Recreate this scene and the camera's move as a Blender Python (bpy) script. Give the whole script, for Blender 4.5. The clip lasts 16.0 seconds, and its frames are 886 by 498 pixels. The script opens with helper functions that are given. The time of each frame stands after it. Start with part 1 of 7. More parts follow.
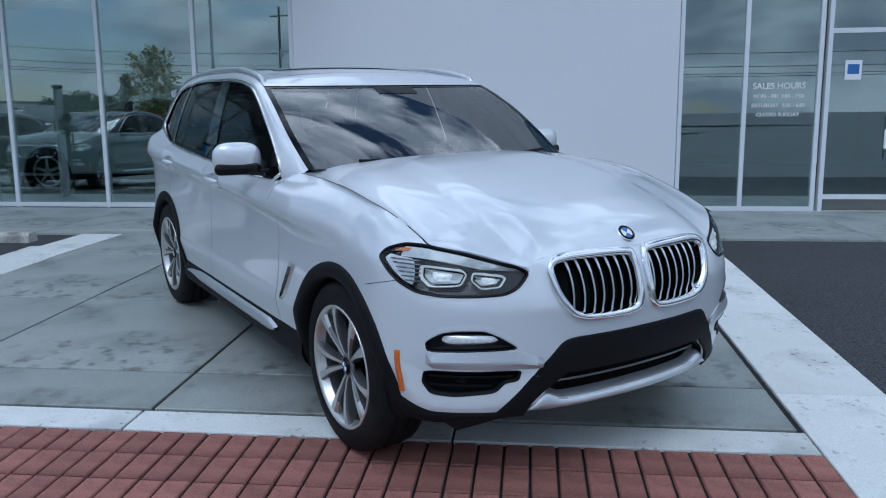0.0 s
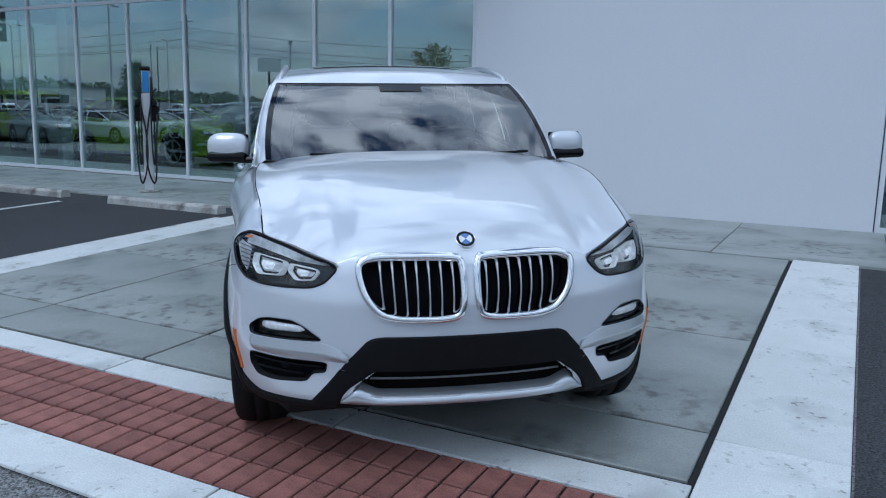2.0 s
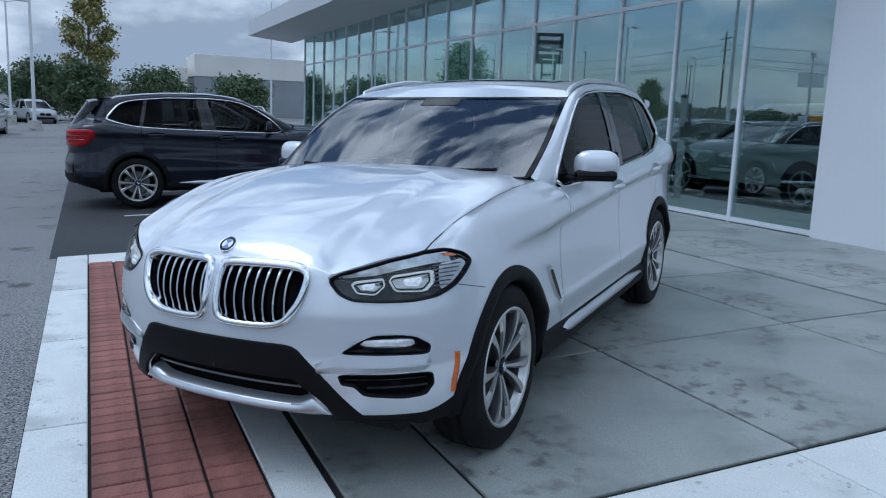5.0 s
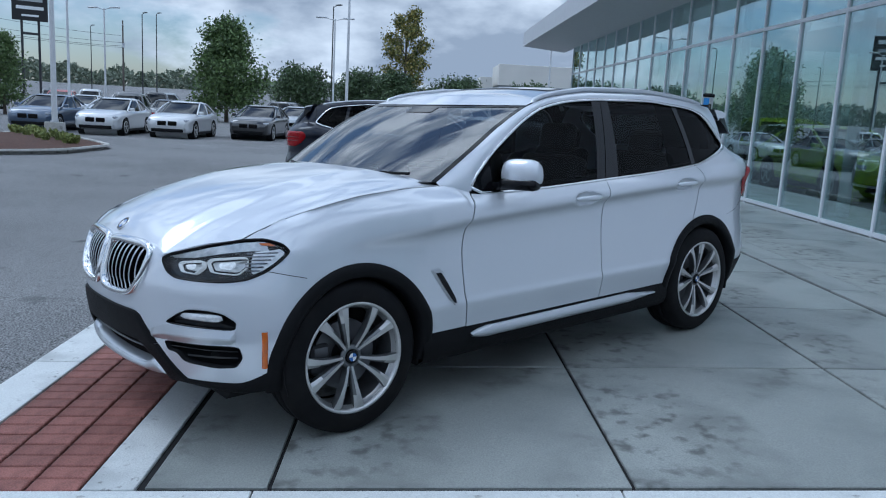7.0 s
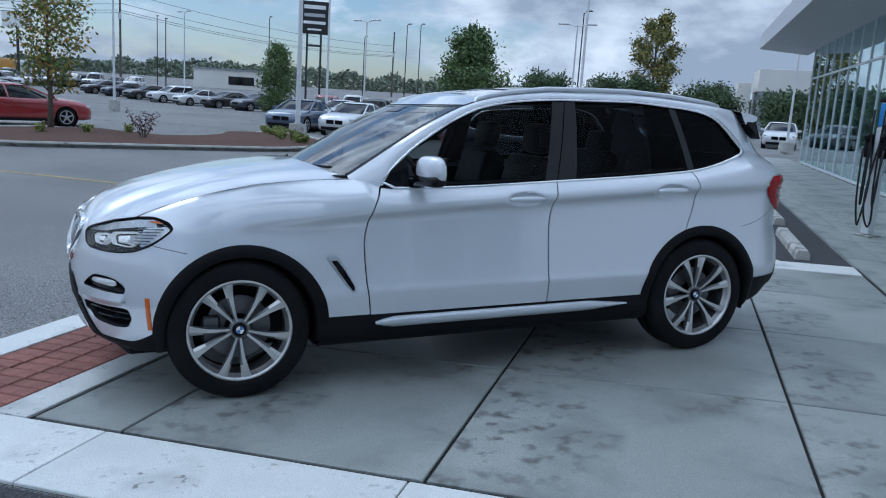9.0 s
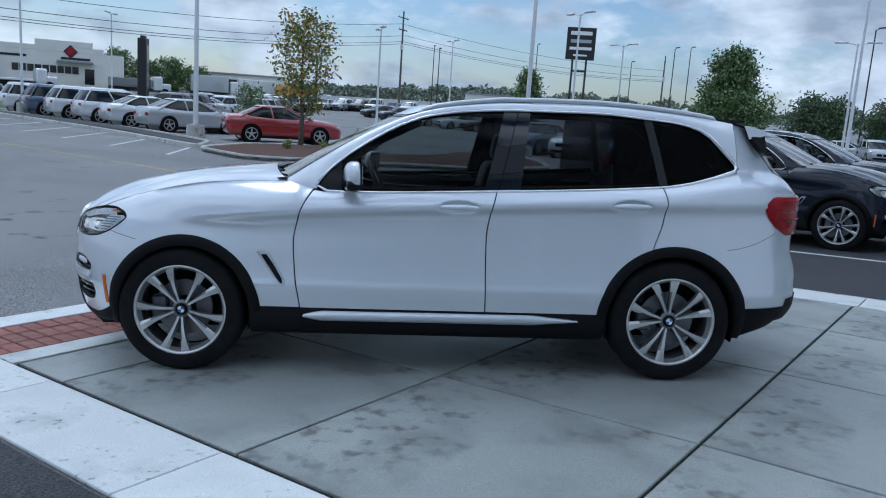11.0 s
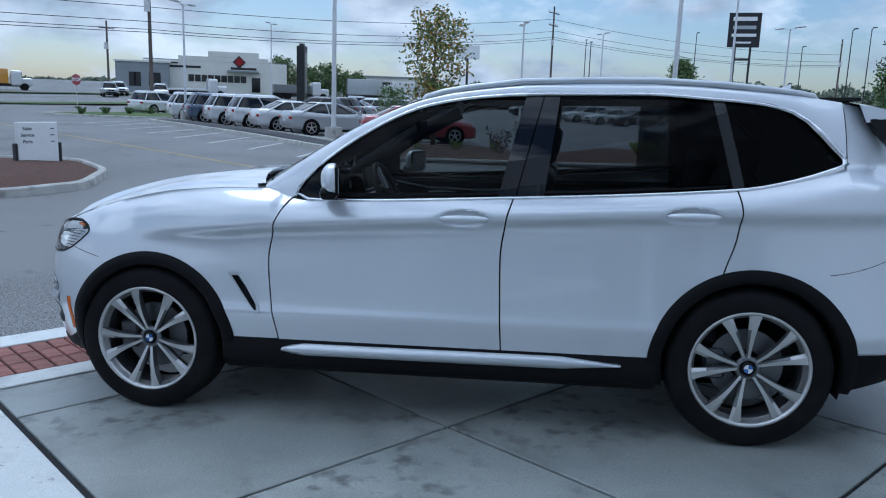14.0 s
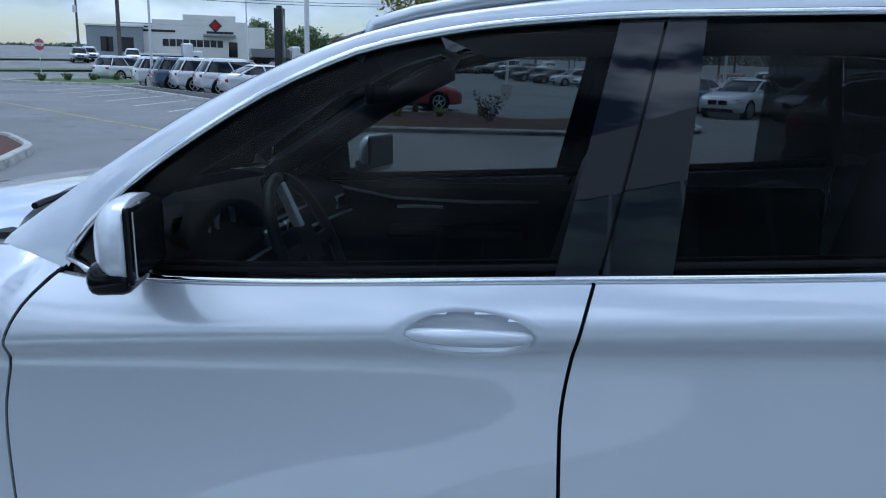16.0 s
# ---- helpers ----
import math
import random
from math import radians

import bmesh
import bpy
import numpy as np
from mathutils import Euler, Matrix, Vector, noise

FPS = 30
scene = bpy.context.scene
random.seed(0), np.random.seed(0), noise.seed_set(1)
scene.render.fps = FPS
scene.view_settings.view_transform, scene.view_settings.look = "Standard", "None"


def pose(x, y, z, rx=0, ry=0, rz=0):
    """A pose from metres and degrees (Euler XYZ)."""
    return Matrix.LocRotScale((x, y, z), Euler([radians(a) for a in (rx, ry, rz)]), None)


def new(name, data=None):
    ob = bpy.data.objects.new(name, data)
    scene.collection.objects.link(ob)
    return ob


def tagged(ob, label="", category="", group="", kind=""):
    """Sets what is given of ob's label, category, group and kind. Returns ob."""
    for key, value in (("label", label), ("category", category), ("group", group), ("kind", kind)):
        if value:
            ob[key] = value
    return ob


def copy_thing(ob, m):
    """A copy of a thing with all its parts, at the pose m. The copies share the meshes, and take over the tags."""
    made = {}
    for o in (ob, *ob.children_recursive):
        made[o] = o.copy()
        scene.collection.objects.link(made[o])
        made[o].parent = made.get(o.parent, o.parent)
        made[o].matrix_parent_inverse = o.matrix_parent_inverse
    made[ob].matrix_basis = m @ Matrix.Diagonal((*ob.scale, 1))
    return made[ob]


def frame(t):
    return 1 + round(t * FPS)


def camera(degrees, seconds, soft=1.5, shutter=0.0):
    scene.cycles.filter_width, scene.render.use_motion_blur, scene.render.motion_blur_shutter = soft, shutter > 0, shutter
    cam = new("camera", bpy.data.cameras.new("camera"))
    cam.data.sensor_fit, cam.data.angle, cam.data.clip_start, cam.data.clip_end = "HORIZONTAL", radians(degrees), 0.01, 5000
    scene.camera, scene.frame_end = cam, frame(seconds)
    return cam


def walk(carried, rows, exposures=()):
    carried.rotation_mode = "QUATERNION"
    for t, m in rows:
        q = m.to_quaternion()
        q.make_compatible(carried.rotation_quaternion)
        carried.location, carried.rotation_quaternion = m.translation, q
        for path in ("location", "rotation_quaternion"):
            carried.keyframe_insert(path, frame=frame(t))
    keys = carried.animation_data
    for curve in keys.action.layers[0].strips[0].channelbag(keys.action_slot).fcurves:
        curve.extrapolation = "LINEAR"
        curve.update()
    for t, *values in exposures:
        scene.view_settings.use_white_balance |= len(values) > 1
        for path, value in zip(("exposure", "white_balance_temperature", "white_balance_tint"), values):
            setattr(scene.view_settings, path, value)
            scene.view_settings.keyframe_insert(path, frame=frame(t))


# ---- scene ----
cam = camera(59.0, 16.0, soft=1.1)
METRES, EYE, TILT, LEAN, TURN = 14.286, 1.5, 0.0, 0.0, 6.3
ROWS = [
    (0.0, 0.0, 0.0, 0.0, -0.07, -9.14, 0.41),
    (0.5, 0.0282, -0.0006, 0.0003, 4.06, -9.2, -0.07),
    (1.0, 0.0588, -0.0009, 0.001, 9.22, -9.3, -0.64),
    (1.5, 0.0872, 0.0098, 0.002, 15.11, -9.47, -1.05),
    (2.0, 0.119, 0.019, 0.0017, 21.57, -9.55, -1.26),
    (2.5, 0.148, 0.0336, 0.002, 28.26, -9.68, -1.26),
    (3.0, 0.1751, 0.0536, 0.0038, 34.97, -9.74, -1.22),
    (3.5, 0.2039, 0.0725, 0.0046, 41.35, -9.7, -1.27),
    (4.0, 0.2253, 0.0978, 0.0048, 47.5, -9.61, -1.55),
    (6.5, 0.3117, 0.2456, 0.0119, 76.78, -9.83, -2.99),
    (7.0, 0.3213, 0.279, 0.0127, 81.99, -9.98, -3.12),
    (7.5, 0.326, 0.3102, 0.0128, 86.9, -10.18, -3.27),
    (8.0, 0.327, 0.3418, 0.015, 91.58, -10.39, -3.43),
    (8.5, 0.3331, 0.3746, 0.0163, 96.09, -10.56, -3.54),
    (9.0, 0.3288, 0.4044, 0.017, 100.69, -10.6, -3.55),
    (11.5, 0.2765, 0.5527, 0.0202, 124.32, -10.0, -3.73),
    (12.0, 0.259, 0.5681, 0.0213, 127.51, -10.02, -3.48),
    (12.5, 0.2487, 0.5786, 0.0217, 129.62, -10.08, -3.09),
    (13.0, 0.2426, 0.5785, 0.0216, 130.79, -10.26, -2.64),
    (13.5, 0.23, 0.5609, 0.0197, 131.31, -10.44, -2.24),
    (14.0, 0.2085, 0.538, 0.018, 131.4, -10.74, -1.95),
    (14.5, 0.1803, 0.5147, 0.0188, 131.38, -11.08, -1.85),
    (15.0, 0.1518, 0.4873, 0.0181, 131.23, -11.56, -1.79),
    (15.5, 0.121, 0.4641, 0.0159, 130.85, -12.26, -1.77),
    (16.0, 0.0927, 0.4384, 0.0139, 130.23, -13.21, -1.57),
]
walk(cam, [(t, pose(0, 0, EYE, TILT, LEAN, TURN) @ pose(METRES * x, METRES * y, METRES * z, 90 + pitch, roll, yaw)) for t, x, y, z, yaw, pitch, roll in ROWS],
     [(0.0, -0.06, 5090, 6), (9.0, 0.04, 5090, 6), (13.0, 0.06, 5050, 6), (16.0, 0.10, 4870, 6)])

# ---- light ----
SUN_ELEVATION, SUN_TURN = 55.0, 200.0
world = bpy.data.worlds.new("world")
scene.world = world
world.use_nodes = True
wn, wl = world.node_tree.nodes, world.node_tree.links
wn.clear()
w_out, w_bg = wn.new("ShaderNodeOutputWorld"), wn.new("ShaderNodeBackground")
sky = wn.new("ShaderNodeTexSky")
sky.sky_type, sky.sun_disc = "NISHITA", False
sky.sun_elevation, sky.sun_rotation = radians(SUN_ELEVATION), radians(SUN_TURN)
w_co, w_map = wn.new("ShaderNodeTexCoord"), wn.new("ShaderNodeMapping")
w_map.inputs["Scale"].default_value = (1.0, 1.0, 2.3)
w_noise, w_ramp = wn.new("ShaderNodeTexNoise"), wn.new("ShaderNodeValToRGB")
w_noise.inputs["Scale"].default_value, w_noise.inputs["Detail"].default_value = 2.9, 12.0
w_noise.inputs["Roughness"].default_value = 0.56
w_ramp.color_ramp.elements[0].position, w_ramp.color_ramp.elements[1].position = 0.41, 0.49
w_shade, w_shaderamp = wn.new("ShaderNodeTexNoise"), wn.new("ShaderNodeValToRGB")
w_shade.inputs["Scale"].default_value, w_shade.inputs["Detail"].default_value = 6.5, 10.0
w_shaderamp.color_ramp.elements[0].position, w_shaderamp.color_ramp.elements[1].position = 0.40, 0.60
w_shaderamp.color_ramp.elements[0].color = (5.0, 5.3, 5.8, 1)
w_shaderamp.color_ramp.elements[1].color = (11.4, 11.2, 10.9, 1)
# clouds overhead are lit through, those near the horizon show their grey sides
w_sep, w_high, w_lift = wn.new("ShaderNodeSeparateXYZ"), wn.new("ShaderNodeMapRange"), wn.new("ShaderNodeVectorMath")
w_high.interpolation_type = "SMOOTHSTEP"
for w_key, w_value in (("From Min", 0.10), ("From Max", 0.85), ("To Min", 0.92), ("To Max", 1.75)):
    w_high.inputs[w_key].default_value = w_value
w_lift.operation = "SCALE"
w_mix = wn.new("ShaderNodeMix")
w_mix.data_type = "RGBA"
wl.new(w_co.outputs["Generated"], w_map.inputs["Vector"])
wl.new(w_map.outputs["Vector"], w_noise.inputs["Vector"])
wl.new(w_map.outputs["Vector"], w_shade.inputs["Vector"])
wl.new(w_noise.outputs["Fac"], w_ramp.inputs["Fac"])
wl.new(w_shade.outputs["Fac"], w_shaderamp.inputs["Fac"])
wl.new(w_ramp.outputs["Color"], w_mix.inputs["Factor"])
wl.new(sky.outputs["Color"], w_mix.inputs["A"])
wl.new(w_co.outputs["Generated"], w_sep.inputs["Vector"])
wl.new(w_sep.outputs["Z"], w_high.inputs["Value"])
wl.new(w_shaderamp.outputs["Color"], w_lift.inputs[0])
wl.new(w_high.outputs["Result"], w_lift.inputs["Scale"])
wl.new(w_lift.outputs["Vector"], w_mix.inputs["B"])
wl.new(w_mix.outputs["Result"], w_bg.inputs["Color"])
w_bg.inputs["Strength"].default_value = 0.078
wl.new(w_bg.outputs["Background"], w_out.inputs["Surface"])

sun = new("sun", bpy.data.lights.new("sun", "SUN"))
sun.data.energy, sun.data.angle, sun.data.color = 0.6, radians(25), (1.0, 0.97, 0.92)
sun.matrix_world = pose(0, 0, 30, 90 - SUN_ELEVATION, 0, 180 - SUN_TURN)

# ---- materials ----
def material(name, color, rough=0.5, metal=0.0, vary=0.12, scale=8.0, grain=0.0, grain_scale=200.0, bump=0.0, coat=0.0,
             emit=None, strength=0.0, coat_ior=1.85, dirt=None, dirt_scale=1.2, dirt_low=0.5, dirt_high=0.7, random_tone=0.0, spec=0.5, rough_vary=0.0, spots=None, spot_scale=16.0, spot_low=0.60, spot_high=0.66):
    """A surface: base colour varied at a coarse and a fine scale, with stains of another colour, relief and gloss."""
    m = bpy.data.materials.new(name)
    m.use_nodes = True
    n, l = m.node_tree.nodes, m.node_tree.links
    b = n["Principled BSDF"]
    b.inputs["Roughness"].default_value, b.inputs["Metallic"].default_value = rough, metal
    b.inputs["Coat Weight"].default_value, b.inputs["Coat Roughness"].default_value, b.inputs["Coat IOR"].default_value = coat, 0.02, coat_ior
    b.inputs["Specular IOR Level"].default_value = spec
    if emit:
        b.inputs["Emission Color"].default_value, b.inputs["Emission Strength"].default_value = (*emit, 1), strength
    co = n.new("ShaderNodeTexCoord")

    def tex(s, detail=4.0):
        t = n.new("ShaderNodeTexNoise")
        t.inputs["Scale"].default_value, t.inputs["Detail"].default_value = s, detail
        l.new(co.outputs["Object"], t.inputs["Vector"])
        return t.outputs["Fac"]

    def span(value, lo, hi, a=0.0, z=1.0):
        r = n.new("ShaderNodeMapRange")
        l.new(value, r.inputs["Value"])
        for k, v in (("From Min", lo), ("From Max", hi), ("To Min", a), ("To Max", z)):
            r.inputs[k].default_value = v
        return r.outputs["Result"]

    def mix(fac, a, z, blend="MIX"):
        x = n.new("ShaderNodeMix")
        x.data_type, x.blend_type = "RGBA", blend
        for v, k in ((fac, "Factor"), (a, "A"), (z, "B")):
            if isinstance(v, (int, float)):
                x.inputs[k].default_value = v
            elif isinstance(v, tuple):
                x.inputs[k].default_value = (*v, 1)
            else:
                l.new(v, x.inputs[k])
        return x.outputs["Result"]

    out = color
    if vary:
        out = mix(span(tex(scale), 0.3, 0.7), tuple(c * (1 - vary) for c in color), tuple(min(1, c * (1 + vary)) for c in color))
    if grain:
        out = mix(1.0, out, mix(span(tex(grain_scale, 2.0), 0.3, 0.7), (1 - grain,) * 3, (1 + grain,) * 3), "MULTIPLY")
    if dirt:
        out = mix(span(tex(dirt_scale, 7.0), dirt_low, dirt_high), out, dirt)
    if spots:
        fleck = n.new("ShaderNodeMath")
        fleck.operation = "MULTIPLY"
        l.new(span(tex(spot_scale, 5.0), spot_low, spot_high), fleck.inputs[0])
        l.new(span(tex(spot_scale * 0.09, 3.0), 0.46, 0.60), fleck.inputs[1])
        out = mix(fleck.outputs["Value"], out, spots)
    if random_tone:
        info = n.new("ShaderNodeObjectInfo")
        out = mix(1.0, out, mix(info.outputs["Random"], (1 - random_tone,) * 3, (1 + random_tone,) * 3), "MULTIPLY")
    if isinstance(out, tuple):
        b.inputs["Base Color"].default_value = (*out, 1)
    else:
        l.new(out, b.inputs["Base Color"])
    if rough_vary:
        l.new(span(tex(scale * 0.7, 6.0), 0.3, 0.7, rough - rough_vary, rough + rough_vary), b.inputs["Roughness"])
    if bump:
        k = n.new("ShaderNodeBump")
        k.inputs["Strength"].default_value, k.inputs["Distance"].default_value = min(1.0, bump * 10), 0.01
        l.new(tex(grain_scale, 3.0), k.inputs["Height"])
        l.new(k.outputs["Normal"], b.inputs["Normal"])
    return m


def glass(name, tint, rough=0.0, ior=1.5, shine=(1, 1, 1), floor=0.0):
    """Thin pane: a mirror-like coat over tinted see-through; floor is the shine of a coating at any angle."""
    m = bpy.data.materials.new(name)
    m.use_nodes = True
    n, l = m.node_tree.nodes, m.node_tree.links
    n.remove(n["Principled BSDF"])
    t, g, f, x = n.new("ShaderNodeBsdfTransparent"), n.new("ShaderNodeBsdfGlossy"), n.new("ShaderNodeFresnel"), n.new("ShaderNodeMixShader")
    t.inputs["Color"].default_value = (*tint, 1)
    g.inputs["Roughness"].default_value = rough
    g.inputs["Color"].default_value = (*shine, 1)
    f.inputs["IOR"].default_value = ior
    if floor:
        w, p, r = n.new("ShaderNodeLayerWeight"), n.new("ShaderNodeMath"), n.new("ShaderNodeMath")
        n.remove(f)
        w.inputs["Blend"].default_value = 0.5
        p.operation = "POWER"
        p.inputs[1].default_value = 3.0
        r.operation, r.use_clamp = "MULTIPLY_ADD", True
        r.inputs[1].default_value, r.inputs[2].default_value = 0.7, floor
        l.new(w.outputs["Facing"], p.inputs[0])
        l.new(p.outputs["Value"], r.inputs[0])
        l.new(r.outputs["Value"], x.inputs["Fac"])
    else:
        l.new(f.outputs["Fac"], x.inputs["Fac"])
    l.new(t.outputs["BSDF"], x.inputs[1])
    l.new(g.outputs["BSDF"], x.inputs[2])
    l.new(x.outputs["Shader"], n["Material Output"].inputs["Surface"])
    return m


ASPHALT = material("asphalt", (0.20, 0.198, 0.196), 0.85, vary=0.18, scale=0.35, grain=0.95, grain_scale=85, bump=0.1, rough_vary=0.08, dirt=(0.25, 0.247, 0.243), dirt_scale=0.12, dirt_low=0.45, dirt_high=0.7, spots=(0.085, 0.085, 0.087), spot_scale=2.2, spot_low=0.62, spot_high=0.68)
DARK_ASPHALT = material("fresh_asphalt", (0.040, 0.041, 0.045), 0.8, vary=0.2, scale=0.5, grain=0.95, grain_scale=85, bump=0.1)
JOINT = material("joint_filler", (0.012, 0.012, 0.013), 0.9, vary=0.2)
SLAB = material("brushed_concrete", (0.335, 0.350, 0.327), 0.40, vary=0.1, scale=0.9, grain=0.16, grain_scale=120, bump=0.02,
                dirt=(0.19, 0.20, 0.188), dirt_scale=1.7, dirt_low=0.46, dirt_high=0.72, random_tone=0.06, rough_vary=0.17,
                spots=(0.13, 0.135, 0.125), spot_scale=9.0, spot_low=0.52, spot_high=0.66)
BAND = material("pale_concrete", (0.70, 0.71, 0.69), 0.75, vary=0.08, scale=2.0, grain=0.1, grain_scale=140, bump=0.03,
                dirt=(0.42, 0.43, 0.42), dirt_scale=2.2, dirt_low=0.52, dirt_high=0.76, random_tone=0.06, spots=(0.24, 0.24, 0.23), spot_scale=24.0, spot_low=0.60, spot_high=0.70)
BRICK = material("red_paver", (0.30, 0.125, 0.10), 0.8, vary=0.26, scale=9, grain=0.25, grain_scale=160, bump=0.06,
                 dirt=(0.14, 0.055, 0.045), dirt_scale=1.6, dirt_low=0.52, dirt_high=0.72, random_tone=0.16, spots=(0.45, 0.30, 0.26), spot_scale=70.0, spot_low=0.66, spot_high=0.72)
WALL_WHITE = material("white_panel", (0.72, 0.73, 0.76), 0.55, vary=0.02, scale=0.6, grain=0.02, grain_scale=90)
SHOW_FLOOR = material("pale_floor_tile", (0.60, 0.60, 0.58), 0.25, vary=0.08, scale=1.2)
FRAME_WHITE = material("white_frame", (0.75, 0.77, 0.8), 0.35, vary=0.03)
SOFFIT = material("soffit_panel", (0.6, 0.61, 0.63), 0.6, vary=0.03)
DARK_ROOM = material("showroom_wall", (0.66, 0.68, 0.68), 0.8, vary=0.1, scale=1.5)
PANE = glass("window_glass", (0.64, 0.73, 0.71), 0.0, shine=(0.86, 0.97, 1.0), floor=0.25)
ADDED_ROOF_LIGHT = glass("added_skylight_glass", (0.95, 0.97, 0.96), 0.0, floor=0.04)
LINE = material("line_paint", (0.62, 0.62, 0.60), 0.8, vary=0.15, scale=8, dirt=(0.20, 0.20, 0.20), dirt_scale=6, dirt_low=0.58, dirt_high=0.74)
CAR_WHITE = material("pearl_white_paint", (0.70, 0.725, 0.77), 0.30, 0.28, vary=0.0, grain=0.02, grain_scale=900, coat=1.0, coat_ior=1.75)

# ---- building helpers ----
def mesh_of(name, bm, mat, smooth=False):
    me = bpy.data.meshes.new(name)
    bm.to_mesh(me)
    bm.free()
    for mt in mat if isinstance(mat, (list, tuple)) else (mat,):
        me.materials.append(mt)
    if smooth:
        me.shade_smooth()
    return me


def thing(name, label, category="", group="", kind="", m=None):
    ob = tagged(new(name), label, category, group, kind)
    ob.empty_display_size = 0.2
    if m is not None:
        ob.matrix_world = m
    return ob


def part(name, bm, mat, parent=None, label="", smooth=False, m=None):
    ob = new(name, mesh_of(name, bm, mat, smooth))
    if parent is not None:
        ob.parent = parent
    if m is not None:
        ob.matrix_basis = m
    if label:
        tagged(ob, label)
    return ob


def box(bm, x0, y0, z0, x1, y1, z1, bevel=0.0, m=None, segments=1):
    r = bmesh.ops.create_cube(bm, size=1.0)
    vs = r["verts"]
    bmesh.ops.scale(bm, vec=(x1 - x0, y1 - y0, z1 - z0), verts=vs)
    bmesh.ops.translate(bm, vec=((x0 + x1) / 2, (y0 + y1) / 2, (z0 + z1) / 2), verts=vs)
    if bevel:
        es = list({e for v in vs for e in v.link_edges})
        vs = list({v for f in bmesh.ops.bevel(bm, geom=es, offset=bevel, segments=segments, affect="EDGES", profile=0.5)["faces"] for v in f.verts} | {v for v in vs if v.is_valid})
    if m is not None:
        bmesh.ops.transform(bm, matrix=m, verts=vs)
    return vs


def boxed(*a, **k):
    bm = bmesh.new()
    box(bm, *a, **k)
    return bm


def rod(bm, p, q, r0, r1=None, n=10, caps=True):
    """A round bar from p to q."""
    p, q = Vector(p), Vector(q)
    d = q - p
    r = bmesh.ops.create_cone(bm, cap_ends=caps, segments=n, radius1=r0, radius2=r0 if r1 is None else r1, depth=d.length)
    bmesh.ops.transform(bm, matrix=Matrix.Translation((p + q) / 2) @ d.to_track_quat("Z", "Y").to_matrix().to_4x4(), verts=r["verts"])
    return r["verts"]


def rodded(*a, **k):
    bm = bmesh.new()
    rod(bm, *a, **k)
    return bm


def ground_z(y):
    """The drive falls from the building to the street side."""
    pts = ((-0.0, -0.011), (7.4, 0.285), (10.5, 0.33))
    if y <= pts[0][0]:
        return pts[0][1]
    for (a, za), (b, zb) in zip(pts, pts[1:]):
        if y <= b:
            return za + (zb - za) * (y - a) / (b - a)
    return pts[-1][1]


def far_z(x, y):
    """Ground height anywhere: level car park, land rising gently far off."""
    r = math.hypot(x, y)
    return ground_z(y) + min(4.0, max(0.0, (r - 75) * 0.026))


# ---- ground ----
def sheet(xs, ys, lift):
    bm = bmesh.new()
    rows = [[bm.verts.new((x, y, ground_z(y) + lift)) for x in xs] for y in ys]
    for a, b in zip(rows, rows[1:]):
        for i in range(len(xs) - 1):
            bm.faces.new((a[i], a[i + 1], b[i + 1], b[i]))
    return bm


def wide_sheet():
    xs = (-900, -400, -250, -180, -140, -110, -90, -75, -60, -40, -25, -10, 0, 10, 25, 60, 110, 250, 900)
    ys = (-900, -400, -250, -180, -140, -110, -90, -75, -60, -40, -20, -5, 0, 3.5, 7.4, 10.5, 40, 75, 110, 250, 900)
    bm = bmesh.new()
    rows = [[bm.verts.new((x, y, far_z(x, y))) for x in xs] for y in ys]
    for a, b in zip(rows, rows[1:]):
        for i in range(len(xs) - 1):
            bm.faces.new((a[i], a[i + 1], b[i + 1], b[i]))
    return bm


tagged(part("ground", wide_sheet(), ASPHALT), "grey worn asphalt of the car park and roads", "ground", kind="structure")


def slab_mesh(name, x0, x1, y0, y1, top, mat, edge=0.004, thick=0.03):
    """One paving piece that follows the fall of the drive, origin at its middle."""
    cx, cy = (x0 + x1) / 2, (y0 + y1) / 2
    bm = bmesh.new()
    ring = [(x0, y0), (x1, y0), (x1, y1), (x0, y1)]
    inner = [(x0 + edge, y0 + edge), (x1 - edge, y0 + edge), (x1 - edge, y1 - edge), (x0 + edge, y1 - edge)]
    zb = ground_z(cy)
    lo = [bm.verts.new((x - cx, y - cy, ground_z(y) - zb + top - thick)) for x, y in ring]
    mi = [bm.verts.new((x - cx, y - cy, ground_z(y) - zb + top - edge)) for x, y in ring]
    hi = [bm.verts.new((x - cx, y - cy, ground_z(y) - zb + top)) for x, y in inner]
    bm.faces.new(hi)
    for a, b in ((lo, mi), (mi, hi)):
        for i in range(4):
            j = (i + 1) % 4
            bm.faces.new((a[i], a[j], b[j], b[i]))
    return mesh_of(name, bm, mat), (cx, cy, zb)


def slab(name, x0, x1, y0, y1, top, mat, parent, gap=0.006, edge=0.004, wide=(0, 0, 0, 0)):
    me, c = slab_mesh(name, x0 + gap + wide[0], x1 - gap - wide[1], y0 + gap + wide[2], y1 - gap - wide[3], top, mat, edge)
    ob = new(name, me)
    ob.parent = parent
    ob.location = c
    return ob


PX = (-4.45, -3.25, -1.80, -0.31, 1.22)
PY = (3.42, 3.94, 5.41, 6.96, 8.12)

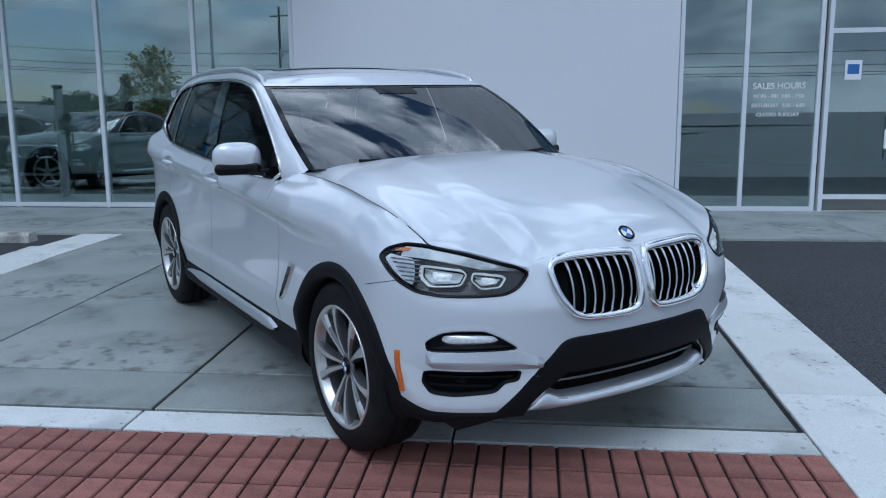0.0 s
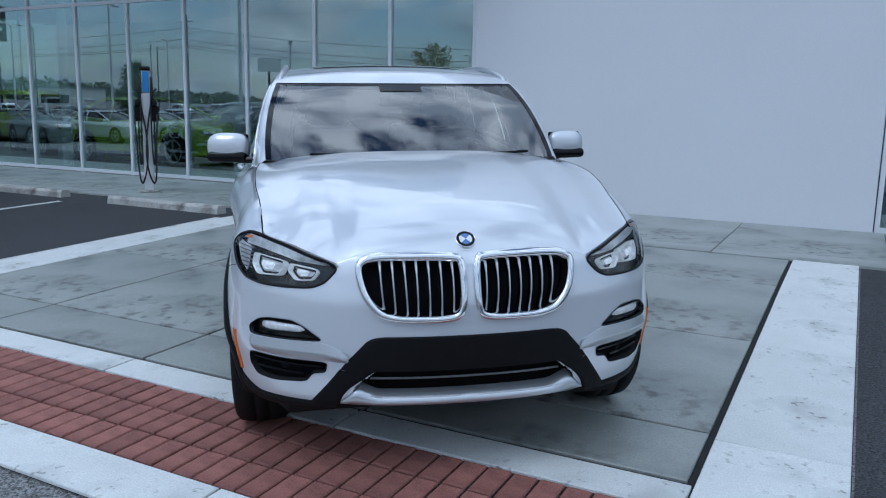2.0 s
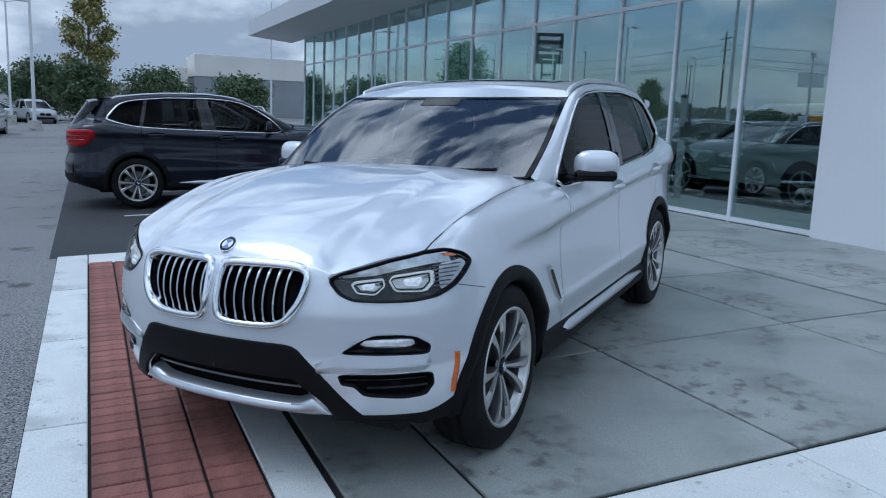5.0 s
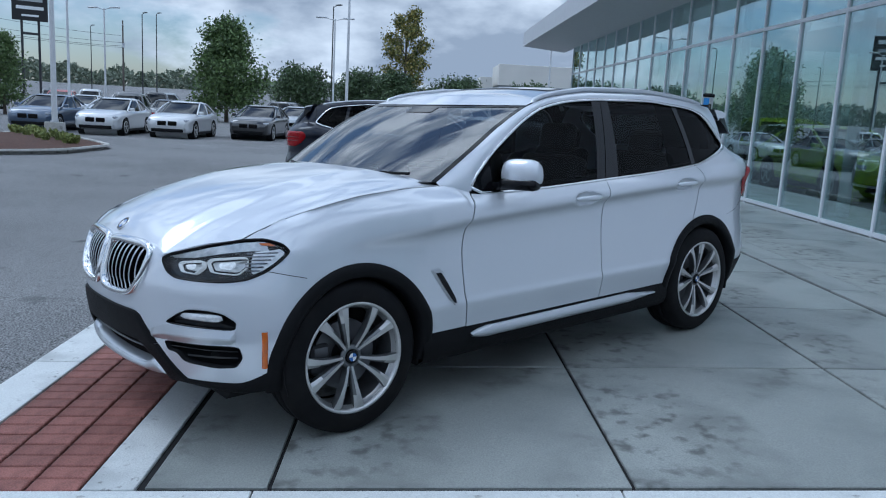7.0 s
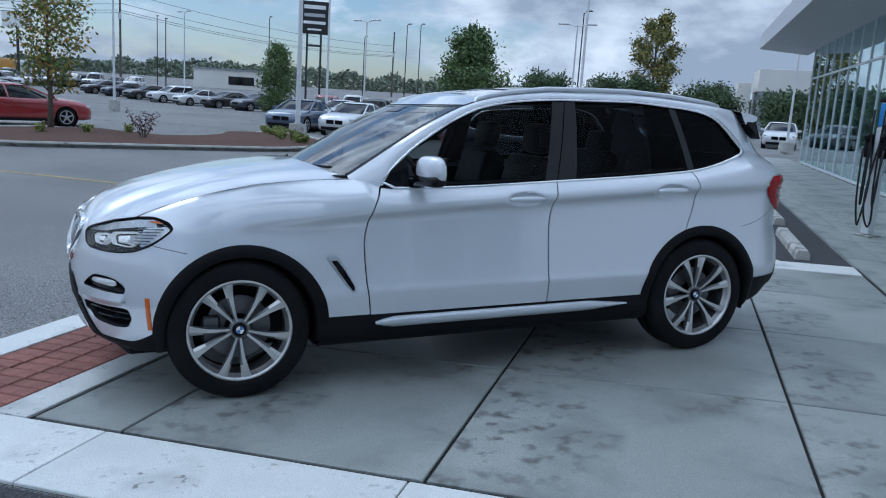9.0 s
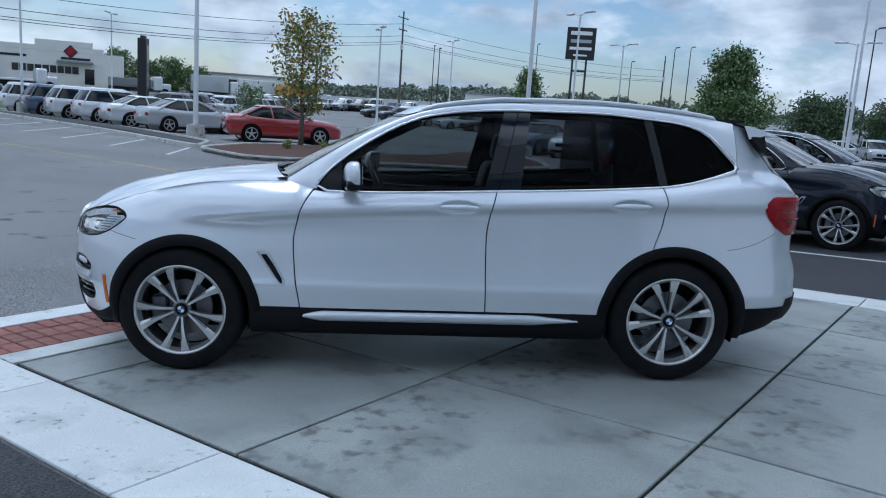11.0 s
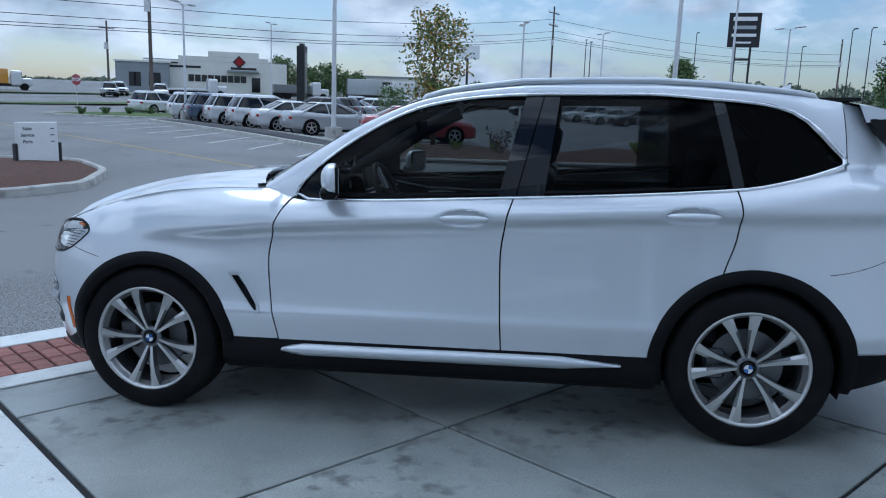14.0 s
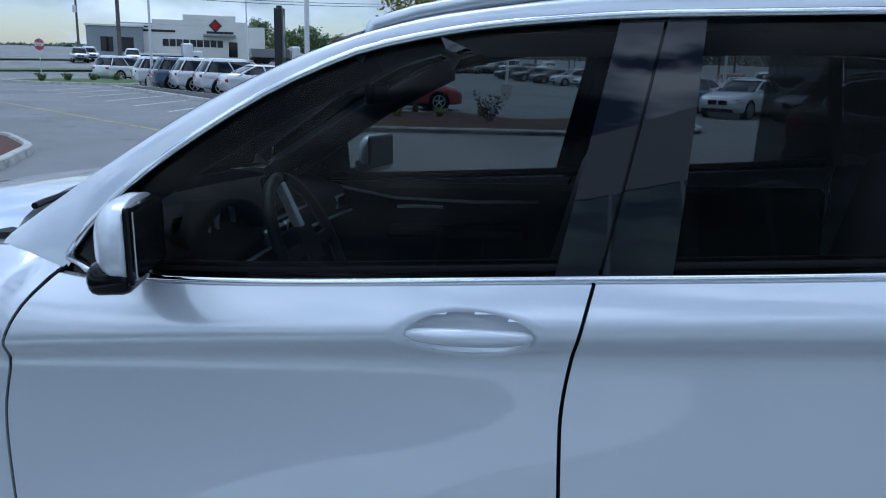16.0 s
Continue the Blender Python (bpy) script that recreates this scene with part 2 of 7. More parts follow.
drive = tagged(part("pavement", sheet((-4.92, 1.76), (2.27, 3.5, 7.4, 8.5), 0.006), JOINT), "concrete display pad with dark joints", "pavement", kind="structure")
walkway = tagged(part("walkway", sheet((-31, 9), (8.5, 10.45), 0.006), JOINT), "concrete walkway along the glass front", "pavement", kind="structure")
for i in range(len(PX) - 1):
    for j in range(len(PY) - 1):
        slab("concrete_slab", PX[i], PX[i + 1], PY[j], PY[j + 1], 0.02, SLAB, drive, gap=0.009, wide=(0, 0.020 if i == 3 else 0, 0.020 if j == 0 else 0, 0))
for a, b in ((-4.45, -3.3), (-3.3, -1.83), (-1.83, -0.32), (-0.32, 1.22)):
    slab("kerb_slab", a, b, 3.20, 3.42, 0.022, BAND, drive)
for a, b in ((-4.92, -3.35), (-3.35, -1.85), (-1.85, -0.37), (-0.37, 1.22)):
    slab("kerb_slab", a, b, 2.27, 2.55, 0.022, BAND, drive)
for a, b in ((2.27, 3.88), (3.88, 5.35), (5.35, 6.9), (6.9, 8.15)):
    slab("kerb_slab", 1.22, 1.76, a, b, 0.022, BAND, drive, gap=0.004)
for a, b in ((2.55, 4.05), (4.05, 5.5), (5.5, 7.0), (7.0, 8.12)):
    slab("kerb_slab", -4.92, -4.45, a, b, 0.022, BAND, drive, gap=0.004)
x = -31.0
while x < 9:
    slab("kerb_slab", x, x + 1.5, 8.15, 8.5, 0.024, SLAB, walkway, gap=0.004)
    slab("concrete_slab", x, x + 1.5, 8.5, 10.45, 0.022, SLAB, walkway, gap=0.004)
    x += 1.5

# ---- dealership front: glass, white wall, canopy ----
FY, FZ = 10.5, 0.33
building = thing("building", "white dealership building with a tall glass front", "building", kind="structure")
wall = part("wall_front", boxed(-3.15, FY - 0.05, FZ - 0.3, 1.88, FY + 0.4, 7.5, 0.01), WALL_WHITE, building, "smooth white panel wall")
part("wall_back", boxed(-28, FY + 12, 0, 9, FY + 12.3, 6), DARK_ROOM, building)
# glazed left end is invented, out of view, to let daylight into the room
for k in range(8):
    part("mullion", boxed(-28.1, FY + 0.15 + 1.68 * k, FZ, -28.0, FY + 0.2 + 1.68 * k, 4.9), FRAME_WHITE, building)
    if k < 7:
        part("pane", boxed(-28.06, FY + 0.2 + 1.68 * k, FZ + 0.05, -28.045, FY + 0.15 + 1.68 * (k + 1), 4.88), PANE, building).visible_shadow = False
part("wall_end", boxed(8.8, FY + 0.1, 0, 9, FY + 12, 7), DARK_ROOM, building)
part("floor", boxed(-28, FY + 0.05, 0.2, 9, FY + 12, FZ + 0.02), SHOW_FLOOR, building, "pale polished showroom floor")
# unseen roof opening, added so that sky light falls on the showroom cars
for x0, x1, y0, y1 in ((-28.2, -22.0, 0.05, 12.3), (-5.0, 9.0, 0.05, 12.3), (-22.0, -5.0, 0.05, 1.6), (-22.0, -5.0, 6.6, 12.3)):
    part("roof", boxed(x0, FY + y0, 4.9, x1, FY + y1, 5.3), SOFFIT, building)
for k in range(10):
    part("added_skylight", boxed(-22.0 + 1.7 * k + 0.04, FY + 1.6, 5.28, -22.0 + 1.7 * (k + 1) - 0.04, FY + 6.6, 5.30), ADDED_ROOF_LIGHT, building).visible_shadow = False
    part("skylight_bar", boxed(-22.0 + 1.7 * k - 0.04, FY + 1.6, 5.0, -22.0 + 1.7 * k + 0.04, FY + 6.6, 5.31), FRAME_WHITE, building)
part("wall_upper", boxed(-3.15, FY, 5.3, 9, FY + 0.3, 7.5), WALL_WHITE, building)


def canopy():
    bm = bmesh.new()
    prof = ((FY + 0.1, 4.45), (8.8, 4.62), (8.8, 5.2), (FY + 0.1, 5.3))
    a = [bm.verts.new((-30.5, y, z)) for y, z in prof]
    b = [bm.verts.new((-3.17, y, z)) for y, z in prof]
    bm.faces.new(a)
    bm.faces.new(b[::-1])
    for i in range(4):
        j = (i + 1) % 4
        bm.faces.new((a[j], a[i], b[i], b[j]))
    return bm


part("canopy", canopy(), SOFFIT, building, "white overhanging flat canopy")


def glazing(xs, z_lines, top):
    """Mullions, transoms and panes between the given uprights."""
    for xx in xs:
        part("mullion", boxed(xx - 0.026, FY + 0.002, FZ, xx + 0.026, FY + 0.1, top), FRAME_WHITE, building)
    for z in z_lines:
        for a, b in zip(xs, xs[1:]):
            part("transom", boxed(a + 0.026, FY + 0.006, z - 0.03, b - 0.026, FY + 0.1, z + 0.03), FRAME_WHITE, building)
    zs = [FZ, *z_lines, top]
    for a, b in zip(xs, xs[1:]):
        for z0, z1 in zip(z_lines, [*z_lines[1:], top]):
            o = part("pane", boxed(a + 0.026, FY + 0.03, z0 + 0.03, b - 0.026, FY + 0.045, z1 - 0.03), PANE, building)
            o.visible_shadow = False


for x in (-8.3, -13.0, -17.7, -22.4, -27.1):
    part("column", rodded((x, FY + 0.9, FZ), (x, FY + 0.9, 4.9), 0.10, n=16), FRAME_WHITE, building, "white round column behind the glass")

XS = [-3.19 - 1.372 * i for i in range(19)]
glazing(XS[::-1], [FZ + 0.06, 3.42], 4.6)
glazing([1.92, 2.72, 3.62], [FZ + 0.04], 5.3)
glazing([3.72, 4.85, 6.2, 7.5, 8.8], [FZ + 0.2, 2.6], 5.3)

# ---- compact SUV: body surface, x forward, y to its left, z up ----
def curve(pts):
    """A smooth monotone-ish curve through (x, value) points, as a function."""
    xs, ys = np.array(sorted(pts)).T
    h, d = np.diff(xs), np.diff(ys) / np.diff(xs)
    m = np.empty_like(ys)
    m[0], m[-1] = d[0], d[-1]
    for i in range(1, len(xs) - 1):
        m[i] = 0.0 if d[i - 1] * d[i] <= 0 else 2 * d[i - 1] * d[i] / (d[i - 1] + d[i])

    def f(x):
        x = min(max(x, xs[0]), xs[-1])
        i = min(int(np.searchsorted(xs, x, side="right")) - 1, len(h) - 1)
        s = (x - xs[i]) / h[i]
        return float(ys[i] * (1 + 2 * s) * (1 - s) ** 2 + m[i] * h[i] * s * (1 - s) ** 2
                     + ys[i + 1] * s * s * (3 - 2 * s) + m[i + 1] * h[i] * s * s * (s - 1))
    return f


FRONT_X = curve(((0.20, 2.10), (0.27, 2.17), (0.34, 2.215), (0.45, 2.24), (0.58, 2.252), (0.70, 2.25), (0.80, 2.225), (0.87, 2.195), (0.92, 2.15), (0.97, 2.10), (1.02, 2.05), (1.2, 1.98)))
REAR_X = curve(((0.2, -2.20), (0.30, -2.29), (0.45, -2.385), (0.62, -2.385), (0.80, -2.335), (0.98, -2.345), (1.12, -2.325), (1.18, -2.28), (1.35, -2.16), (1.49, -2.06), (1.6, -2.0)))
CREASE = curve(((-2.3, 1.075), (-1.36, 1.053), (-0.33, 1.010), (0.75, 0.954), (1.04, 0.928), (1.7, 0.88)))
BELT = curve(((-1.80, 1.262), (-1.60, 1.205), (-1.347, 1.160), (-0.35, 1.106), (0.567, 1.078), (0.75, 1.095)))
HOOD_EDGE_Z = curve(((0.78, 1.118), (1.0, 1.117), (1.29, 1.100), (1.45, 1.074), (1.6, 1.040), (1.70, 1.013), (1.78, 0.987), (1.871, 0.953), (1.893, 0.943), (1.93, 0.932), (2.0, 0.918)))
HOOD_FRONT_Z = curve(((0.0, 0.903), (0.40, 0.893), (0.44, 0.880), (0.485, 0.864), (0.51, 0.871), (0.56, 0.888), (0.655, 0.919), (0.753, 0.944)))
LEAN_Z = curve(((1.6, 1.040), (1.70, 1.036), (1.78, 1.026), (1.871, 0.978), (1.893, 0.952), (1.93, 0.930), (2.0, 0.918)))
HOOD_EDGE_Y = curve(((0.78, 0.80), (1.2, 0.807), (1.45, 0.796), (1.643, 0.773), (1.78, 0.763), (1.93, 0.753), (2.0, 0.745)))
HOOD_MID = curve(((0.9, 1.187), (1.14, 1.169), (1.5, 1.130), (1.9, 1.048), (2.0, 1.012), (2.08, 0.976), (2.14, 0.932), (2.165, 0.900)))
RAIL_Z = curve(((0.86, 1.12), (0.6, 1.285), (0.36, 1.425), (0.1, 1.535), (-0.1, 1.580), (-0.5, 1.614), (-1.0, 1.612), (-1.5, 1.576), (-1.85, 1.528), (-2.06, 1.49)))
DLO_TOP = curve(((0.66, 1.125), (0.52, 1.255), (0.365, 1.362), (0.2, 1.453), (0.035, 1.514), (-0.225, 1.553), (-0.514, 1.566), (-0.922, 1.566), (-1.232, 1.545), (-1.44, 1.524), (-1.60, 1.480), (-1.68, 1.412), (-1.758, 1.328), (-1.797, 1.278)))
N_FRONT, N_REAR, X_FRONT, X_REAR = 2.3, 3.2, 1.6, -1.5


def taper(x, z):
    if x > X_FRONT:
        r = min((x - X_FRONT) / (FRONT_X(z) - X_FRONT), 1.0)
        return (1 - r ** N_FRONT) ** (1 / N_FRONT)
    if x < X_REAR:
        r = min((X_REAR - x) / (X_REAR - REAR_X(z)), 1.0)
        return (1 - r ** N_REAR) ** (1 / N_REAR)
    return 1.0


def upper_y(x, z):
    """Half width of the glasshouse."""
    d = z - 1.08
    y = 0.888 - 0.20 * d - 0.30 * d * d
    if x > 0.1:
        y -= 0.07 * ((x - 0.1) / 0.7) ** 2
    if x < -1.0:
        y -= 0.075 * ((-1.0 - x) / 1.0) ** 2
    return y


SECTIONS = {}


def base_y(x, z):
    """Half width of the body at a height, before the ends round off."""
    key = round(x, 3)
    if key not in SECTIONS:
        zc = CREASE(x)
        if x > 0.75:
            zt, yt = HOOD_EDGE_Z(x), HOOD_EDGE_Y(min(x, 1.6))
            top = [(zc + 0.10, 0.922), (zt - 0.03, yt + 0.055), (zt, yt)] if zt - zc > 0.14 else [(zt - 0.02, 0.93), (zt, yt)]
        else:
            zb = max(BELT(x), zc + 0.06)
            top = [(zc + 0.5 * (zb - zc), 0.927), (zb, upper_y(x, zb))]
        flank = curve([(0.20, 0.84), (0.30, 0.893), (0.42, 0.917), (0.51, 0.936), (0.53, 0.9385), (0.565, 0.931), (0.74, 0.917), (zc - 0.075, 0.9085), (zc - 0.045, 0.9125), (zc - 0.005, 0.9445), (zc + 0.003, 0.9475), (zc + 0.02, 0.9460), *top])
        if x > 1.0:
            # the crease dies out over the front wheel and the wing top leans in
            zt = top[-1][0]
            plain = curve([(0.20, 0.84), (0.30, 0.893), (0.42, 0.917), (0.53, 0.936), (0.60, 0.931), (0.74, 0.915), (0.80, 0.906), (0.88, 0.890), (zt - 0.105, 0.866), (zt - 0.055, 0.838), (zt - 0.025, 0.812), (zt, top[-1][1])])
            k = min(1.0, (x - 1.0) / 0.5)
            SECTIONS[key] = (lambda z, a=flank, b=plain, k=k: a(z) * (1 - k) + b(z) * k), zt
        else:
            SECTIONS[key] = flank, top[-1][0]
    f, zt = SECTIONS[key]
    return f(z) if z <= zt or x > 0.75 else upper_y(x, z)


def lean(x, z):
    """Towards the nose the top of the wing rolls in lower down."""
    if x <= X_FRONT or z < 0.88:
        return z
    k = (LEAN_Z(x) - 0.88) / (HOOD_EDGE_Z(x) - 0.88)
    return 0.88 + (z - 0.88) * k


def side_y(x, z):
    return base_y(min(max(x, -2.4), X_FRONT), lean(x, z)) * taper(x, z)


def nose(th, z, off=0.0):
    """A point of the front end: th 0 on the middle line, 1 at the side; off metres proud."""
    ys, xn = base_y(X_FRONT, z), FRONT_X(z)

    def at(t, zz):
        a = t * math.pi / 2
        x = X_FRONT + (FRONT_X(zz) - X_FRONT) * math.cos(a) ** (2 / N_FRONT)
        return Vector((x, base_y(X_FRONT, lean(x, zz)) * math.sin(a) ** (2 / N_FRONT), zz))
    th = min(max(th, 0.0), 0.9999)
    p = at(th, z)
    if off:
        e = 0.01
        t0, t1 = max(th - e, 0.0005), min(th + e, 0.9995)
        n = (at(t1, z) - at(t0, z)).cross(at(th, z + e) - at(th, z - e)).normalized()
        p = p + n * off
    return p


def th_y(y, z):
    """The place across the nose at which it is y wide at height z."""
    x = X_FRONT
    for _ in range(5):
        a = math.asin(min(1.0, (y / base_y(X_FRONT, lean(x, z))) ** (N_FRONT / 2)))
        x = X_FRONT + (FRONT_X(z) - X_FRONT) * math.cos(a) ** (2 / N_FRONT)
    return a * 2 / math.pi


def th_x(x, z):
    return math.acos(min(1.0, max(0.0, (x - X_FRONT) / (FRONT_X(z) - X_FRONT)) ** (N_FRONT / 2))) * 2 / math.pi


ARCH = ((1.412, 0.366, 0.372, 0.440), (-1.436, 0.366, 0.385, 0.450))


def quads(bm, rows, flip=False, closed=False):
    vs = [[bm.verts.new(p) for p in r] for r in rows]
    for a, b in zip(vs, vs[1:]):
        n = len(a)
        for i in range(n if closed else n - 1):
            j = (i + 1) % n
            f = (a[i], a[j], b[j], b[i])
            bm.faces.new(f[::-1] if flip else f)
    return vs


def side_panel(sgn, x_lo, x_hi, z_lo, z_hi, nx, nz, off=0.0, cut=True, lip=None, scoop=None, flush=None):
    """A panel of the flank between two upright edges x(z) and two long edges z(x); the wheel arches are cut out of it."""
    bm = bmesh.new()
    grid = []
    for j in range(nz + 1):
        v = j / nz
        row = []
        for i in range(nx + 1):
            u = i / nx
            z = 0.7
            for _ in range(3):
                x = x_lo(z) + (x_hi(z) - x_lo(z)) * u
                z = z_lo(x) + (z_hi(x) - z_lo(x)) * v
            if cut:
                for cx, cz, r0, r1 in ARCH:
                    d = math.hypot(x - cx, z - cz)
                    if r1 - 0.05 < d < r1 - 0.02:
                        k = (r1 - 0.02) / d
                        x, z = cx + (x - cx) * k, cz + (z - cz) * k
            row.append((x, sgn * (side_y(x, z) + off), z))
        grid.append(row)
    if lip:
        grid.append([(p[0], sgn * (lip(p[0]) + 0.003), p[2] + 0.001) if p[0] > 0.82 else (p[0], p[1] - sgn * 0.004, p[2] + 0.001) for p in grid[-1]])
    quads(bm, grid, flip=sgn < 0)
    if scoop:
        hx, hz = scoop
        bmesh.ops.delete(bm, geom=[f for f in bm.faces if ((f.calc_center_median().x - hx) / 0.122) ** 2 + ((f.calc_center_median().z - hz) / 0.043) ** 2 < 1], context="FACES")
    # rolled edge all round
    rim = [e for e in bm.edges if e.is_boundary and not (scoop and ((e.verts[0].co.x - scoop[0]) / 0.17) ** 2 + ((e.verts[0].co.z - scoop[1]) / 0.075) ** 2 < 1)]
    if flush is not None:
        rim = [e for e in rim if max(abs(v.co.x - flush) for v in e.verts) > 0.004]
    for e in rim:
        e.smooth = False
    r = bmesh.ops.extrude_edge_only(bm, edges=rim)
    for v in [g for g in r["geom"] if isinstance(g, bmesh.types.BMVert)]:
        v.co.y -= sgn * 0.022
    if cut:
        dead = [f for f in bm.faces if any(math.hypot(f.calc_center_median().x - c[0], f.calc_center_median().z - c[1]) < c[3] - 0.025 for c in ARCH)]
        bmesh.ops.delete(bm, geom=dead, context="FACES")
    bmesh.ops.recalc_face_normals(bm, faces=bm.faces)
    return bm


def smooth_loop(pts, n=8):
    """Closed loop through points, rounded."""
    out, k = [], len(pts)
    for i in range(k):
        p0, p1, p2, p3 = (np.array(pts[(i + d) % k], float) for d in (-1, 0, 1, 2))
        for s in range(n):
            t = s / n
            out.append(tuple(0.5 * ((2 * p1) + (p2 - p0) * t + (2 * p0 - 5 * p1 + 4 * p2 - p3) * t * t + (3 * p1 - p0 - 3 * p2 + p3) * t ** 3)))
    return out


def corner_loop(pts, r=0.25, n=4):
    """Closed loop of straight sides with rounded corners."""
    out, k = [], len(pts)
    for i in range(k):
        a, b, c = (np.array(pts[(i + d) % k], float) for d in (-1, 0, 1))
        p, q = b + (a - b) * r, b + (c - b) * r
        for s in range(n + 1):
            t = s / n
            out.append(tuple((1 - t) ** 2 * p + 2 * t * (1 - t) * b + t * t * q))
    return out


def inset(loop, k):
    c = np.mean(np.array(loop), axis=0)
    return [tuple(c + (np.array(p) - c) * k) for p in loop]


def inside(loop, x, y):
    hit = False
    for (x0, y0), (x1, y1) in zip(loop, loop[1:] + loop[:1]):
        if (y0 > y) != (y1 > y) and x < (x1 - x0) * (y - y0) / (y1 - y0) + x0:
            hit = not hit
    return hit


def nose_patch(sgn, loop, off, rings=5, dome=0.0, mid_off=None):
    """A filled shape on the front end."""
    bm = bmesh.new()
    rows = []
    for i in range(rings):
        k = 1 - i / rings
        o = off + dome * (1 - k * k) if mid_off is None else off + (mid_off - off) * (1 - k)
        rows.append([(lambda p: (p.x, sgn * p.y, p.z))(nose(t, z, o)) for t, z in inset(loop, k)])
    vs = quads(bm, rows, closed=True)
    bm.faces.new(vs[-1])
    bmesh.ops.recalc_face_normals(bm, faces=bm.faces)
    if bm.faces and sum(f.normal.x * f.calc_area() for f in bm.faces) < 0:
        bmesh.ops.reverse_faces(bm, faces=bm.faces)
    return bm


def nose_rim(sgn, loop, steps):
    """A moulded rim along a loop: steps of (inset factor, off)."""
    bm = bmesh.new()
    rows = [[(lambda p: (p.x, sgn * p.y, p.z))(nose(t, z, o)) for t, z in inset(loop, k)] for k, o in steps]
    quads(bm, rows, closed=True)
    bmesh.ops.recalc_face_normals(bm, faces=bm.faces)
    return bm


def grow(loop, d):
    """Move a loop of the front end outwards by d metres."""
    out, k = [], len(loop)
    area = sum(a[0] * b[1] - b[0] * a[1] for a, b in zip(loop, loop[1:] + loop[:1]))
    turn = 1 if area > 0 else -1
    for i in range(k):
        p, q, r = loop[i - 1], loop[i], loop[(i + 1) % k]
        t = min(max(q[0], 0.01), 0.98)
        m = (nose(t + 0.004, q[1]) - nose(t - 0.004, q[1])).length / 0.008
        dx, dz = (r[0] - p[0]) * m, r[1] - p[1]
        n = math.hypot(dx, dz) or 1.0
        out.append((max(q[0] + turn * dz / n * d / m, 0.0), q[1] - turn * dx / n * d))
    return out


def nose_band(sgn, loop, steps):
    """A moulded band along a loop: steps of (metres outside the loop, off)."""
    bm = bmesh.new()
    rows = [[(lambda p: (p.x, sgn * p.y, p.z))(nose(t, z, o)) for t, z in grow(loop, d)] for d, o in steps]
    quads(bm, rows, closed=True)
    bmesh.ops.recalc_face_normals(bm, faces=bm.faces)
    return bm


def lathe(bm, prof, n, m=None, closed=False):
    """Turn a profile of (radius, along) about the y axis."""
    rows = []
    for i in range(n):
        a = 2 * math.pi * i / n
        rows.append([(r * math.cos(a), y, r * math.sin(a)) for r, y in prof])
    vs = [[bm.verts.new(p) for p in r] for r in rows]
    for i in range(n):
        a, b = vs[i], vs[(i + 1) % n]
        for j in range(len(prof) - 1):
            bm.faces.new((a[j], a[j + 1], b[j + 1], b[j]))
    if m is not None:
        bmesh.ops.transform(bm, matrix=m, verts=[v for r in vs for v in r])


def tube(bm, pts, r, n=8):
    """A round bar along a run of points."""
    pts = [Vector(p) for p in pts]
    rows = []
    for i, p in enumerate(pts):
        d = (pts[min(i + 1, len(pts) - 1)] - pts[max(i - 1, 0)]).normalized()
        a = d.orthogonal().normalized() if abs(d.z) > 0.95 else d.cross(Vector((0, 0, 1))).normalized()
        b = d.cross(a)
        rows.append([p + (a * math.cos(2 * math.pi * k / n) + b * math.sin(2 * math.pi * k / n)) * (r if isinstance(r, (int, float)) else r[i]) for k in range(n)])
    vs = quads(bm, rows, closed=True)
    bm.faces.new(vs[0][::-1])
    bm.faces.new(vs[-1])
    bmesh.ops.recalc_face_normals(bm, faces=bm.faces)


def tubed(*a, **k):
    bm = bmesh.new()
    tube(bm, *a, **k)
    return bm


def glass_y(x, z):
    return upper_y(x, z) - 0.010


BLACK_PLASTIC = material("textured_black_plastic", (0.006, 0.006, 0.007), 0.55, vary=0.1, spec=0.15, grain=0.2, grain_scale=300, bump=0.02)
GLOSS_BLACK = material("gloss_black_trim", (0.004, 0.004, 0.005), 0.05, vary=0.0, spec=0.22)
ROOF_GLASS = material("roof_glass", (0.012, 0.013, 0.015), 0.03, vary=0.0, spec=0.6, coat=1.0, coat_ior=1.6)
LAMP_HOUSE = material("lamp_housing", (0.018, 0.019, 0.021), 0.25, 0.0, vary=0.3, scale=25)
RUBBER = material("tyre_rubber", (0.007, 0.007, 0.008), 0.65, spec=0.16, vary=0.25, scale=14, dirt=(0.014, 0.013, 0.012), dirt_scale=8, dirt_low=0.5, dirt_high=0.75)
ALLOY = material("machined_alloy", (0.58, 0.575, 0.565), 0.32, 0.8, vary=0.08)
ALLOY_DARK = material("grey_alloy_pocket", (0.17, 0.175, 0.18), 0.38, 0.6, vary=0.1)
CHROME = material("chrome_trim", (0.82, 0.83, 0.85), 0.12, 1.0, vary=0.0)
SATIN = material("satin_silver_trim", (0.60, 0.62, 0.65), 0.3, 0.75, vary=0.03)
DISC = material("brake_steel", (0.16, 0.16, 0.17), 0.4, 0.8, vary=0.2)
LEATHER = material("black_leather", (0.008, 0.008, 0.009), 0.5, vary=0.15, scale=20, bump=0.02)
CABIN = material("cabin_plastic", (0.012, 0.012, 0.013), 0.7, vary=0.15, spec=0.2)
LAMP_CLEAR = glass("lamp_cover", (0.92, 0.94, 0.96), 0.0, ior=1.4)
LAMP_SILVER = material("lamp_reflector", (0.86, 0.88, 0.90), 0.18, 0.35, vary=0.22, scale=45)
LAMP_LIT = material("lit_lamp_lens", (0.62, 0.64, 0.65), 0.2, 0.2, vary=0.3, scale=60, emit=(1, 0.98, 0.93), strength=0.22)
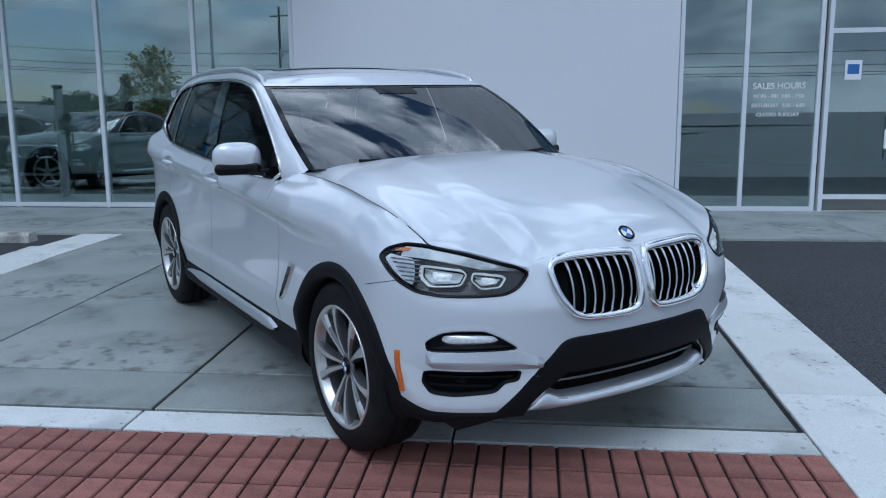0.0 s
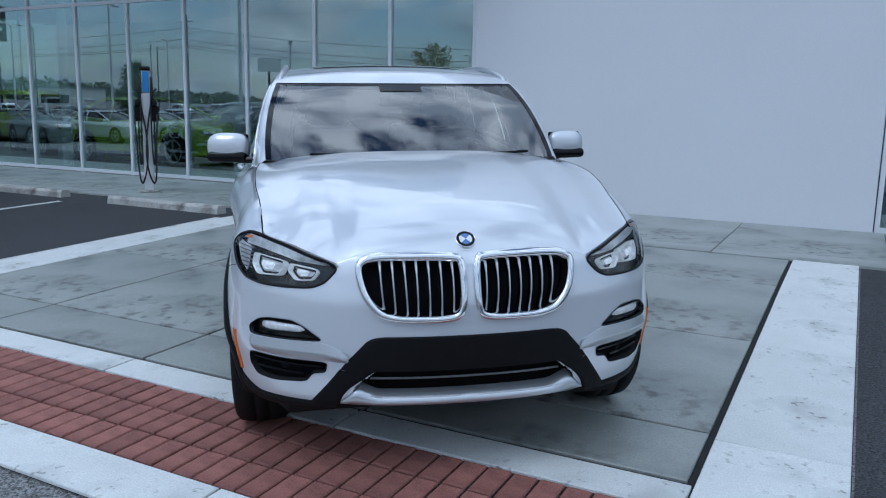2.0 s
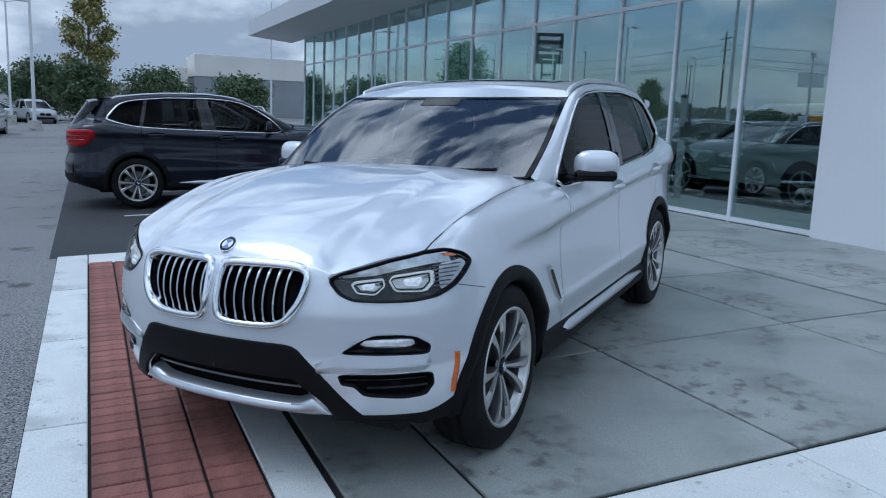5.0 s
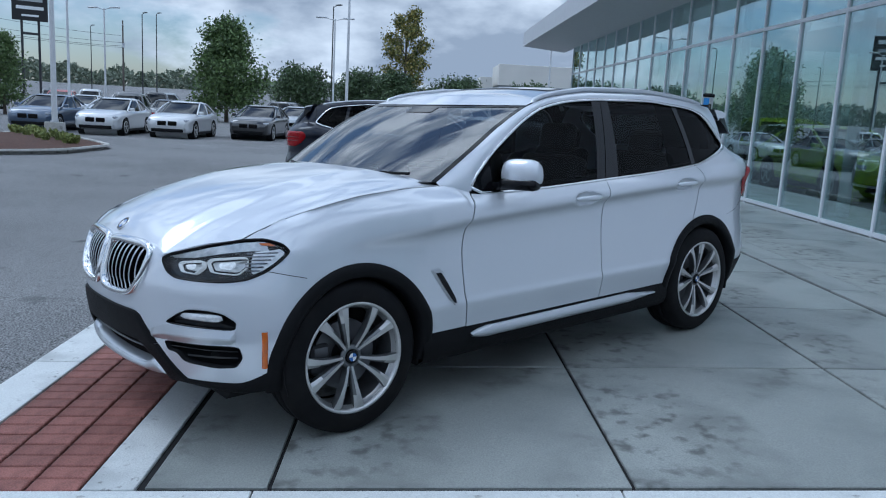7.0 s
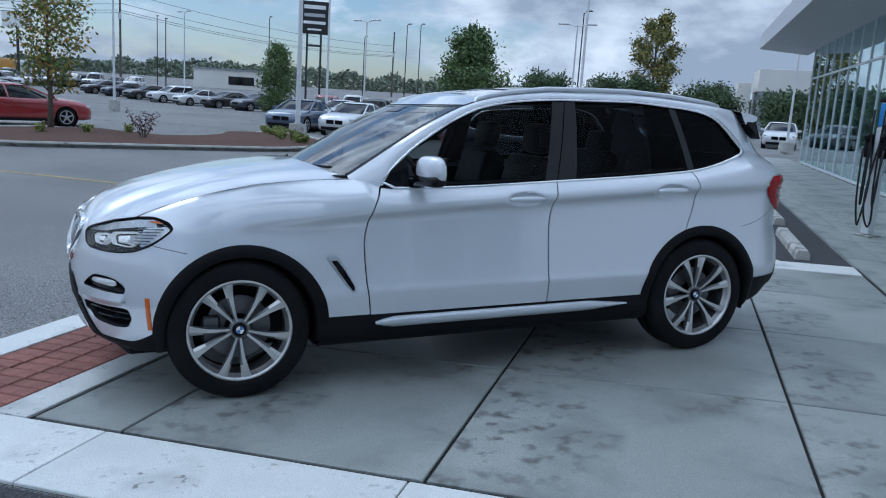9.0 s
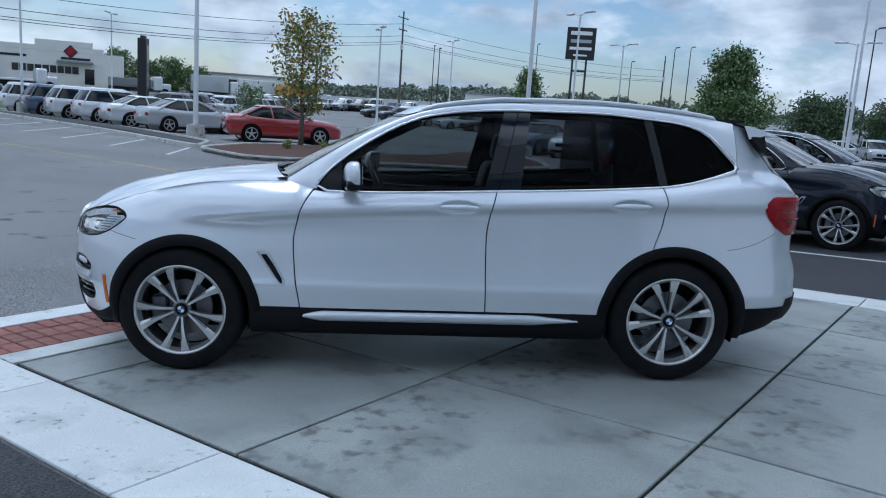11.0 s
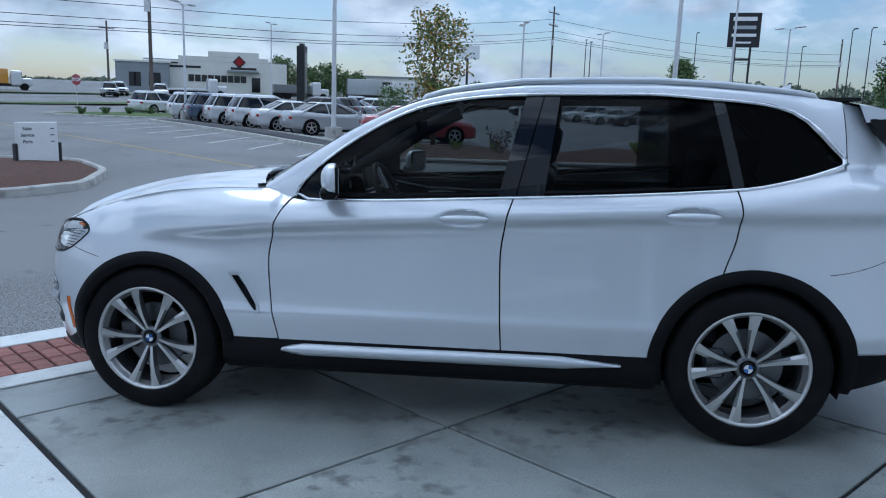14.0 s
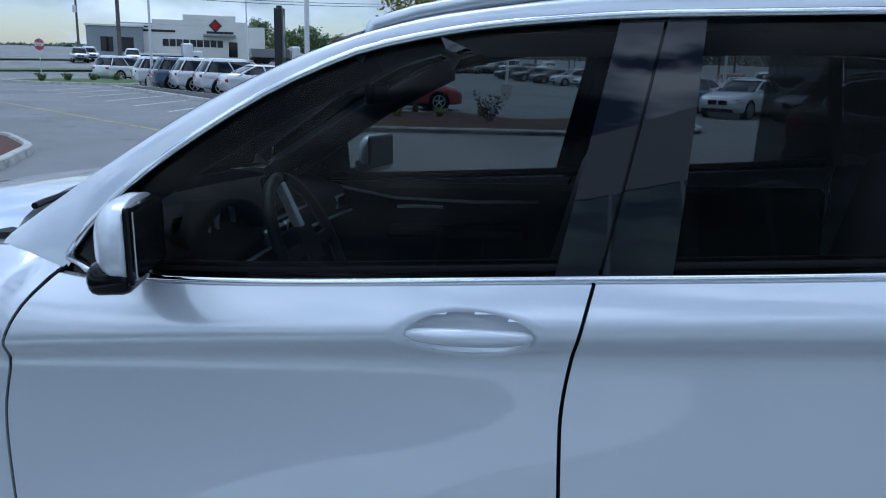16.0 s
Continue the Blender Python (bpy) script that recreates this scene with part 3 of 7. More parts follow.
LAMP_GLOW = material("lit_lamp_core", (0.8, 0.82, 0.84), 0.15, 0.2, vary=0.35, scale=70, emit=(1, 0.98, 0.95), strength=0.35)
HEAD_CLEAR = material("clear_lens", (0.30, 0.31, 0.33), 0.12, 0.4, vary=0.6, scale=60)
AMBER = material("amber_lens", (0.62, 0.14, 0.012), 0.25, vary=0.15, scale=40, coat=0.3, coat_ior=1.5)
RED_LENS = material("red_lamp_lens", (0.30, 0.004, 0.008), 0.12, vary=0.25, scale=30, coat=0.1, spec=0.2)
RED_DEEP = material("dark_red_lens", (0.10, 0.003, 0.005), 0.15, vary=0.05, coat=0.3)
TINT = glass("tinted_side_glass", (0.45, 0.48, 0.48), 0.0, ior=1.2)
PIANO = material("polished_black_pillar", (0.006, 0.006, 0.008), 0.03, vary=0.0, spec=0.3, coat=0.4, coat_ior=1.5)
PRIVACY = glass("privacy_glass", (0.05, 0.055, 0.06), 0.0, ior=1.16)
REAR_TINT = glass("rear_door_glass", (0.42, 0.44, 0.45), 0.0, ior=1.2)
SHIELD = glass("windshield_glass", (0.66, 0.70, 0.69), 0.0, ior=2.5)
DEEP_BLACK = material("matt_black_cavity", (0.006, 0.006, 0.007), 0.9, vary=0.1, spec=0.1)
BADGE_BLUE = material("badge_blue", (0.03, 0.13, 0.42), 0.2, vary=0.0, coat=0.8)
BADGE_WHITE = material("badge_white", (0.8, 0.8, 0.8), 0.3, vary=0.0)


def badge(parent, m, r):
    """Round emblem as plain quarters in a dark ring."""
    bm = bmesh.new()
    rod(bm, (0, 0, 0), (0, 0, 0.004), r, n=24)
    ring = part("emblem", bm, GLOSS_BLACK, parent, "round blue and white emblem", m=m)
    bm = bmesh.new()
    lathe(bm, [(r * 1.04, 0), (r * 1.0, 0.006), (r * 0.94, 0.005)], 24, pose(0, 0, 0, 90))
    part("ring", bm, CHROME, ring, smooth=True)
    for q in range(4):
        bm = bmesh.new()
        c = bm.verts.new((0, 0, 0.0055))
        vs = [bm.verts.new((0.66 * r * math.cos((q + k / 6) * math.pi / 2), 0.66 * r * math.sin((q + k / 6) * math.pi / 2), 0.0055)) for k in range(7)]
        for a, b in zip(vs, vs[1:]):
            bm.faces.new((c, a, b))
        part("quarter", bm, BADGE_BLUE if q % 2 else BADGE_WHITE, ring)
    return ring


def make_wheel(parent, cx, sgn, spin):
    """Tyre, rim with five twin spokes, hub cap and brake disc; outer face towards sgn*y."""
    w = part("wheel", bmesh.new(), RUBBER, parent, m=pose(cx, sgn * 0.80, 0.363) @ (pose(0, 0, 0) if sgn > 0 else pose(0, 0, 0, 0, 0, 180)))
    bm = bmesh.new()
    lathe(bm, [(0.243, -0.10), (0.262, -0.112), (0.30, -0.118), (0.338, -0.112), (0.356, -0.096), (0.3635, -0.06), (0.3640, -0.035), (0.357, -0.033), (0.357, -0.026),
               (0.3645, -0.024), (0.3645, 0.024), (0.357, 0.026), (0.357, 0.033), (0.3640, 0.035), (0.3635, 0.06), (0.356, 0.096), (0.338, 0.112), (0.318, 0.1165), (0.30, 0.118), (0.285, 0.1195), (0.262, 0.114), (0.243, 0.10)], 72)
    part("tyre", bm, RUBBER, w, "black rubber tyre", smooth=True)
    bm = bmesh.new()
    lathe(bm, [(0.250, -0.09), (0.240, -0.04), (0.232, 0.03), (0.236, 0.075), (0.244, 0.094)], 64)
    part("barrel", bm, ALLOY_DARK, w, smooth=True)
    bm = bmesh.new()
    lathe(bm, [(0.262, 0.100), (0.264, 0.116), (0.260, 0.1195), (0.252, 0.117), (0.246, 0.108), (0.240, 0.090), (0.232, 0.078)], 72)
    part("rim_lip", bm, ALLOY, w, smooth=True)
    for k in range(5):
        for side in (-1, 1):
            a = math.radians(90 + spin + 72 * k)
            bm = bmesh.new()
            # spoke runs from the hub to the lip, widening outwards
            rows, deep = [], []
            for i in range(7):
                u = i / 6
                r = 0.040 + 0.212 * u
                ang = a + side * (0.47 - 0.10 * u)
                half = 0.0085 + 0.010 * u + 0.010 * u ** 3
                top = 0.094 + 0.018 * math.sin(math.pi * u * 0.75) - 0.012 * (1 - u) + 0.004 * u
                d, nrm = Vector((math.cos(ang), 0, math.sin(ang))), Vector((-math.sin(ang), 0, math.cos(ang)))
                p = d * r
                rows.append([p - nrm * half * 0.75 + Vector((0, top - 0.045, 0)), p - nrm * half + Vector((0, top - 0.010, 0)), p - nrm * half * (0.9 if side > 0 else 0.35) + Vector((0, top, 0)), p + nrm * half * (0.35 if side > 0 else 0.9) + Vector((0, top, 0)),
                             p + nrm * half + Vector((0, top - 0.010, 0)), p + nrm * half * 0.75 + Vector((0, top - 0.045, 0))])
            vs = quads(bm, rows)
            bmesh.ops.recalc_face_normals(bm, faces=bm.faces)
            for f in bm.faces:
                f.material_index = 0 if abs(f.normal.y) > 0.75 else 1
            o = part("spoke", bm, (ALLOY, ALLOY_DARK), w)
    bm = bmesh.new()
    lathe(bm, [(0.0, 0.070), (0.056, 0.070), (0.058, 0.076), (0.050, 0.083), (0.038, 0.086)], 30)
    part("hub", bm, ALLOY_DARK, w, smooth=True)
    for k in range(5):
        a = math.radians(90 + spin + 36 + 72 * k)
        part("bolt", rodded((0.056 * math.cos(a), 0.07, 0.056 * math.sin(a)), (0.056 * math.cos(a), 0.084, 0.056 * math.sin(a)), 0.010, n=6), ALLOY_DARK, w)
    bm = bmesh.new()
    lathe(bm, [(0.0, 0.094), (0.020, 0.094), (0.027, 0.0935), (0.031, 0.090), (0.032, 0.08)], 28)
    cap = part("hub_cap", bm, GLOSS_BLACK, w, "hub cap with round emblem", smooth=True)
    for q in range(4):
        bm = bmesh.new()
        c = bm.verts.new((0, 0.0952, 0))
        vs = [bm.verts.new((0.020 * math.cos((q + i / 5) * math.pi / 2), 0.0952, 0.020 * math.sin((q + i / 5) * math.pi / 2))) for i in range(6)]
        for p, r in zip(vs, vs[1:]):
            bm.faces.new((c, r, p))
        o = part("quarter", bm, BADGE_BLUE if q % 2 else BADGE_WHITE, w)
    bm = bmesh.new()
    lathe(bm, [(0.07, 0.02), (0.165, 0.02), (0.165, 0.0), (0.07, 0.0)], 40)
    part("brake_disc", bm, DISC, w, smooth=False)
    part("brake_caliper", boxed(0.09, -0.02, -0.07, 0.185, 0.045, 0.07, 0.012), DISC, w)
    return w


def make_suv(m, paint, label, privacy=True, spin=0.0, group="", fine=True):
    car = thing("car", label, "car", group, m=m)
    belt = lambda x: BELT(x)
    # under-body core, so that nothing shows through
    core = part("chassis", boxed(-1.98, -0.74, 0.22, 2.02, 0.74, 0.50, 0.06), CABIN, car)
    part("bulkhead", boxed(0.92, -0.70, 0.40, 1.98, 0.70, 0.86, 0.05), CABIN, car)
    part("boot_well", boxed(-2.20, -0.70, 0.40, -1.95, 0.70, 1.0, 0.05), CABIN, car)
    rear_edge_f = curve(((0.30, -0.332), (0.82, -0.320), (1.0, -0.345), (1.13, -0.384)))
    front_edge_f = curve(((0.30, 0.742), (0.40, 0.748), (0.60, 0.775), (0.78, 0.785), (0.94, 0.752), (1.06, 0.690), (1.12, 0.637)))
    rear_edge_r = curve(((0.30, -1.20), (0.80, -1.300), (0.95, -1.345), (1.05, -1.356), (1.16, -1.342)))
    g = 0.0036
    for sgn in (1, -1):
        part("front_wing", side_panel(sgn, lambda z: front_edge_f(z) + g, lambda z: 1.70, lambda x: 0.40, lambda x: HOOD_EDGE_Z(x) - 0.002 if x > 0.80 else 1.075 + (HOOD_EDGE_Z(0.8) - 1.075) * min(1, max(0, (x - 0.66) / 0.14)), 50, 40, lip=HOOD_EDGE_Y, flush=1.70), paint, car, smooth=True)
        d = part("front_door", side_panel(sgn, lambda z: rear_edge_f(z) + g, lambda z: front_edge_f(z) - g, lambda x: 0.395, lambda x: belt(x) - 0.012, 84, 64, scoop=(-0.157, 1.006)), paint, car, smooth=True)
        e = part("rear_door", side_panel(sgn, lambda z: rear_edge_r(z) + g, lambda z: rear_edge_f(z) - g, lambda x: 0.395, lambda x: belt(x) - 0.012, 84, 64, scoop=(-1.155, 1.040)), paint, car, smooth=True)
        part("rear_quarter", side_panel(sgn, lambda z: -1.80, lambda z: rear_edge_r(z) - g, lambda x: 0.40, lambda x: belt(x) - 0.012, 22, 32, flush=-1.80), paint, car, smooth=True)
        # flank behind the rear side window, up to the roof
        top = lambda x: float(np.interp(x, (-2.26, -2.22, -2.0, -1.925, -1.905), (1.13, 1.175, 1.355, 1.442, RAIL_Z(-1.905) - 0.004))) if x < -1.905 else RAIL_Z(x) - 0.004
        part("rear_corner", side_panel(sgn, lambda z: -2.26, lambda z: -1.80, lambda x: 0.452 if x < -1.84 else 0.40, top, 46, 44, cut=True, flush=-1.80), paint, car, smooth=True)
        # roof side from the A pillar to the back, above the side windows
        bm = bmesh.new()
        rows = []
        for i in range(61):
            x = 0.84 - (0.84 + 1.80) * i / 60
            z0 = DLO_TOP(x) + 0.012 if x < 0.66 else 1.085 + (0.66 - x) * 0.1
            z1 = RAIL_Z(x)
            z0 = min(z0, z1 - 0.004)
            rows.append([(x, sgn * upper_y(x, z0 + (z1 - z0) * k / 5) * (1 - 0.035 * (k / 5) ** 3), z0 + (z1 - z0) * k / 5 + 0.006 * math.sin(k / 5 * math.pi)) for k in range(6)])
        quads(bm, rows, flip=sgn > 0)
        part("roof_side", bm, paint, car, smooth=True)
        bm = bmesh.new()
        quads(bm, [[(x - 0.01, y - sgn * 0.016, z - 0.006) for x, y, z in r] for r in rows], flip=sgn < 0)
        part("pillar_lining", bm, CABIN, car, smooth=True)
        # side glass, pillar covers, chrome window line
        def glazed(name, x_front, x_back, mat, off, top_in=0.0, n=22):
            bm = bmesh.new()
            rows = []
            for i in range(n + 1):
                u = i / n
                col = []
                for k in range(9):
                    z = 1.1
                    for _ in range(3):
                        x = x_front(z) + (x_back(z) - x_front(z)) * u
                        lo, hi = BELT(x) - 0.012, max(DLO_TOP(x) + 0.006 - top_in, BELT(x) + 0.002)
                        z = lo + (hi - lo) * k / 8
                    col.append((x, sgn * (upper_y(x, z) + off), z))
                rows.append(col)
            quads(bm, rows, flip=sgn > 0)
            return part(name, bm, mat, car, smooth=True)
        pillar_f = lambda z: -0.305 - 0.24 * (z - 1.11)
        pillar_b = lambda z: -0.51 - 0.13 * (z - 1.11)
        glazed("front_window", lambda z: 0.655, pillar_f, TINT, -0.012)
        glazed("pillar_cover", pillar_f, lambda z: -0.384 - 0.25 * (z - 1.11) + 0.003, PIANO, -0.006, n=3)
        glazed("pillar_cover", lambda z: -0.384 - 0.25 * (z - 1.11) - 0.003, pillar_b, PIANO, -0.006, n=3)
        glazed("pillar_core", lambda z: -0.345 - 0.25 * (z - 1.11), lambda z: -0.43 - 0.20 * (z - 1.11), GLOSS_BLACK, -0.022, n=3)
        glazed("rear_window", pillar_b, lambda z: -1.05 - 0.0 * z, REAR_TINT if privacy else TINT, -0.012)
        glazed("quarter_light", lambda z: -1.05, lambda z: -1.335 + 0.22 * (z - 1.16), PRIVACY, -0.011, n=6)
        glazed("pillar_cover", lambda z: -1.325 + 0.22 * (z - 1.16), lambda z: -1.375 + 0.22 * (z - 1.16), PIANO, -0.007, n=2)
        glazed("quarter_window", lambda z: -1.375 + 0.22 * (z - 1.16), lambda z: -1.79, PRIVACY, -0.011, n=14)
        glazed("mirror_base", lambda z: 0.66, lambda z: 0.52, GLOSS_BLACK, -0.008, n=4)
        loop = [(0.665, 1.105)] + [(x, DLO_TOP(x) + 0.003) for x in np.linspace(0.62, -1.70, 40)] + [(-1.745, 1.343), (-1.782, 1.300), (-1.797, 1.272), (-1.778, 1.252)] + [(x, BELT(x) - 0.006) for x in np.linspace(-1.72, 0.6, 36)]
        ring = [Vector((x, sgn * (upper_y(x, z) + 0.001), z)) for x, z in loop]
        part("window_trim", tubed([*ring, ring[0]], [0.0085 + 0.008 * min(1.0, max(0.0, (-1.52 - p.x) / 0.2)) for p in (*ring, ring[0])], n=6), CHROME, car, "bright window line", smooth=True)
        # wheel arch cladding
        for cx, cz, r0, r1 in ARCH:
            bm = bmesh.new()
            rows = []
            for i in range(49):
                a = math.radians(-14 + 208 * i / 48)
                row = []
                for k, (r, o) in enumerate(((r1, -0.004), (r1 - 0.004, 0.008), (r1 - 0.03, 0.014), (r0 + 0.012, 0.012), (r0, 0.0), (r0 - 0.002, -0.06), (r0 + 0.006, -0.25))):
                    x, z = cx + r * math.cos(a), max(cz + r * math.sin(a), 0.25)
                    row.append((x, sgn * (max(side_y(x, z), 0.70) + o), z))
                rows.append(row)
            quads(bm, rows, flip=sgn > 0)
            bmesh.ops.recalc_face_normals(bm, faces=bm.faces)
            part("arch_trim", bm, BLACK_PLASTIC, car, "black wheel arch cladding", smooth=True)
            bm = bmesh.new()
            lathe(bm, [(r0 + 0.006, 0.62), (r0 + 0.006, 0.90)], 40, Matrix.Translation((cx, 0, cz)) @ Matrix.Diagonal((1, sgn, 1, 1)))
            for f in [f for f in bm.faces if f.calc_center_median().z < 0.25]:
                bm.faces.remove(f)
            part("arch_liner", bm, CABIN, car)
        # rocker
        bm = bmesh.new()
        rows = []
        for i in range(25):
            x = 1.03 - 2.06 * i / 24
            rows.append([(x, sgn * y, z) for y, z in ((0.70, 0.235), (0.86, 0.232), (0.905, 0.262), (0.921, 0.30), (0.923, 0.345), (side_y(x, 0.385) + 0.004, 0.385), (side_y(x, 0.405) - 0.002, 0.402))])
        quads(bm, rows, flip=sgn < 0)
        part("rocker", bm, BLACK_PLASTIC, car, "black lower sill cladding", smooth=True)
        bm = bmesh.new()
        rows = []
        for i in range(31):
            u = i / 30
            x = 0.725 - 1.60 * u
            h = 0.030 * min(1, u * 14 + 0.25, (1 - u) * 5 + 0.15)
            zc = 0.352 + 0.004 * u
            rows.append([(x, sgn * y, z) for y, z in ((0.918, zc - h), (0.936, zc - h * 0.8), (0.944, zc - h * 0.2), (0.938, zc + h * 0.75), (0.918, zc + h))])
        quads(bm, rows, flip=sgn < 0)
        part("sill_strip", bm, SATIN, car, "satin silver sill strip", smooth=True)
        # black tubes stand in for the shade inside the shut lines
        for edge, z0, z1 in ((front_edge_f, 0.40, 1.115), (rear_edge_f, 0.40, 1.10), (rear_edge_r, 0.80, 1.15)):
            pts = [(edge(z), sgn * (side_y(edge(z), z) - 0.0085), z) for z in np.linspace(z0, z1, 30)]
            part("door_seal", tubed(pts, 0.0037, n=5), DEEP_BLACK, car)
        pts = [(x, sgn * (HOOD_EDGE_Y(x) - 0.001), HOOD_EDGE_Z(x) - 0.0025) for x in np.linspace(1.93, 0.82, 30)]
        part("bonnet_seal", tubed(pts, 0.003, n=5), DEEP_BLACK, car)
        # thin joints of the bumpers
        pts = [(1.845 - 0.170 * u, sgn * (side_y(1.845 - 0.170 * u, 0.812 - 0.043 * u) - 0.001), 0.812 - 0.043 * u) for u in np.linspace(0, 1, 9)]
        part("bumper_joint", tubed(pts, 0.002, n=5), DEEP_BLACK, car)
        pts = [(-1.735 - 0.31 * u, sgn * (side_y(-1.735 - 0.31 * u, 0.800 + 0.03 * u + 0.07 * u * u) - 0.001), 0.800 + 0.03 * u + 0.07 * u * u) for u in np.linspace(0, 1, 12)]
        part("bumper_joint", tubed(pts, 0.002, n=5), DEEP_BLACK, car)
        # handles in their scoops
        for door, hx, hz in ((d, -0.157, 1.008), (e, -1.155, 1.042)):
            bm = bmesh.new()
            rows = []
            for k, o in ((1.22, 0.0012), (1.02, 0.0012), (0.94, -0.006), (0.78, -0.020), (0.5, -0.030), (0.2, -0.032)):
                rows.append([(hx + 0.120 * k * math.cos(a), sgn * (side_y(hx + 0.120 * k * math.cos(a), hz - 0.002 + 0.041 * k * math.sin(a)) + o), hz - 0.002 + 0.041 * k * math.sin(a)) for a in np.linspace(0, 2 * math.pi, 29)[:-1]])
            vs = quads(bm, rows, closed=True, flip=sgn > 0)
            bm.faces.new(vs[-1])
            bmesh.ops.recalc_face_normals(bm, faces=bm.faces)
            part("handle_scoop", bm, paint, door, smooth=True)
            pts = [(hx + 0.112 * u, sgn * (side_y(hx, hz) + 0.020 - 0.018 * u * u), hz + 0.003 * (1 - u * u)) for u in np.linspace(-1, 1, 15)]
            bm = tubed(pts, [0.006 + 0.0105 * math.sqrt(max(0, 1 - u * u)) for u in np.linspace(-1, 1, 15)], n=10)
            part("handle", bm, paint, door, "body-coloured pull handle", smooth=True)
        # crease strip lamp and vent on the wing
        bm = bmesh.new()
        rows = []
        for i in range(9):
            z = 0.388 + 0.167 * i / 8
            th = 0.765
            rows.append([(lambda p: (p.x, sgn * p.y, p.z))(nose(th + dt, z, o)) for dt, o in ((-0.012, 0.0), (-0.009, 0.006), (0.009, 0.006), (0.012, 0.0))])
        quads(bm, rows, flip=sgn < 0)
        bmesh.ops.recalc_face_normals(bm, faces=bm.faces)
        part("side_marker", bm, AMBER, car, "amber side marker lamp", smooth=True)
        fx = lambda u: 0.968 - 0.125 * u
        fz = lambda u: 0.722 - 0.19 * u
        bm = bmesh.new()
        quads(bm, [[(fx(u) + w, sgn * (side_y(fx(u) + w, fz(u)) + o), fz(u)) for w, o in ((-0.040 * q, 0.001), (-0.031 * q, 0.010), (0.013 * q, 0.010), (0.024 * q, 0.001))] for u, q in ((0, 0.9), (0.05, 1.1), (0.4, 1), (0.85, 0.8), (1, 0.35))], flip=sgn < 0)
        v = part("wing_vent", bm, SATIN, car, "silver rimmed wing vent")
        bm = bmesh.new()
        quads(bm, [[(fx(u) + w, sgn * (side_y(fx(u) + w, fz(u)) + 0.012), fz(u)) for w in (-0.027 * q, 0.009 * q)] for u, q in ((0.08, 0.9), (0.4, 1), (0.8, 0.8), (0.94, 0.3))], flip=sgn < 0)
        part("vent_slot", bm, GLOSS_BLACK, v)
        # mirror
        mm = pose(0.452, sgn * 0.985, 1.18, 0, 0, sgn * 14) @ Matrix.Diagonal((0.76, 1, 1, 1))
        bm = bmesh.new()
        rows = []
        for i in range(13):
            u = i / 12
            xx = 0.088 * (1 - u) ** 0.9 - 0.035
            k = math.sqrt(max(0.0, math.sin(math.pi * min(0.5, 0.04 + 0.62 * u))))
            rows.append([(xx, 0.118 * k * abs(math.cos(a)) ** 0.6 * (1 if math.cos(a) > 0 else -1) * (1 - 0.08 * math.sin(a)), 0.072 * k * abs(math.sin(a)) ** 0.7 * (1 if math.sin(a) > 0 else -1)) for a in np.linspace(0, 2 * math.pi, 33)[:-1]])
        vs = quads(bm, rows, closed=True)
        bm.faces.new(vs[0])
        bm.faces.new(vs[-1][::-1])
        bmesh.ops.recalc_face_normals(bm, faces=bm.faces)
        mirror = part("mirror", bm, paint, car, "door mirror with white cap", smooth=True, m=mm)
        bm = bmesh.new()
        box(bm, -0.046, -0.112, -0.088, 0.058, 0.110, -0.030, 0.026, segments=3)
        part("mirror_foot", bm, GLOSS_BLACK, mirror, smooth=True)
        part("mirror_arm", boxed(-0.02, -0.20 if sgn > 0 else 0.05, -0.092, 0.045, -0.05 if sgn > 0 else 0.20, -0.058, 0.012), GLOSS_BLACK, mirror)
        part("mirror_rim", boxed(-0.052, -0.108, -0.07, -0.034, 0.108, 0.064, 0.007, segments=2), GLOSS_BLACK, mirror)
        part("mirror_glass", boxed(-0.056, -0.098, -0.058, -0.0525, 0.098, 0.055), CHROME, mirror)
        # roof rail
        pts = [(x, sgn * (upper_y(x, RAIL_Z(x)) - 0.040), RAIL_Z(x) + 0.008 + 0.012 * math.sin(math.pi * min(1, max(0, (0.08 - x) / 1.75))) ** 0.5 - (0.05 if x in (0.10, -1.72) else 0)) for x in (0.10, 0.06, -0.02, -0.15, -0.4, -0.7, -1.0, -1.3, -1.5, -1.62, -1.68, -1.72)]
        part("roof_rail", tubed(pts, 0.016, n=8), SATIN, car, "satin silver roof rail", smooth=True)
        # lower edge behind the rear wheel
        for name, lo, hi, mat in (("rear_valance", 0.26, 0.455, BLACK_PLASTIC),):
            bm = bmesh.new()
            rows = []
            for i in range(25):
                x = -1.84 - 0.50 * i / 24
                rows.append([(x, sgn * (side_y(x, lo + (hi - lo) * k / 6) + 0.006 - (0.05 if k == 0 else 0)), lo + 0.10 * max(0, (-1.9 - x) / 0.45) * (1 - k / 6) + (hi - lo) * k / 6) for k in range(7)])
            quads(bm, rows, flip=sgn < 0)
            bmesh.ops.recalc_face_normals(bm, faces=bm.faces)
            part(name, bm, mat, car, smooth=True)
        # tail lamp on the rear corner
        def tail(zs, x0s, off, mat, name, parent, n=14):
            bm = bmesh.new()
            rows = []
            for i, z in enumerate(zs):
                row = []
                xe = REAR_X(z) + 0.012
                for k in range(n + 1):
                    u = k / n
                    x = x0s[i] + (xe - x0s[i]) * (1 - (1 - u) ** 1.6)
                    edge = 0.004 if k in (0, n) or i in (0, len(zs) - 1) else off
                    row.append((x - edge * 0.5, sgn * (side_y(x, z) + edge), z))
                rows.append(row)
            quads(bm, rows, flip=sgn > 0)
            bmesh.ops.recalc_face_normals(bm, faces=bm.faces)
            return part(name, bm, mat, parent, smooth=True)
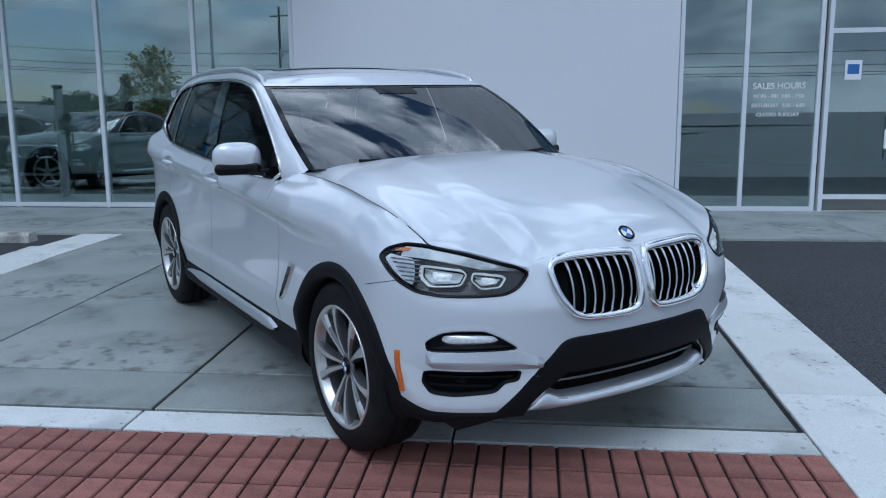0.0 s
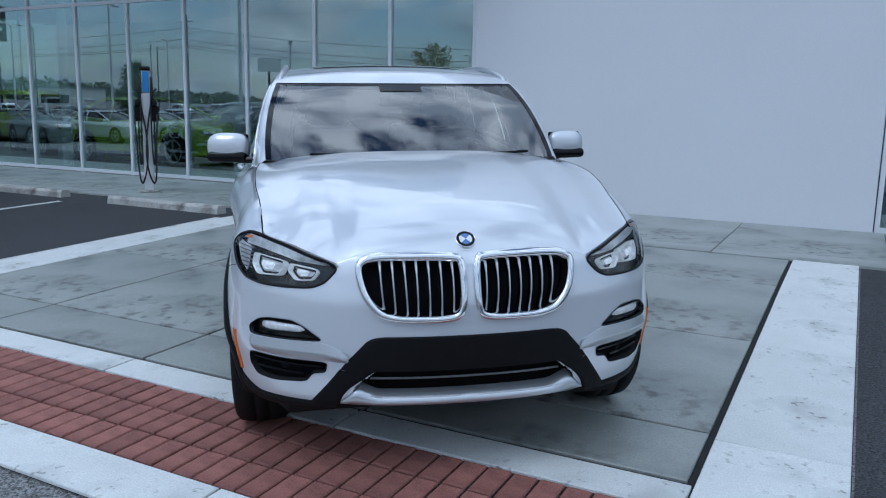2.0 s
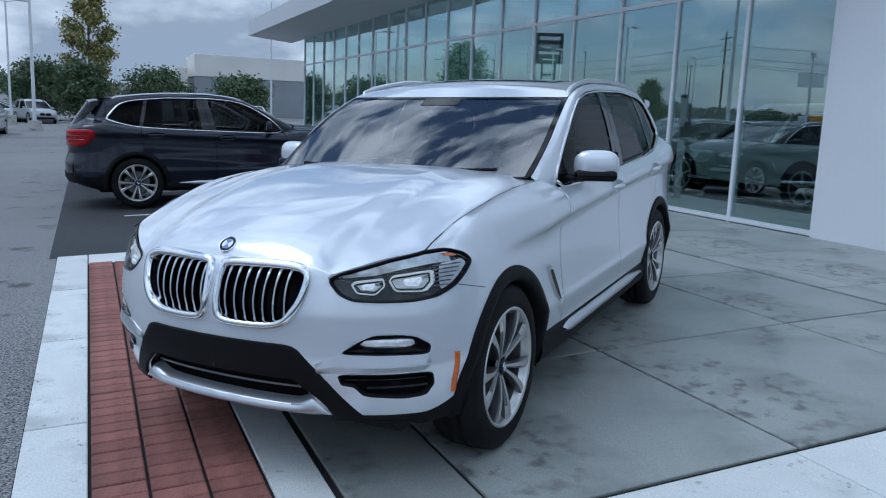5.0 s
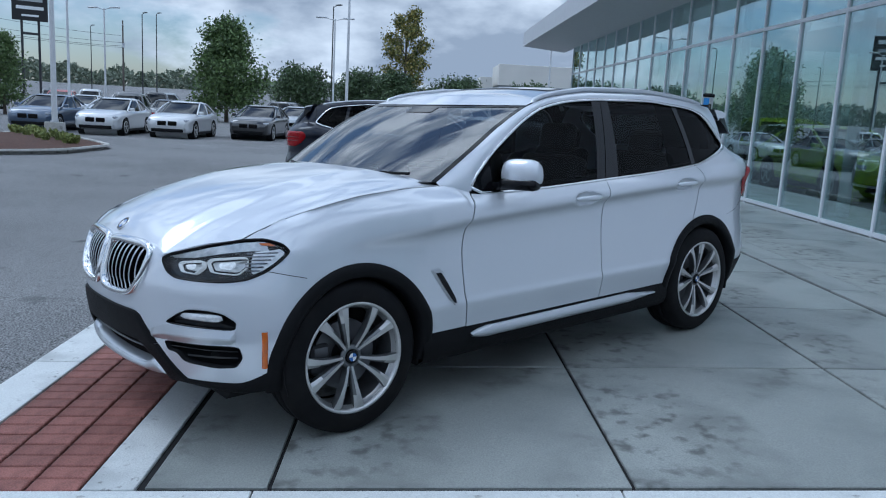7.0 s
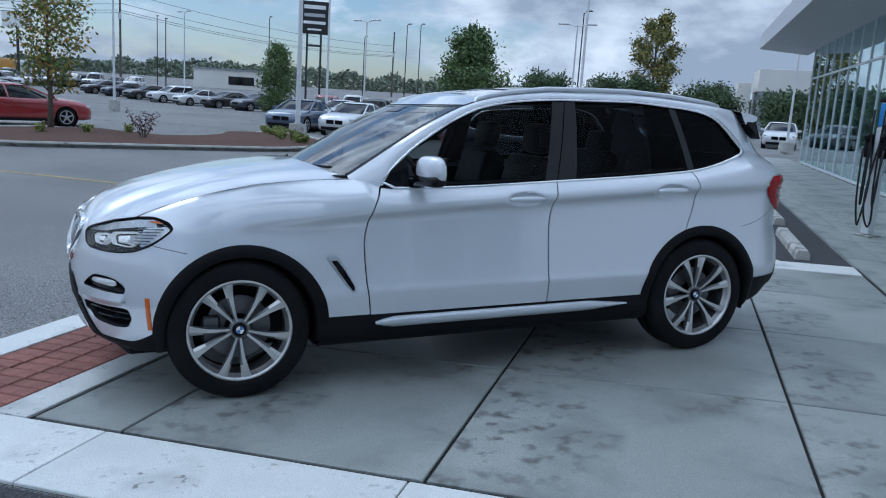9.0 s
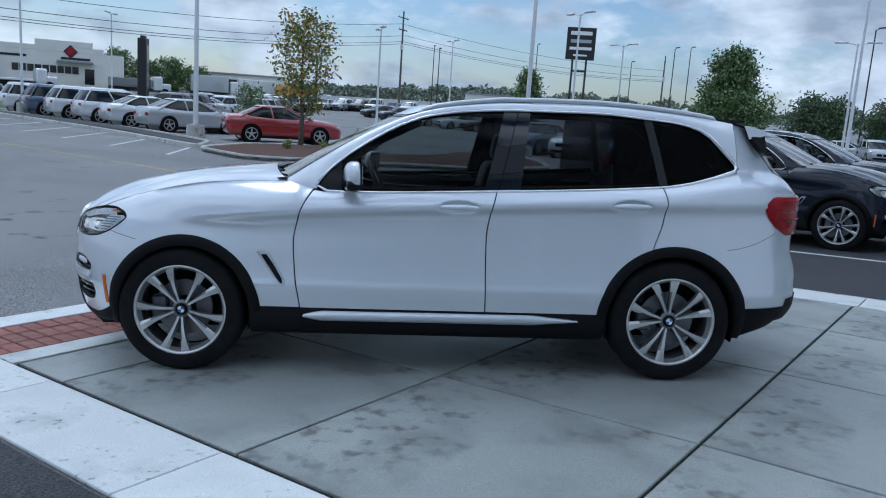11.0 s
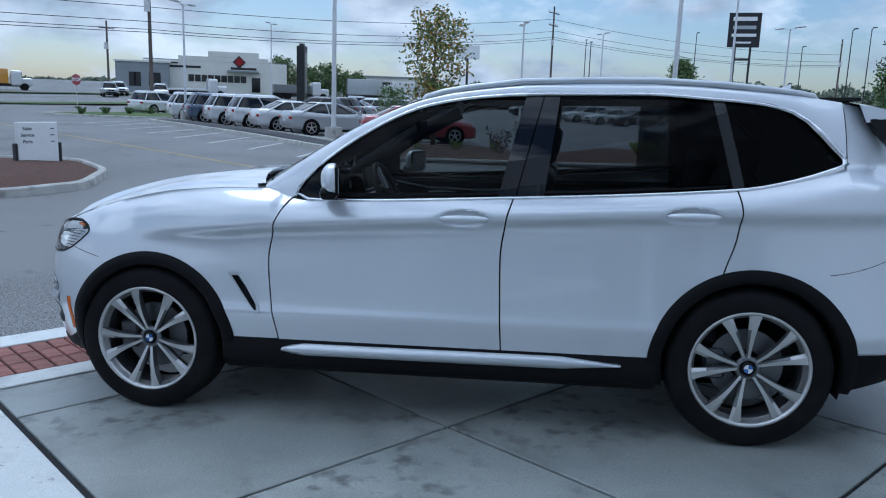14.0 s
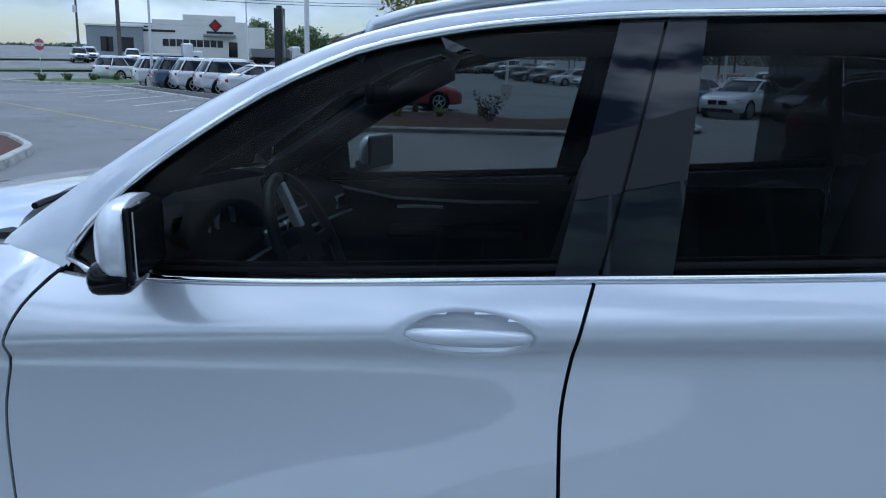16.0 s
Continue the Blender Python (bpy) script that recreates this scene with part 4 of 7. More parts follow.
        lamp = tail((0.880, 0.888, 0.94, 0.99, 1.04, 1.085, 1.115, 1.122), (-2.15, -2.125, -2.035, -1.985, -1.95, -1.955, -1.99, -2.02), 0.022, RED_LENS, "tail_lamp", car)
        tagged(lamp, "red tail lamp wrapping the corner")
        tail((1.02, 1.028, 1.036, 1.044), (-2.02, -2.01, -2.01, -2.02), 0.026, RED_DEEP, "light_bar", lamp)
        tail((0.965, 0.972, 0.98, 0.988), (-2.06, -2.05, -2.05, -2.06), 0.026, RED_DEEP, "light_bar", lamp)

    # front end: one bumper skin with holes for grille, lamps and intakes
    kid = corner_loop([(th_y(0.014, 0.87), 0.872), (th_y(0.045, 0.9), 0.898), (th_y(0.36, 0.89), 0.900), (th_y(0.424, 0.86), 0.862), (th_y(0.400, 0.75), 0.745), (th_y(0.325, 0.66), 0.656), (th_y(0.060, 0.66), 0.650), (th_y(0.014, 0.70), 0.690)], 0.40, 5)
    lamp = corner_loop([(0.325, 0.845), (0.36, 0.866), (0.40, 0.878), (0.52, 0.913), (0.66, 0.936), (0.77, 0.938), (0.85, 0.917), (0.88, 0.888), (0.832, 0.845), (0.775, 0.807), (0.70, 0.778), (0.61, 0.768), (0.50, 0.769), (0.405, 0.774), (0.362, 0.795)], 0.30, 3)
    fog = corner_loop([(0.352, 0.573), (0.415, 0.622), (0.465, 0.647), (0.55, 0.646), (0.605, 0.636), (0.660, 0.600), (0.652, 0.562), (0.50, 0.568)], 0.28, 3)
    intake = corner_loop([(0.662, 0.494), (0.50, 0.494), (0.346, 0.495), (0.358, 0.450), (0.40, 0.443), (0.43, 0.404), (0.565, 0.388), (0.65, 0.394), (0.678, 0.44)], 0.25, 3)
    lamp_top = curve(((0.325, 0.850), (0.36, 0.866), (0.40, 0.878), (0.52, 0.913), (0.66, 0.936), (0.70, 0.938)))
    def upper_edge(th):
        p = nose(th, 0.93)
        return HOOD_FRONT_Z(p.y) if p.y < 0.75 else HOOD_EDGE_Z(p.x)
    th_end = th_x(1.6985, 0.7)
    mouth = [(0.0, 0.466), (0.205, 0.466), (0.222, 0.45), (0.275, 0.392), (0.29, 0.36), (0.0, 0.35)]
    MOUTH_Y = curve(((0.29, 0.475), (0.34, 0.468), (0.385, 0.440), (0.43, 0.385), (0.455, 0.352), (0.466, 0.335)))
    APRON_Y = curve(((0.29, 0.615), (0.325, 0.590), (0.40, 0.535), (0.515, 0.452), (0.55, 0.418), (0.58, 0.392), (0.592, 0.37), (0.600, 0.335)))
    for sgn in (1, -1):
        bm = bmesh.new()
        rows = []
        nth, nz = (160, 84) if fine else (90, 50)
        for j in range(nz + 1):
            v = j / nz
            row = []
            for i in range(nth + 1):
                th = th_end * i / nth
                zl = 0.315
                z = zl + (upper_edge(th) - zl) * v
                th = th_x(1.6985, z) * i / nth
                cx, cz, r0, r1 = ARCH[0]
                p = nose(th, z)
                dd = math.hypot(p.x - cx, p.z - cz)
                if dd < r1 - 0.02:
                    k = (r1 - 0.02) / dd
                    p = nose(th_x(cx + (p.x - cx) * k, cz + (p.z - cz) * k), cz + (p.z - cz) * k)
                row.append(((p.x, sgn * p.y, p.z), th, z))
            rows.append(row)
        rows.append([((q[0][0], sgn * min(abs(q[0][1]), HOOD_EDGE_Y(q[0][0]) + 0.003), q[0][2] + 0.001) if q[0][0] < 1.93 else q[0], q[1], q[2] + 0.004) for q in rows[-1]])
        vs = [[bm.verts.new(q[0]) for q in r] for r in rows]
        holes = (grow(kid, -0.014), grow(lamp, 0.002), grow(fog, 0.006), grow(intake, 0.006), grow(mouth, 0.004))
        for j in range(nz + 1):
            for i in range(nth):
                th = (rows[j][i][1] + rows[j + 1][i + 1][1]) / 2
                z = (rows[j][i][2] + rows[j + 1][i + 1][2]) / 2
                if any(inside(h, th, z) for h in holes) or 0.325 < th < 0.67 and z > lamp_top(th) - 0.004:
                    continue
                f = (vs[j][i], vs[j][i + 1], vs[j + 1][i + 1], vs[j + 1][i])
                bm.faces.new(f if sgn > 0 else f[::-1])
        bmesh.ops.delete(bm, geom=[v for v in bm.verts if not v.link_faces], context="VERTS")
        part("front_bumper", bm, paint, car, smooth=True)

        # kidney: bright frame, dark back, upright slats
        grille = part("grille", nose_band(sgn, kid, ((0.003, -0.004), (0.002, 0.010), (-0.004, 0.019), (-0.019, 0.020), (-0.025, 0.012), (-0.028, -0.004), (-0.029, -0.03))), CHROME, car, "bright framed kidney grille", smooth=True)
        part("grille_back", nose_patch(sgn, grow(kid, -0.026), -0.045), DEEP_BLACK, grille)
        for k in range(7):
            y = 0.064 + 0.0445 * k
            bm = bmesh.new()
            rows = []
            zt = 0.880
            zb = 0.672 if y < 0.30 else 0.70
            for q in range(9):
                u = q / 8
                z = zt - (zt - zb) * u
                o = -0.006 + 0.016 * math.sin(math.pi * min(1, u * 1.1)) - 0.012 * u
                yy = y - 0.008 * u * (1 if y > 0.2 else 0.3)
                w = 0.0034 if 0.15 < u < 0.88 else 0.0055
                rows.append([(lambda p: (p.x, sgn * p.y, p.z))(nose(th_y(yy + dy, z), z, o + do)) for dy, do in ((-w, -0.03), (-w, -0.003), (-w * 0.6, 0.0), (w * 0.6, 0.0), (w, -0.003), (w, -0.03))])
            quads(bm, rows)
            for i, f in enumerate(bm.faces):
                f.material_index = 1 if i % 5 in (0, 4) else 0
            bmesh.ops.recalc_face_normals(bm, faces=bm.faces)
            part("slat", bm, (SATIN, GLOSS_BLACK), grille, smooth=False)

        # headlamp: dark housing, bright brow and side reflector, two lit units, clear cover
        head = part("headlamp", nose_patch(sgn, grow(lamp, -0.003), -0.034, mid_off=-0.070), LAMP_HOUSE, car, "clear headlamp with twin lit units", smooth=True)
        part("lamp_rim", nose_band(sgn, lamp, ((0.0055, 0.0005), (0.0045, 0.0035), (-0.001, 0.0035), (-0.005, -0.010), (-0.005, -0.036))), GLOSS_BLACK, head, smooth=True)
        brow = [(0.365, 0.860), (0.40, 0.871), (0.52, 0.906), (0.66, 0.929), (0.77, 0.932), (0.835, 0.916), (0.79, 0.903), (0.69, 0.902), (0.58, 0.890), (0.47, 0.866)]
        bm = bmesh.new()
        quads(bm, [[(lambda p: (p.x, sgn * p.y, p.z))(nose(a[0] + (b[0] - a[0]) * k / 3, a[1] + (b[1] - a[1]) * k / 3, -0.006 - 0.005 * k)) for k in range(4)] for a, b in zip(brow[:5], ((0.365, 0.856), *brow[:5:-1]))], flip=sgn > 0)
        bmesh.ops.recalc_face_normals(bm, faces=bm.faces)
        part("brow", bm, LAMP_SILVER, head, "bright silver brow strip", smooth=True)
        side = corner_loop([(0.72, 0.898), (0.80, 0.902), (0.842, 0.906), (0.864, 0.886), (0.82, 0.848), (0.768, 0.815), (0.72, 0.797), (0.715, 0.85)], 0.3, 3)
        part("side_reflector", nose_patch(sgn, side, -0.016, mid_off=-0.022), LAMP_SILVER, head, smooth=False)
        for k in range(6):
            zz = 0.815 + 0.015 * k
            pts = [(lambda p: (p.x, sgn * p.y, p.z))(nose(t, zz, -0.012)) for t in (0.69, 0.73, 0.755 + 0.015 * k)]
            part("rib", tubed(pts, 0.0028, n=4), HEAD_CLEAR, head)
        amb = corner_loop([(0.74, 0.930), (0.795, 0.926), (0.822, 0.914), (0.75, 0.918)], 0.3, 3)
        part("turn_signal", nose_patch(sgn, amb, -0.007), AMBER, head)
        for unit in ([(0.695, 0.878), (0.535, 0.866), (0.520, 0.848), (0.545, 0.804), (0.660, 0.796), (0.700, 0.830)], [(0.500, 0.857), (0.405, 0.845), (0.392, 0.832), (0.412, 0.799), (0.475, 0.793), (0.508, 0.826)]):
            unit = corner_loop(unit, 0.22, 3)
            lens = part("lamp_unit", nose_patch(sgn, grow(unit, -0.012), -0.050, dome=0.020), LAMP_SILVER, head, "lit lamp unit", smooth=True)
            part("light_guide", nose_band(sgn, unit, ((0.001, -0.050), (0.0, -0.018), (-0.0035, -0.017), (-0.005, -0.046))), LAMP_LIT, lens, "white light guide", smooth=True)
            mid = inset(unit, 0.42)
            part("projector", nose_patch(sgn, mid, -0.026, dome=0.014), LAMP_GLOW, lens, "lit projector lens", smooth=True)
        cover = part("lamp_cover", nose_patch(sgn, grow(lamp, -0.007), 0.0015), LAMP_CLEAR, head, smooth=True)
        cover.visible_shadow = False

        # fog lamp, blade and side intake
        well = part("fog_recess", nose_patch(sgn, grow(fog, -0.004), -0.022, mid_off=-0.032), GLOSS_BLACK, car, smooth=True)
        part("recess_wall", nose_band(sgn, fog, ((-0.001, 0.003), (-0.004, 0.003), (-0.006, -0.024))), GLOSS_BLACK, well, smooth=True)
        part("recess_edge", nose_band(sgn, fog, ((0.022, 0.0008), (0.004, 0.0018), (-0.002, 0.0015), (-0.004, -0.006))), paint, well, smooth=True)
        flens = corner_loop([(0.600, 0.626), (0.555, 0.632), (0.440, 0.630), (0.416, 0.610), (0.440, 0.598), (0.575, 0.592), (0.606, 0.604)], 0.3, 3)
        fl = part("fog_lamp", nose_patch(sgn, flens, -0.010, dome=0.010), LAMP_SILVER, well, "clear fog lamp", smooth=True)
        part("lamp_bezel", nose_band(sgn, flens, ((0.006, -0.03), (0.004, -0.004), (-0.001, -0.004), (-0.003, -0.012))), GLOSS_BLACK, fl, smooth=True)
        bm = bmesh.new()
        rows = []
        for k in range(19):
            u = k / 18
            t = 0.652 - 0.367 * u
            zt = 0.562 + 0.010 * min(1, u / 0.6) - (0.036 * (u - 0.80) / 0.20 if u > 0.80 else 0)
            zb = 0.498 - 0.007 * u
            zm = zb + (zt - zb) * 0.45
            e = 0.4 if k in (0, 18) else 1.0
            rows.append([(lambda p: (p.x, sgn * p.y, p.z))(nose(t, z, o)) for z, o in ((zt, -0.020), (zt - 0.003, 0.004 * e), (zm + 0.004, 0.013 * e), (zm - 0.004, 0.012 * e), (zb + 0.003, 0.001), (zb, -0.02))])
        quads(bm, rows)
        bmesh.ops.recalc_face_normals(bm, faces=bm.faces)
        part("bumper_blade", bm, SATIN, car, "satin silver bumper blade", smooth=False)
        duct = part("side_intake", nose_patch(sgn, grow(intake, -0.003), -0.030, mid_off=-0.055), DEEP_BLACK, car, "black side air intake", smooth=True)
        part("duct_wall", nose_band(sgn, intake, ((0.0, 0.003), (-0.004, 0.003), (-0.006, -0.034))), BLACK_PLASTIC, duct, smooth=True)
        part("duct_edge", nose_band(sgn, intake, ((0.022, 0.0008), (0.004, 0.0018), (-0.002, 0.0015), (-0.004, -0.006))), paint, duct, smooth=True)
        for zz, t0, t1 in ((0.466, 0.37, 0.655), (0.430, 0.44, 0.655)):
            pts = [(lambda p: (p.x, sgn * p.y, p.z))(nose(t0 + (t1 - t0) * q / 8, zz, -0.014)) for q in range(9)]
            part("fin", tubed(pts, 0.007, n=5), GLOSS_BLACK, duct)
        # black apron around the lower mouth
        def outer_y(z):
            return APRON_Y(z)
        def on(y, z, o):
            p = nose(th_y(y, z), z, o)
            return (p.x, sgn * p.y, p.z)
        bm = bmesh.new()
        zs = [0.600, 0.597, 0.592, 0.58, 0.56, 0.54, 0.51, 0.485, 0.466]
        quads(bm, [[on(outer_y(z) * q / 16, z, 0.009 if i > 0 and q < 16 else -0.002) for q in range(17)] for i, z in enumerate(zs)])
        zs = [0.466, 0.45, 0.43, 0.41, 0.395, 0.38, 0.36, 0.34, 0.325, 0.312, 0.30]
        quads(bm, [[on(MOUTH_Y(z) + (outer_y(z) - MOUTH_Y(z)) * q / 8, z, -0.03 if q == 0 else 0.009 if q < 8 else -0.002) for q in range(9)] for z in zs])
        bmesh.ops.recalc_face_normals(bm, faces=bm.faces)
        part("apron", bm, BLACK_PLASTIC, car, "textured black lower apron", smooth=True)
        bm = bmesh.new()
        t0, t1 = th_y(0.50, 0.32), th_x(1.80, 0.35)
        rows = []
        for k in range(8):
            u = k / 7
            row = []
            for q in range(29):
                s = q / 28
                zt = 0.322 + 0.085 * max(0.0, (s - 0.62) / 0.38) ** 1.5
                zb = 0.285 - 0.05 * min(1, s * 1.6)
                p = nose(t0 + (t1 - t0) * s, zt + (zb - zt) * u, (-0.004, 0.007, 0.009, 0.009, 0.006, 0.0, -0.02, -0.06)[k])
                row.append((p.x, sgn * p.y, p.z))
            rows.append(row)
        quads(bm, rows)
        bmesh.ops.recalc_face_normals(bm, faces=bm.faces)
        part("lower_lip", bm, BLACK_PLASTIC, car, "black lower bumper lip", smooth=True)
        bm = bmesh.new()
        rows = []
        for k, o in enumerate((-0.05, -0.01, 0.008, 0.013, 0.013, 0.008, -0.03)):
            row = []
            for q in range(25):
                y = 0.478 * q / 24
                zt, zb = (0.354 + 0.038 * max(0.0, (y - 0.35) / 0.08) if y < 0.43 else 0.392 - 0.060 * (y - 0.43) / 0.048), 0.320 + 0.010 * max(0.0, (y - 0.43) / 0.048)
                row.append(on(y, zt + (zb - zt) * (0.0, 0.06, 0.34, 0.56, 0.80, 1.0, 1.05)[k], o))
            rows.append(row)
        quads(bm, rows)
        bmesh.ops.recalc_face_normals(bm, faces=bm.faces)
        part("skid_plate", bm, SATIN, car, "satin silver skid plate", smooth=True)
    part("mouth_back", boxed(2.02, -0.5, 0.30, 2.10, 0.5, 0.50), DEEP_BLACK, car)
    part("mouth_bar", tubed([(nose(th_y(abs(y), 0.425), 0.425, -0.025).x, y, 0.425) for y in np.linspace(-0.37, 0.37, 17)], 0.0045, n=6), ALLOY_DARK, car)
    badge(car, Matrix.Translation((2.137, 0, 0.938)) @ pose(0, 0, 0, 0, 42, 0) @ pose(0, 0, 0, 0, 0, 45), 0.038)

    # bonnet
    bm = bmesh.new()
    rows = []
    ns, nt = (108, 60) if fine else (48, 44)
    h0, h1 = HOOD_MID(2.165), HOOD_MID(0.9)
    for j in range(nt + 1):
        t = j / nt
        tt = t ** 1.35
        row = []
        for i in range(ns + 1):
            s = -1 + 2 * i / ns
            a = abs(s)
            y0 = a * 0.753
            ze = HOOD_FRONT_Z(y0)
            xf = min(nose(th_y(y0, ze), ze).x, 2.168) if a < 0.999 else 1.893
            xc = 1.0 - 0.17 * a ** 2.2
            x = xf + (xc - xf) * tt
            y = s * (HOOD_EDGE_Y(min(x, 1.93)) - 0.004)
            xm = 2.165 + (0.95 - 2.165) * tt
            rise = (HOOD_MID(xm) - h0) / (h1 - h0)
            side = min(1.0, a / 0.75) ** 2
            rise += ((1 - (1 - tt) ** 2.3) - rise) * side
            zc = 1.187 - 0.066 * a ** 2.4
            z = ze + (zc - ze) * rise
            edge = HOOD_EDGE_Z(x) if x < 2.0 else ze
            w = max(0.0, (a - 0.80) / 0.20) ** 1.5
            z = z * (1 - w) + edge * w
            # raised middle with a crisp shoulder on either side
            off = abs(y) - (0.405 - 0.04 * t)
            rib = 1 + 0.45 * max(-1.0, off / 0.36) if off < 0 else max(0.0, 1 - off / 0.13) ** 2
            z += 0.008 * rib * min(1.0, t / 0.16) ** 1.5 * min(1.0, 0.25 + (1 - t) / 0.12)
            row.append((x, y, z))
        rows.append(row)
    quads(bm, rows)
    rim = [e for e in bm.edges if e.is_boundary]
    for e in rim:
        e.smooth = False
    r = bmesh.ops.extrude_edge_only(bm, edges=rim)
    for v in [q for q in r["geom"] if isinstance(q, bmesh.types.BMVert)]:
        v.co.z -= 0.02
    bmesh.ops.recalc_face_normals(bm, faces=bm.faces)
    part("bonnet", bm, paint, car, smooth=True)
    # windscreen, header, cowl, wipers
    def screen(t, s, off=0.0):
        xs = 0.835 - 0.855 * t
        zs = RAIL_Z(xs)
        ys = upper_y(xs, zs) * 0.962
        xm, zm = 1.03 - 0.955 * t, 1.125 + 0.475 * t + 0.02 * math.sin(math.pi * t)
        a = abs(s) ** 2.2
        return Vector((xm + (xs - xm) * a + off * 0.5, s * ys, zm + (zs - zm) * a + off))
    bm = bmesh.new()
    quads(bm, [[screen(j / 20, -1 + i / 16) for i in range(33)] for j in range(21)])
    o = part("windscreen", bm, SHIELD, car, "windscreen reflecting clouds", smooth=True)
    o.visible_shadow = False
    for sgn in (1, -1):
        bm = bmesh.new()
        quads(bm, [[screen(j / 20, sgn * (0.966 + 0.034 * i / 2), 0.002) for i in range(3)] for j in range(21)], flip=sgn < 0)
        part("screen_border", bm, GLOSS_BLACK, car, smooth=True)
    bm = bmesh.new()
    quads(bm, [[screen(0.785 + 0.028 * j / 3, -0.97 + 1.94 * i / 24, 0.002) for i in range(25)] for j in range(4)])
    part("screen_border", bm, GLOSS_BLACK, car, smooth=True)
    bm = bmesh.new()
    quads(bm, [[screen(0.71 + 0.08 * j / 3, -0.17 + 0.34 * i / 8, 0.0025) for i in range(9)] for j in range(4)])
    part("sensor_frit", bm, GLOSS_BLACK, car, "black patch round the mirror sensor", smooth=True)
    bm = bmesh.new()
    quads(bm, [[screen(0.810 + 0.19 * j / 8, -1.0 + 2.0 * i / 32, 0.005 * min(1.0, (8 - j) / 2)) for i in range(33)] for j in range(9)])
    part("roof_header", bm, paint, car, smooth=True)
    bm = bmesh.new()
    quads(bm, [[(screen(0.02, -1 + i / 8).x + 0.065 - 0.065 * j / 2, screen(0.02, -1 + i / 8).y, screen(0.02, -1 + i / 8).z + (0.004 if j == 1 else 0.0) - 0.014) for i in range(17)] for j in range(3)])
    part("cowl", bm, BLACK_PLASTIC, car, smooth=True)
    for y0, y1 in ((0.62, -0.02), (0.05, -0.55)):
        pts = [screen(0.035, (y0 + (y1 - y0) * u) / 0.78, 0.018) for u in np.linspace(0, 1, 9)]
        part("wiper", tubed(pts, 0.008, n=6), BLACK_PLASTIC, car)
    part("sensor_pod", boxed(0.25, -0.08, 1.42, 0.33, 0.08, 1.475, 0.02), CABIN, car)
    # roof skin with dark glass roof
    def roof_at(x, s, off=0.0):
        zs = RAIL_Z(x)
        y = upper_y(x, zs) * 0.962
        return Vector((x, s * y, zs + 0.034 * (1 - abs(s) ** 2.2) * min(1, max(0.45, (0.3 - x) / 0.5)) + off))
    bm = bmesh.new()
    xs = [-0.022 - 1.87 * j / 40 for j in range(41)]
    quads(bm, [[(lambda p: p if j else Vector((screen(1.0, -1 + i / 12).x, p.y, screen(1.0, -1 + i / 12).z)))(roof_at(x, -1 + i / 12)) for i in range(25)] for j, x in enumerate(xs)])
    bmesh.ops.recalc_face_normals(bm, faces=bm.faces)
    part("roof", bm, paint, car, smooth=True)
    bm = bmesh.new()
    quads(bm, [[roof_at(-0.27 - 1.05 * j / 16, -0.72 + 1.44 * i / 12, 0.005) for i in range(13)] for j in range(17)])
    part("glass_roof", bm, ROOF_GLASS, car, "dark panoramic glass roof", smooth=True)
    bm = bmesh.new()
    rows = [[(-1.62 - 0.13 * u, 0.02 * w * (1 - u * 0.5), 1.60 + 0.055 * u * (1 - abs(w)) - 0.005) for w in (-1, -0.5, 0, 0.5, 1)] for u in (0, 0.3, 0.6, 0.85, 1)]
    quads(bm, rows)
    bm.faces.new([bm.verts.new((-1.76, y, 1.56)) for y in (-0.01, 0.01, 0.0)])
    part("antenna_fin", bm, paint, car, smooth=True)
    # spoiler and tail
    bm = bmesh.new()
    rows = []
    for x, z, w in ((-1.872, RAIL_Z(-1.872) + 0.002, 0.672), (-1.94, 1.515, 0.690), (-1.990, 1.501, 0.688), (-2.002, 1.492, 0.686), (-2.000, 1.474, 0.684), (-1.965, 1.460, 0.684), (-1.90, 1.448, 0.690)):
        rows.append([(x - 0.055 * (1 - abs(s) ** 3) * (-1.872 - x) / 0.16, s * w, z + 0.034 * (1 - abs(s) ** 2.2)) for s in np.linspace(-1, 1, 21)])
    quads(bm, rows)
    for k in (0, 20):
        bm.faces.new([bm.verts.new(r[k]) for r in rows])
    bmesh.ops.recalc_face_normals(bm, faces=bm.faces)
    part("spoiler", bm, paint, car, smooth=True)
    def tail_x(y, z):
        return X_REAR - (X_REAR - REAR_X(z)) * (1 - min(1, abs(y) / base_y(X_REAR - 0.5, z)) ** N_REAR) ** (1 / N_REAR)
    def tail_panel(name, z0, z1, w, mat, off, label=""):
        bm = bmesh.new()
        quads(bm, [[(tail_x(w * (-1 + i / 12), z0 + (z1 - z0) * j / 14) - off, w * (-1 + i / 12), z0 + (z1 - z0) * j / 14) for i in range(25)] for j in range(15)])
        bmesh.ops.recalc_face_normals(bm, faces=bm.faces)
        return part(name, bm, mat, car, label, smooth=True)
    tail_panel("tailgate", 0.50, 1.22, 0.66, paint, -0.004)
    tail_panel("rear_screen", 1.19, 1.50, 0.60, PRIVACY, 0.0)
    tail_panel("rear_apron", 0.36, 0.50, 0.80, BLACK_PLASTIC, 0.006)
    for sgn in (1, -1):
        bm = bmesh.new()
        rim = [(-1.912, 1.462), (-2.000, 1.478), (-2.004, 1.352), (-1.985, 1.368), (-1.922, 1.442)]
        quads(bm, [[(x, sgn * (upper_y(x, z) - d), z) for x, z in rim] for d in (0.012, 0.10)], closed=True)
        bm.faces.new([bm.verts.new((x, sgn * (upper_y(x, z) - 0.012), z)) for x, z in rim])
        bmesh.ops.recalc_face_normals(bm, faces=bm.faces)
        part("spoiler_cheek", bm, GLOSS_BLACK, car)
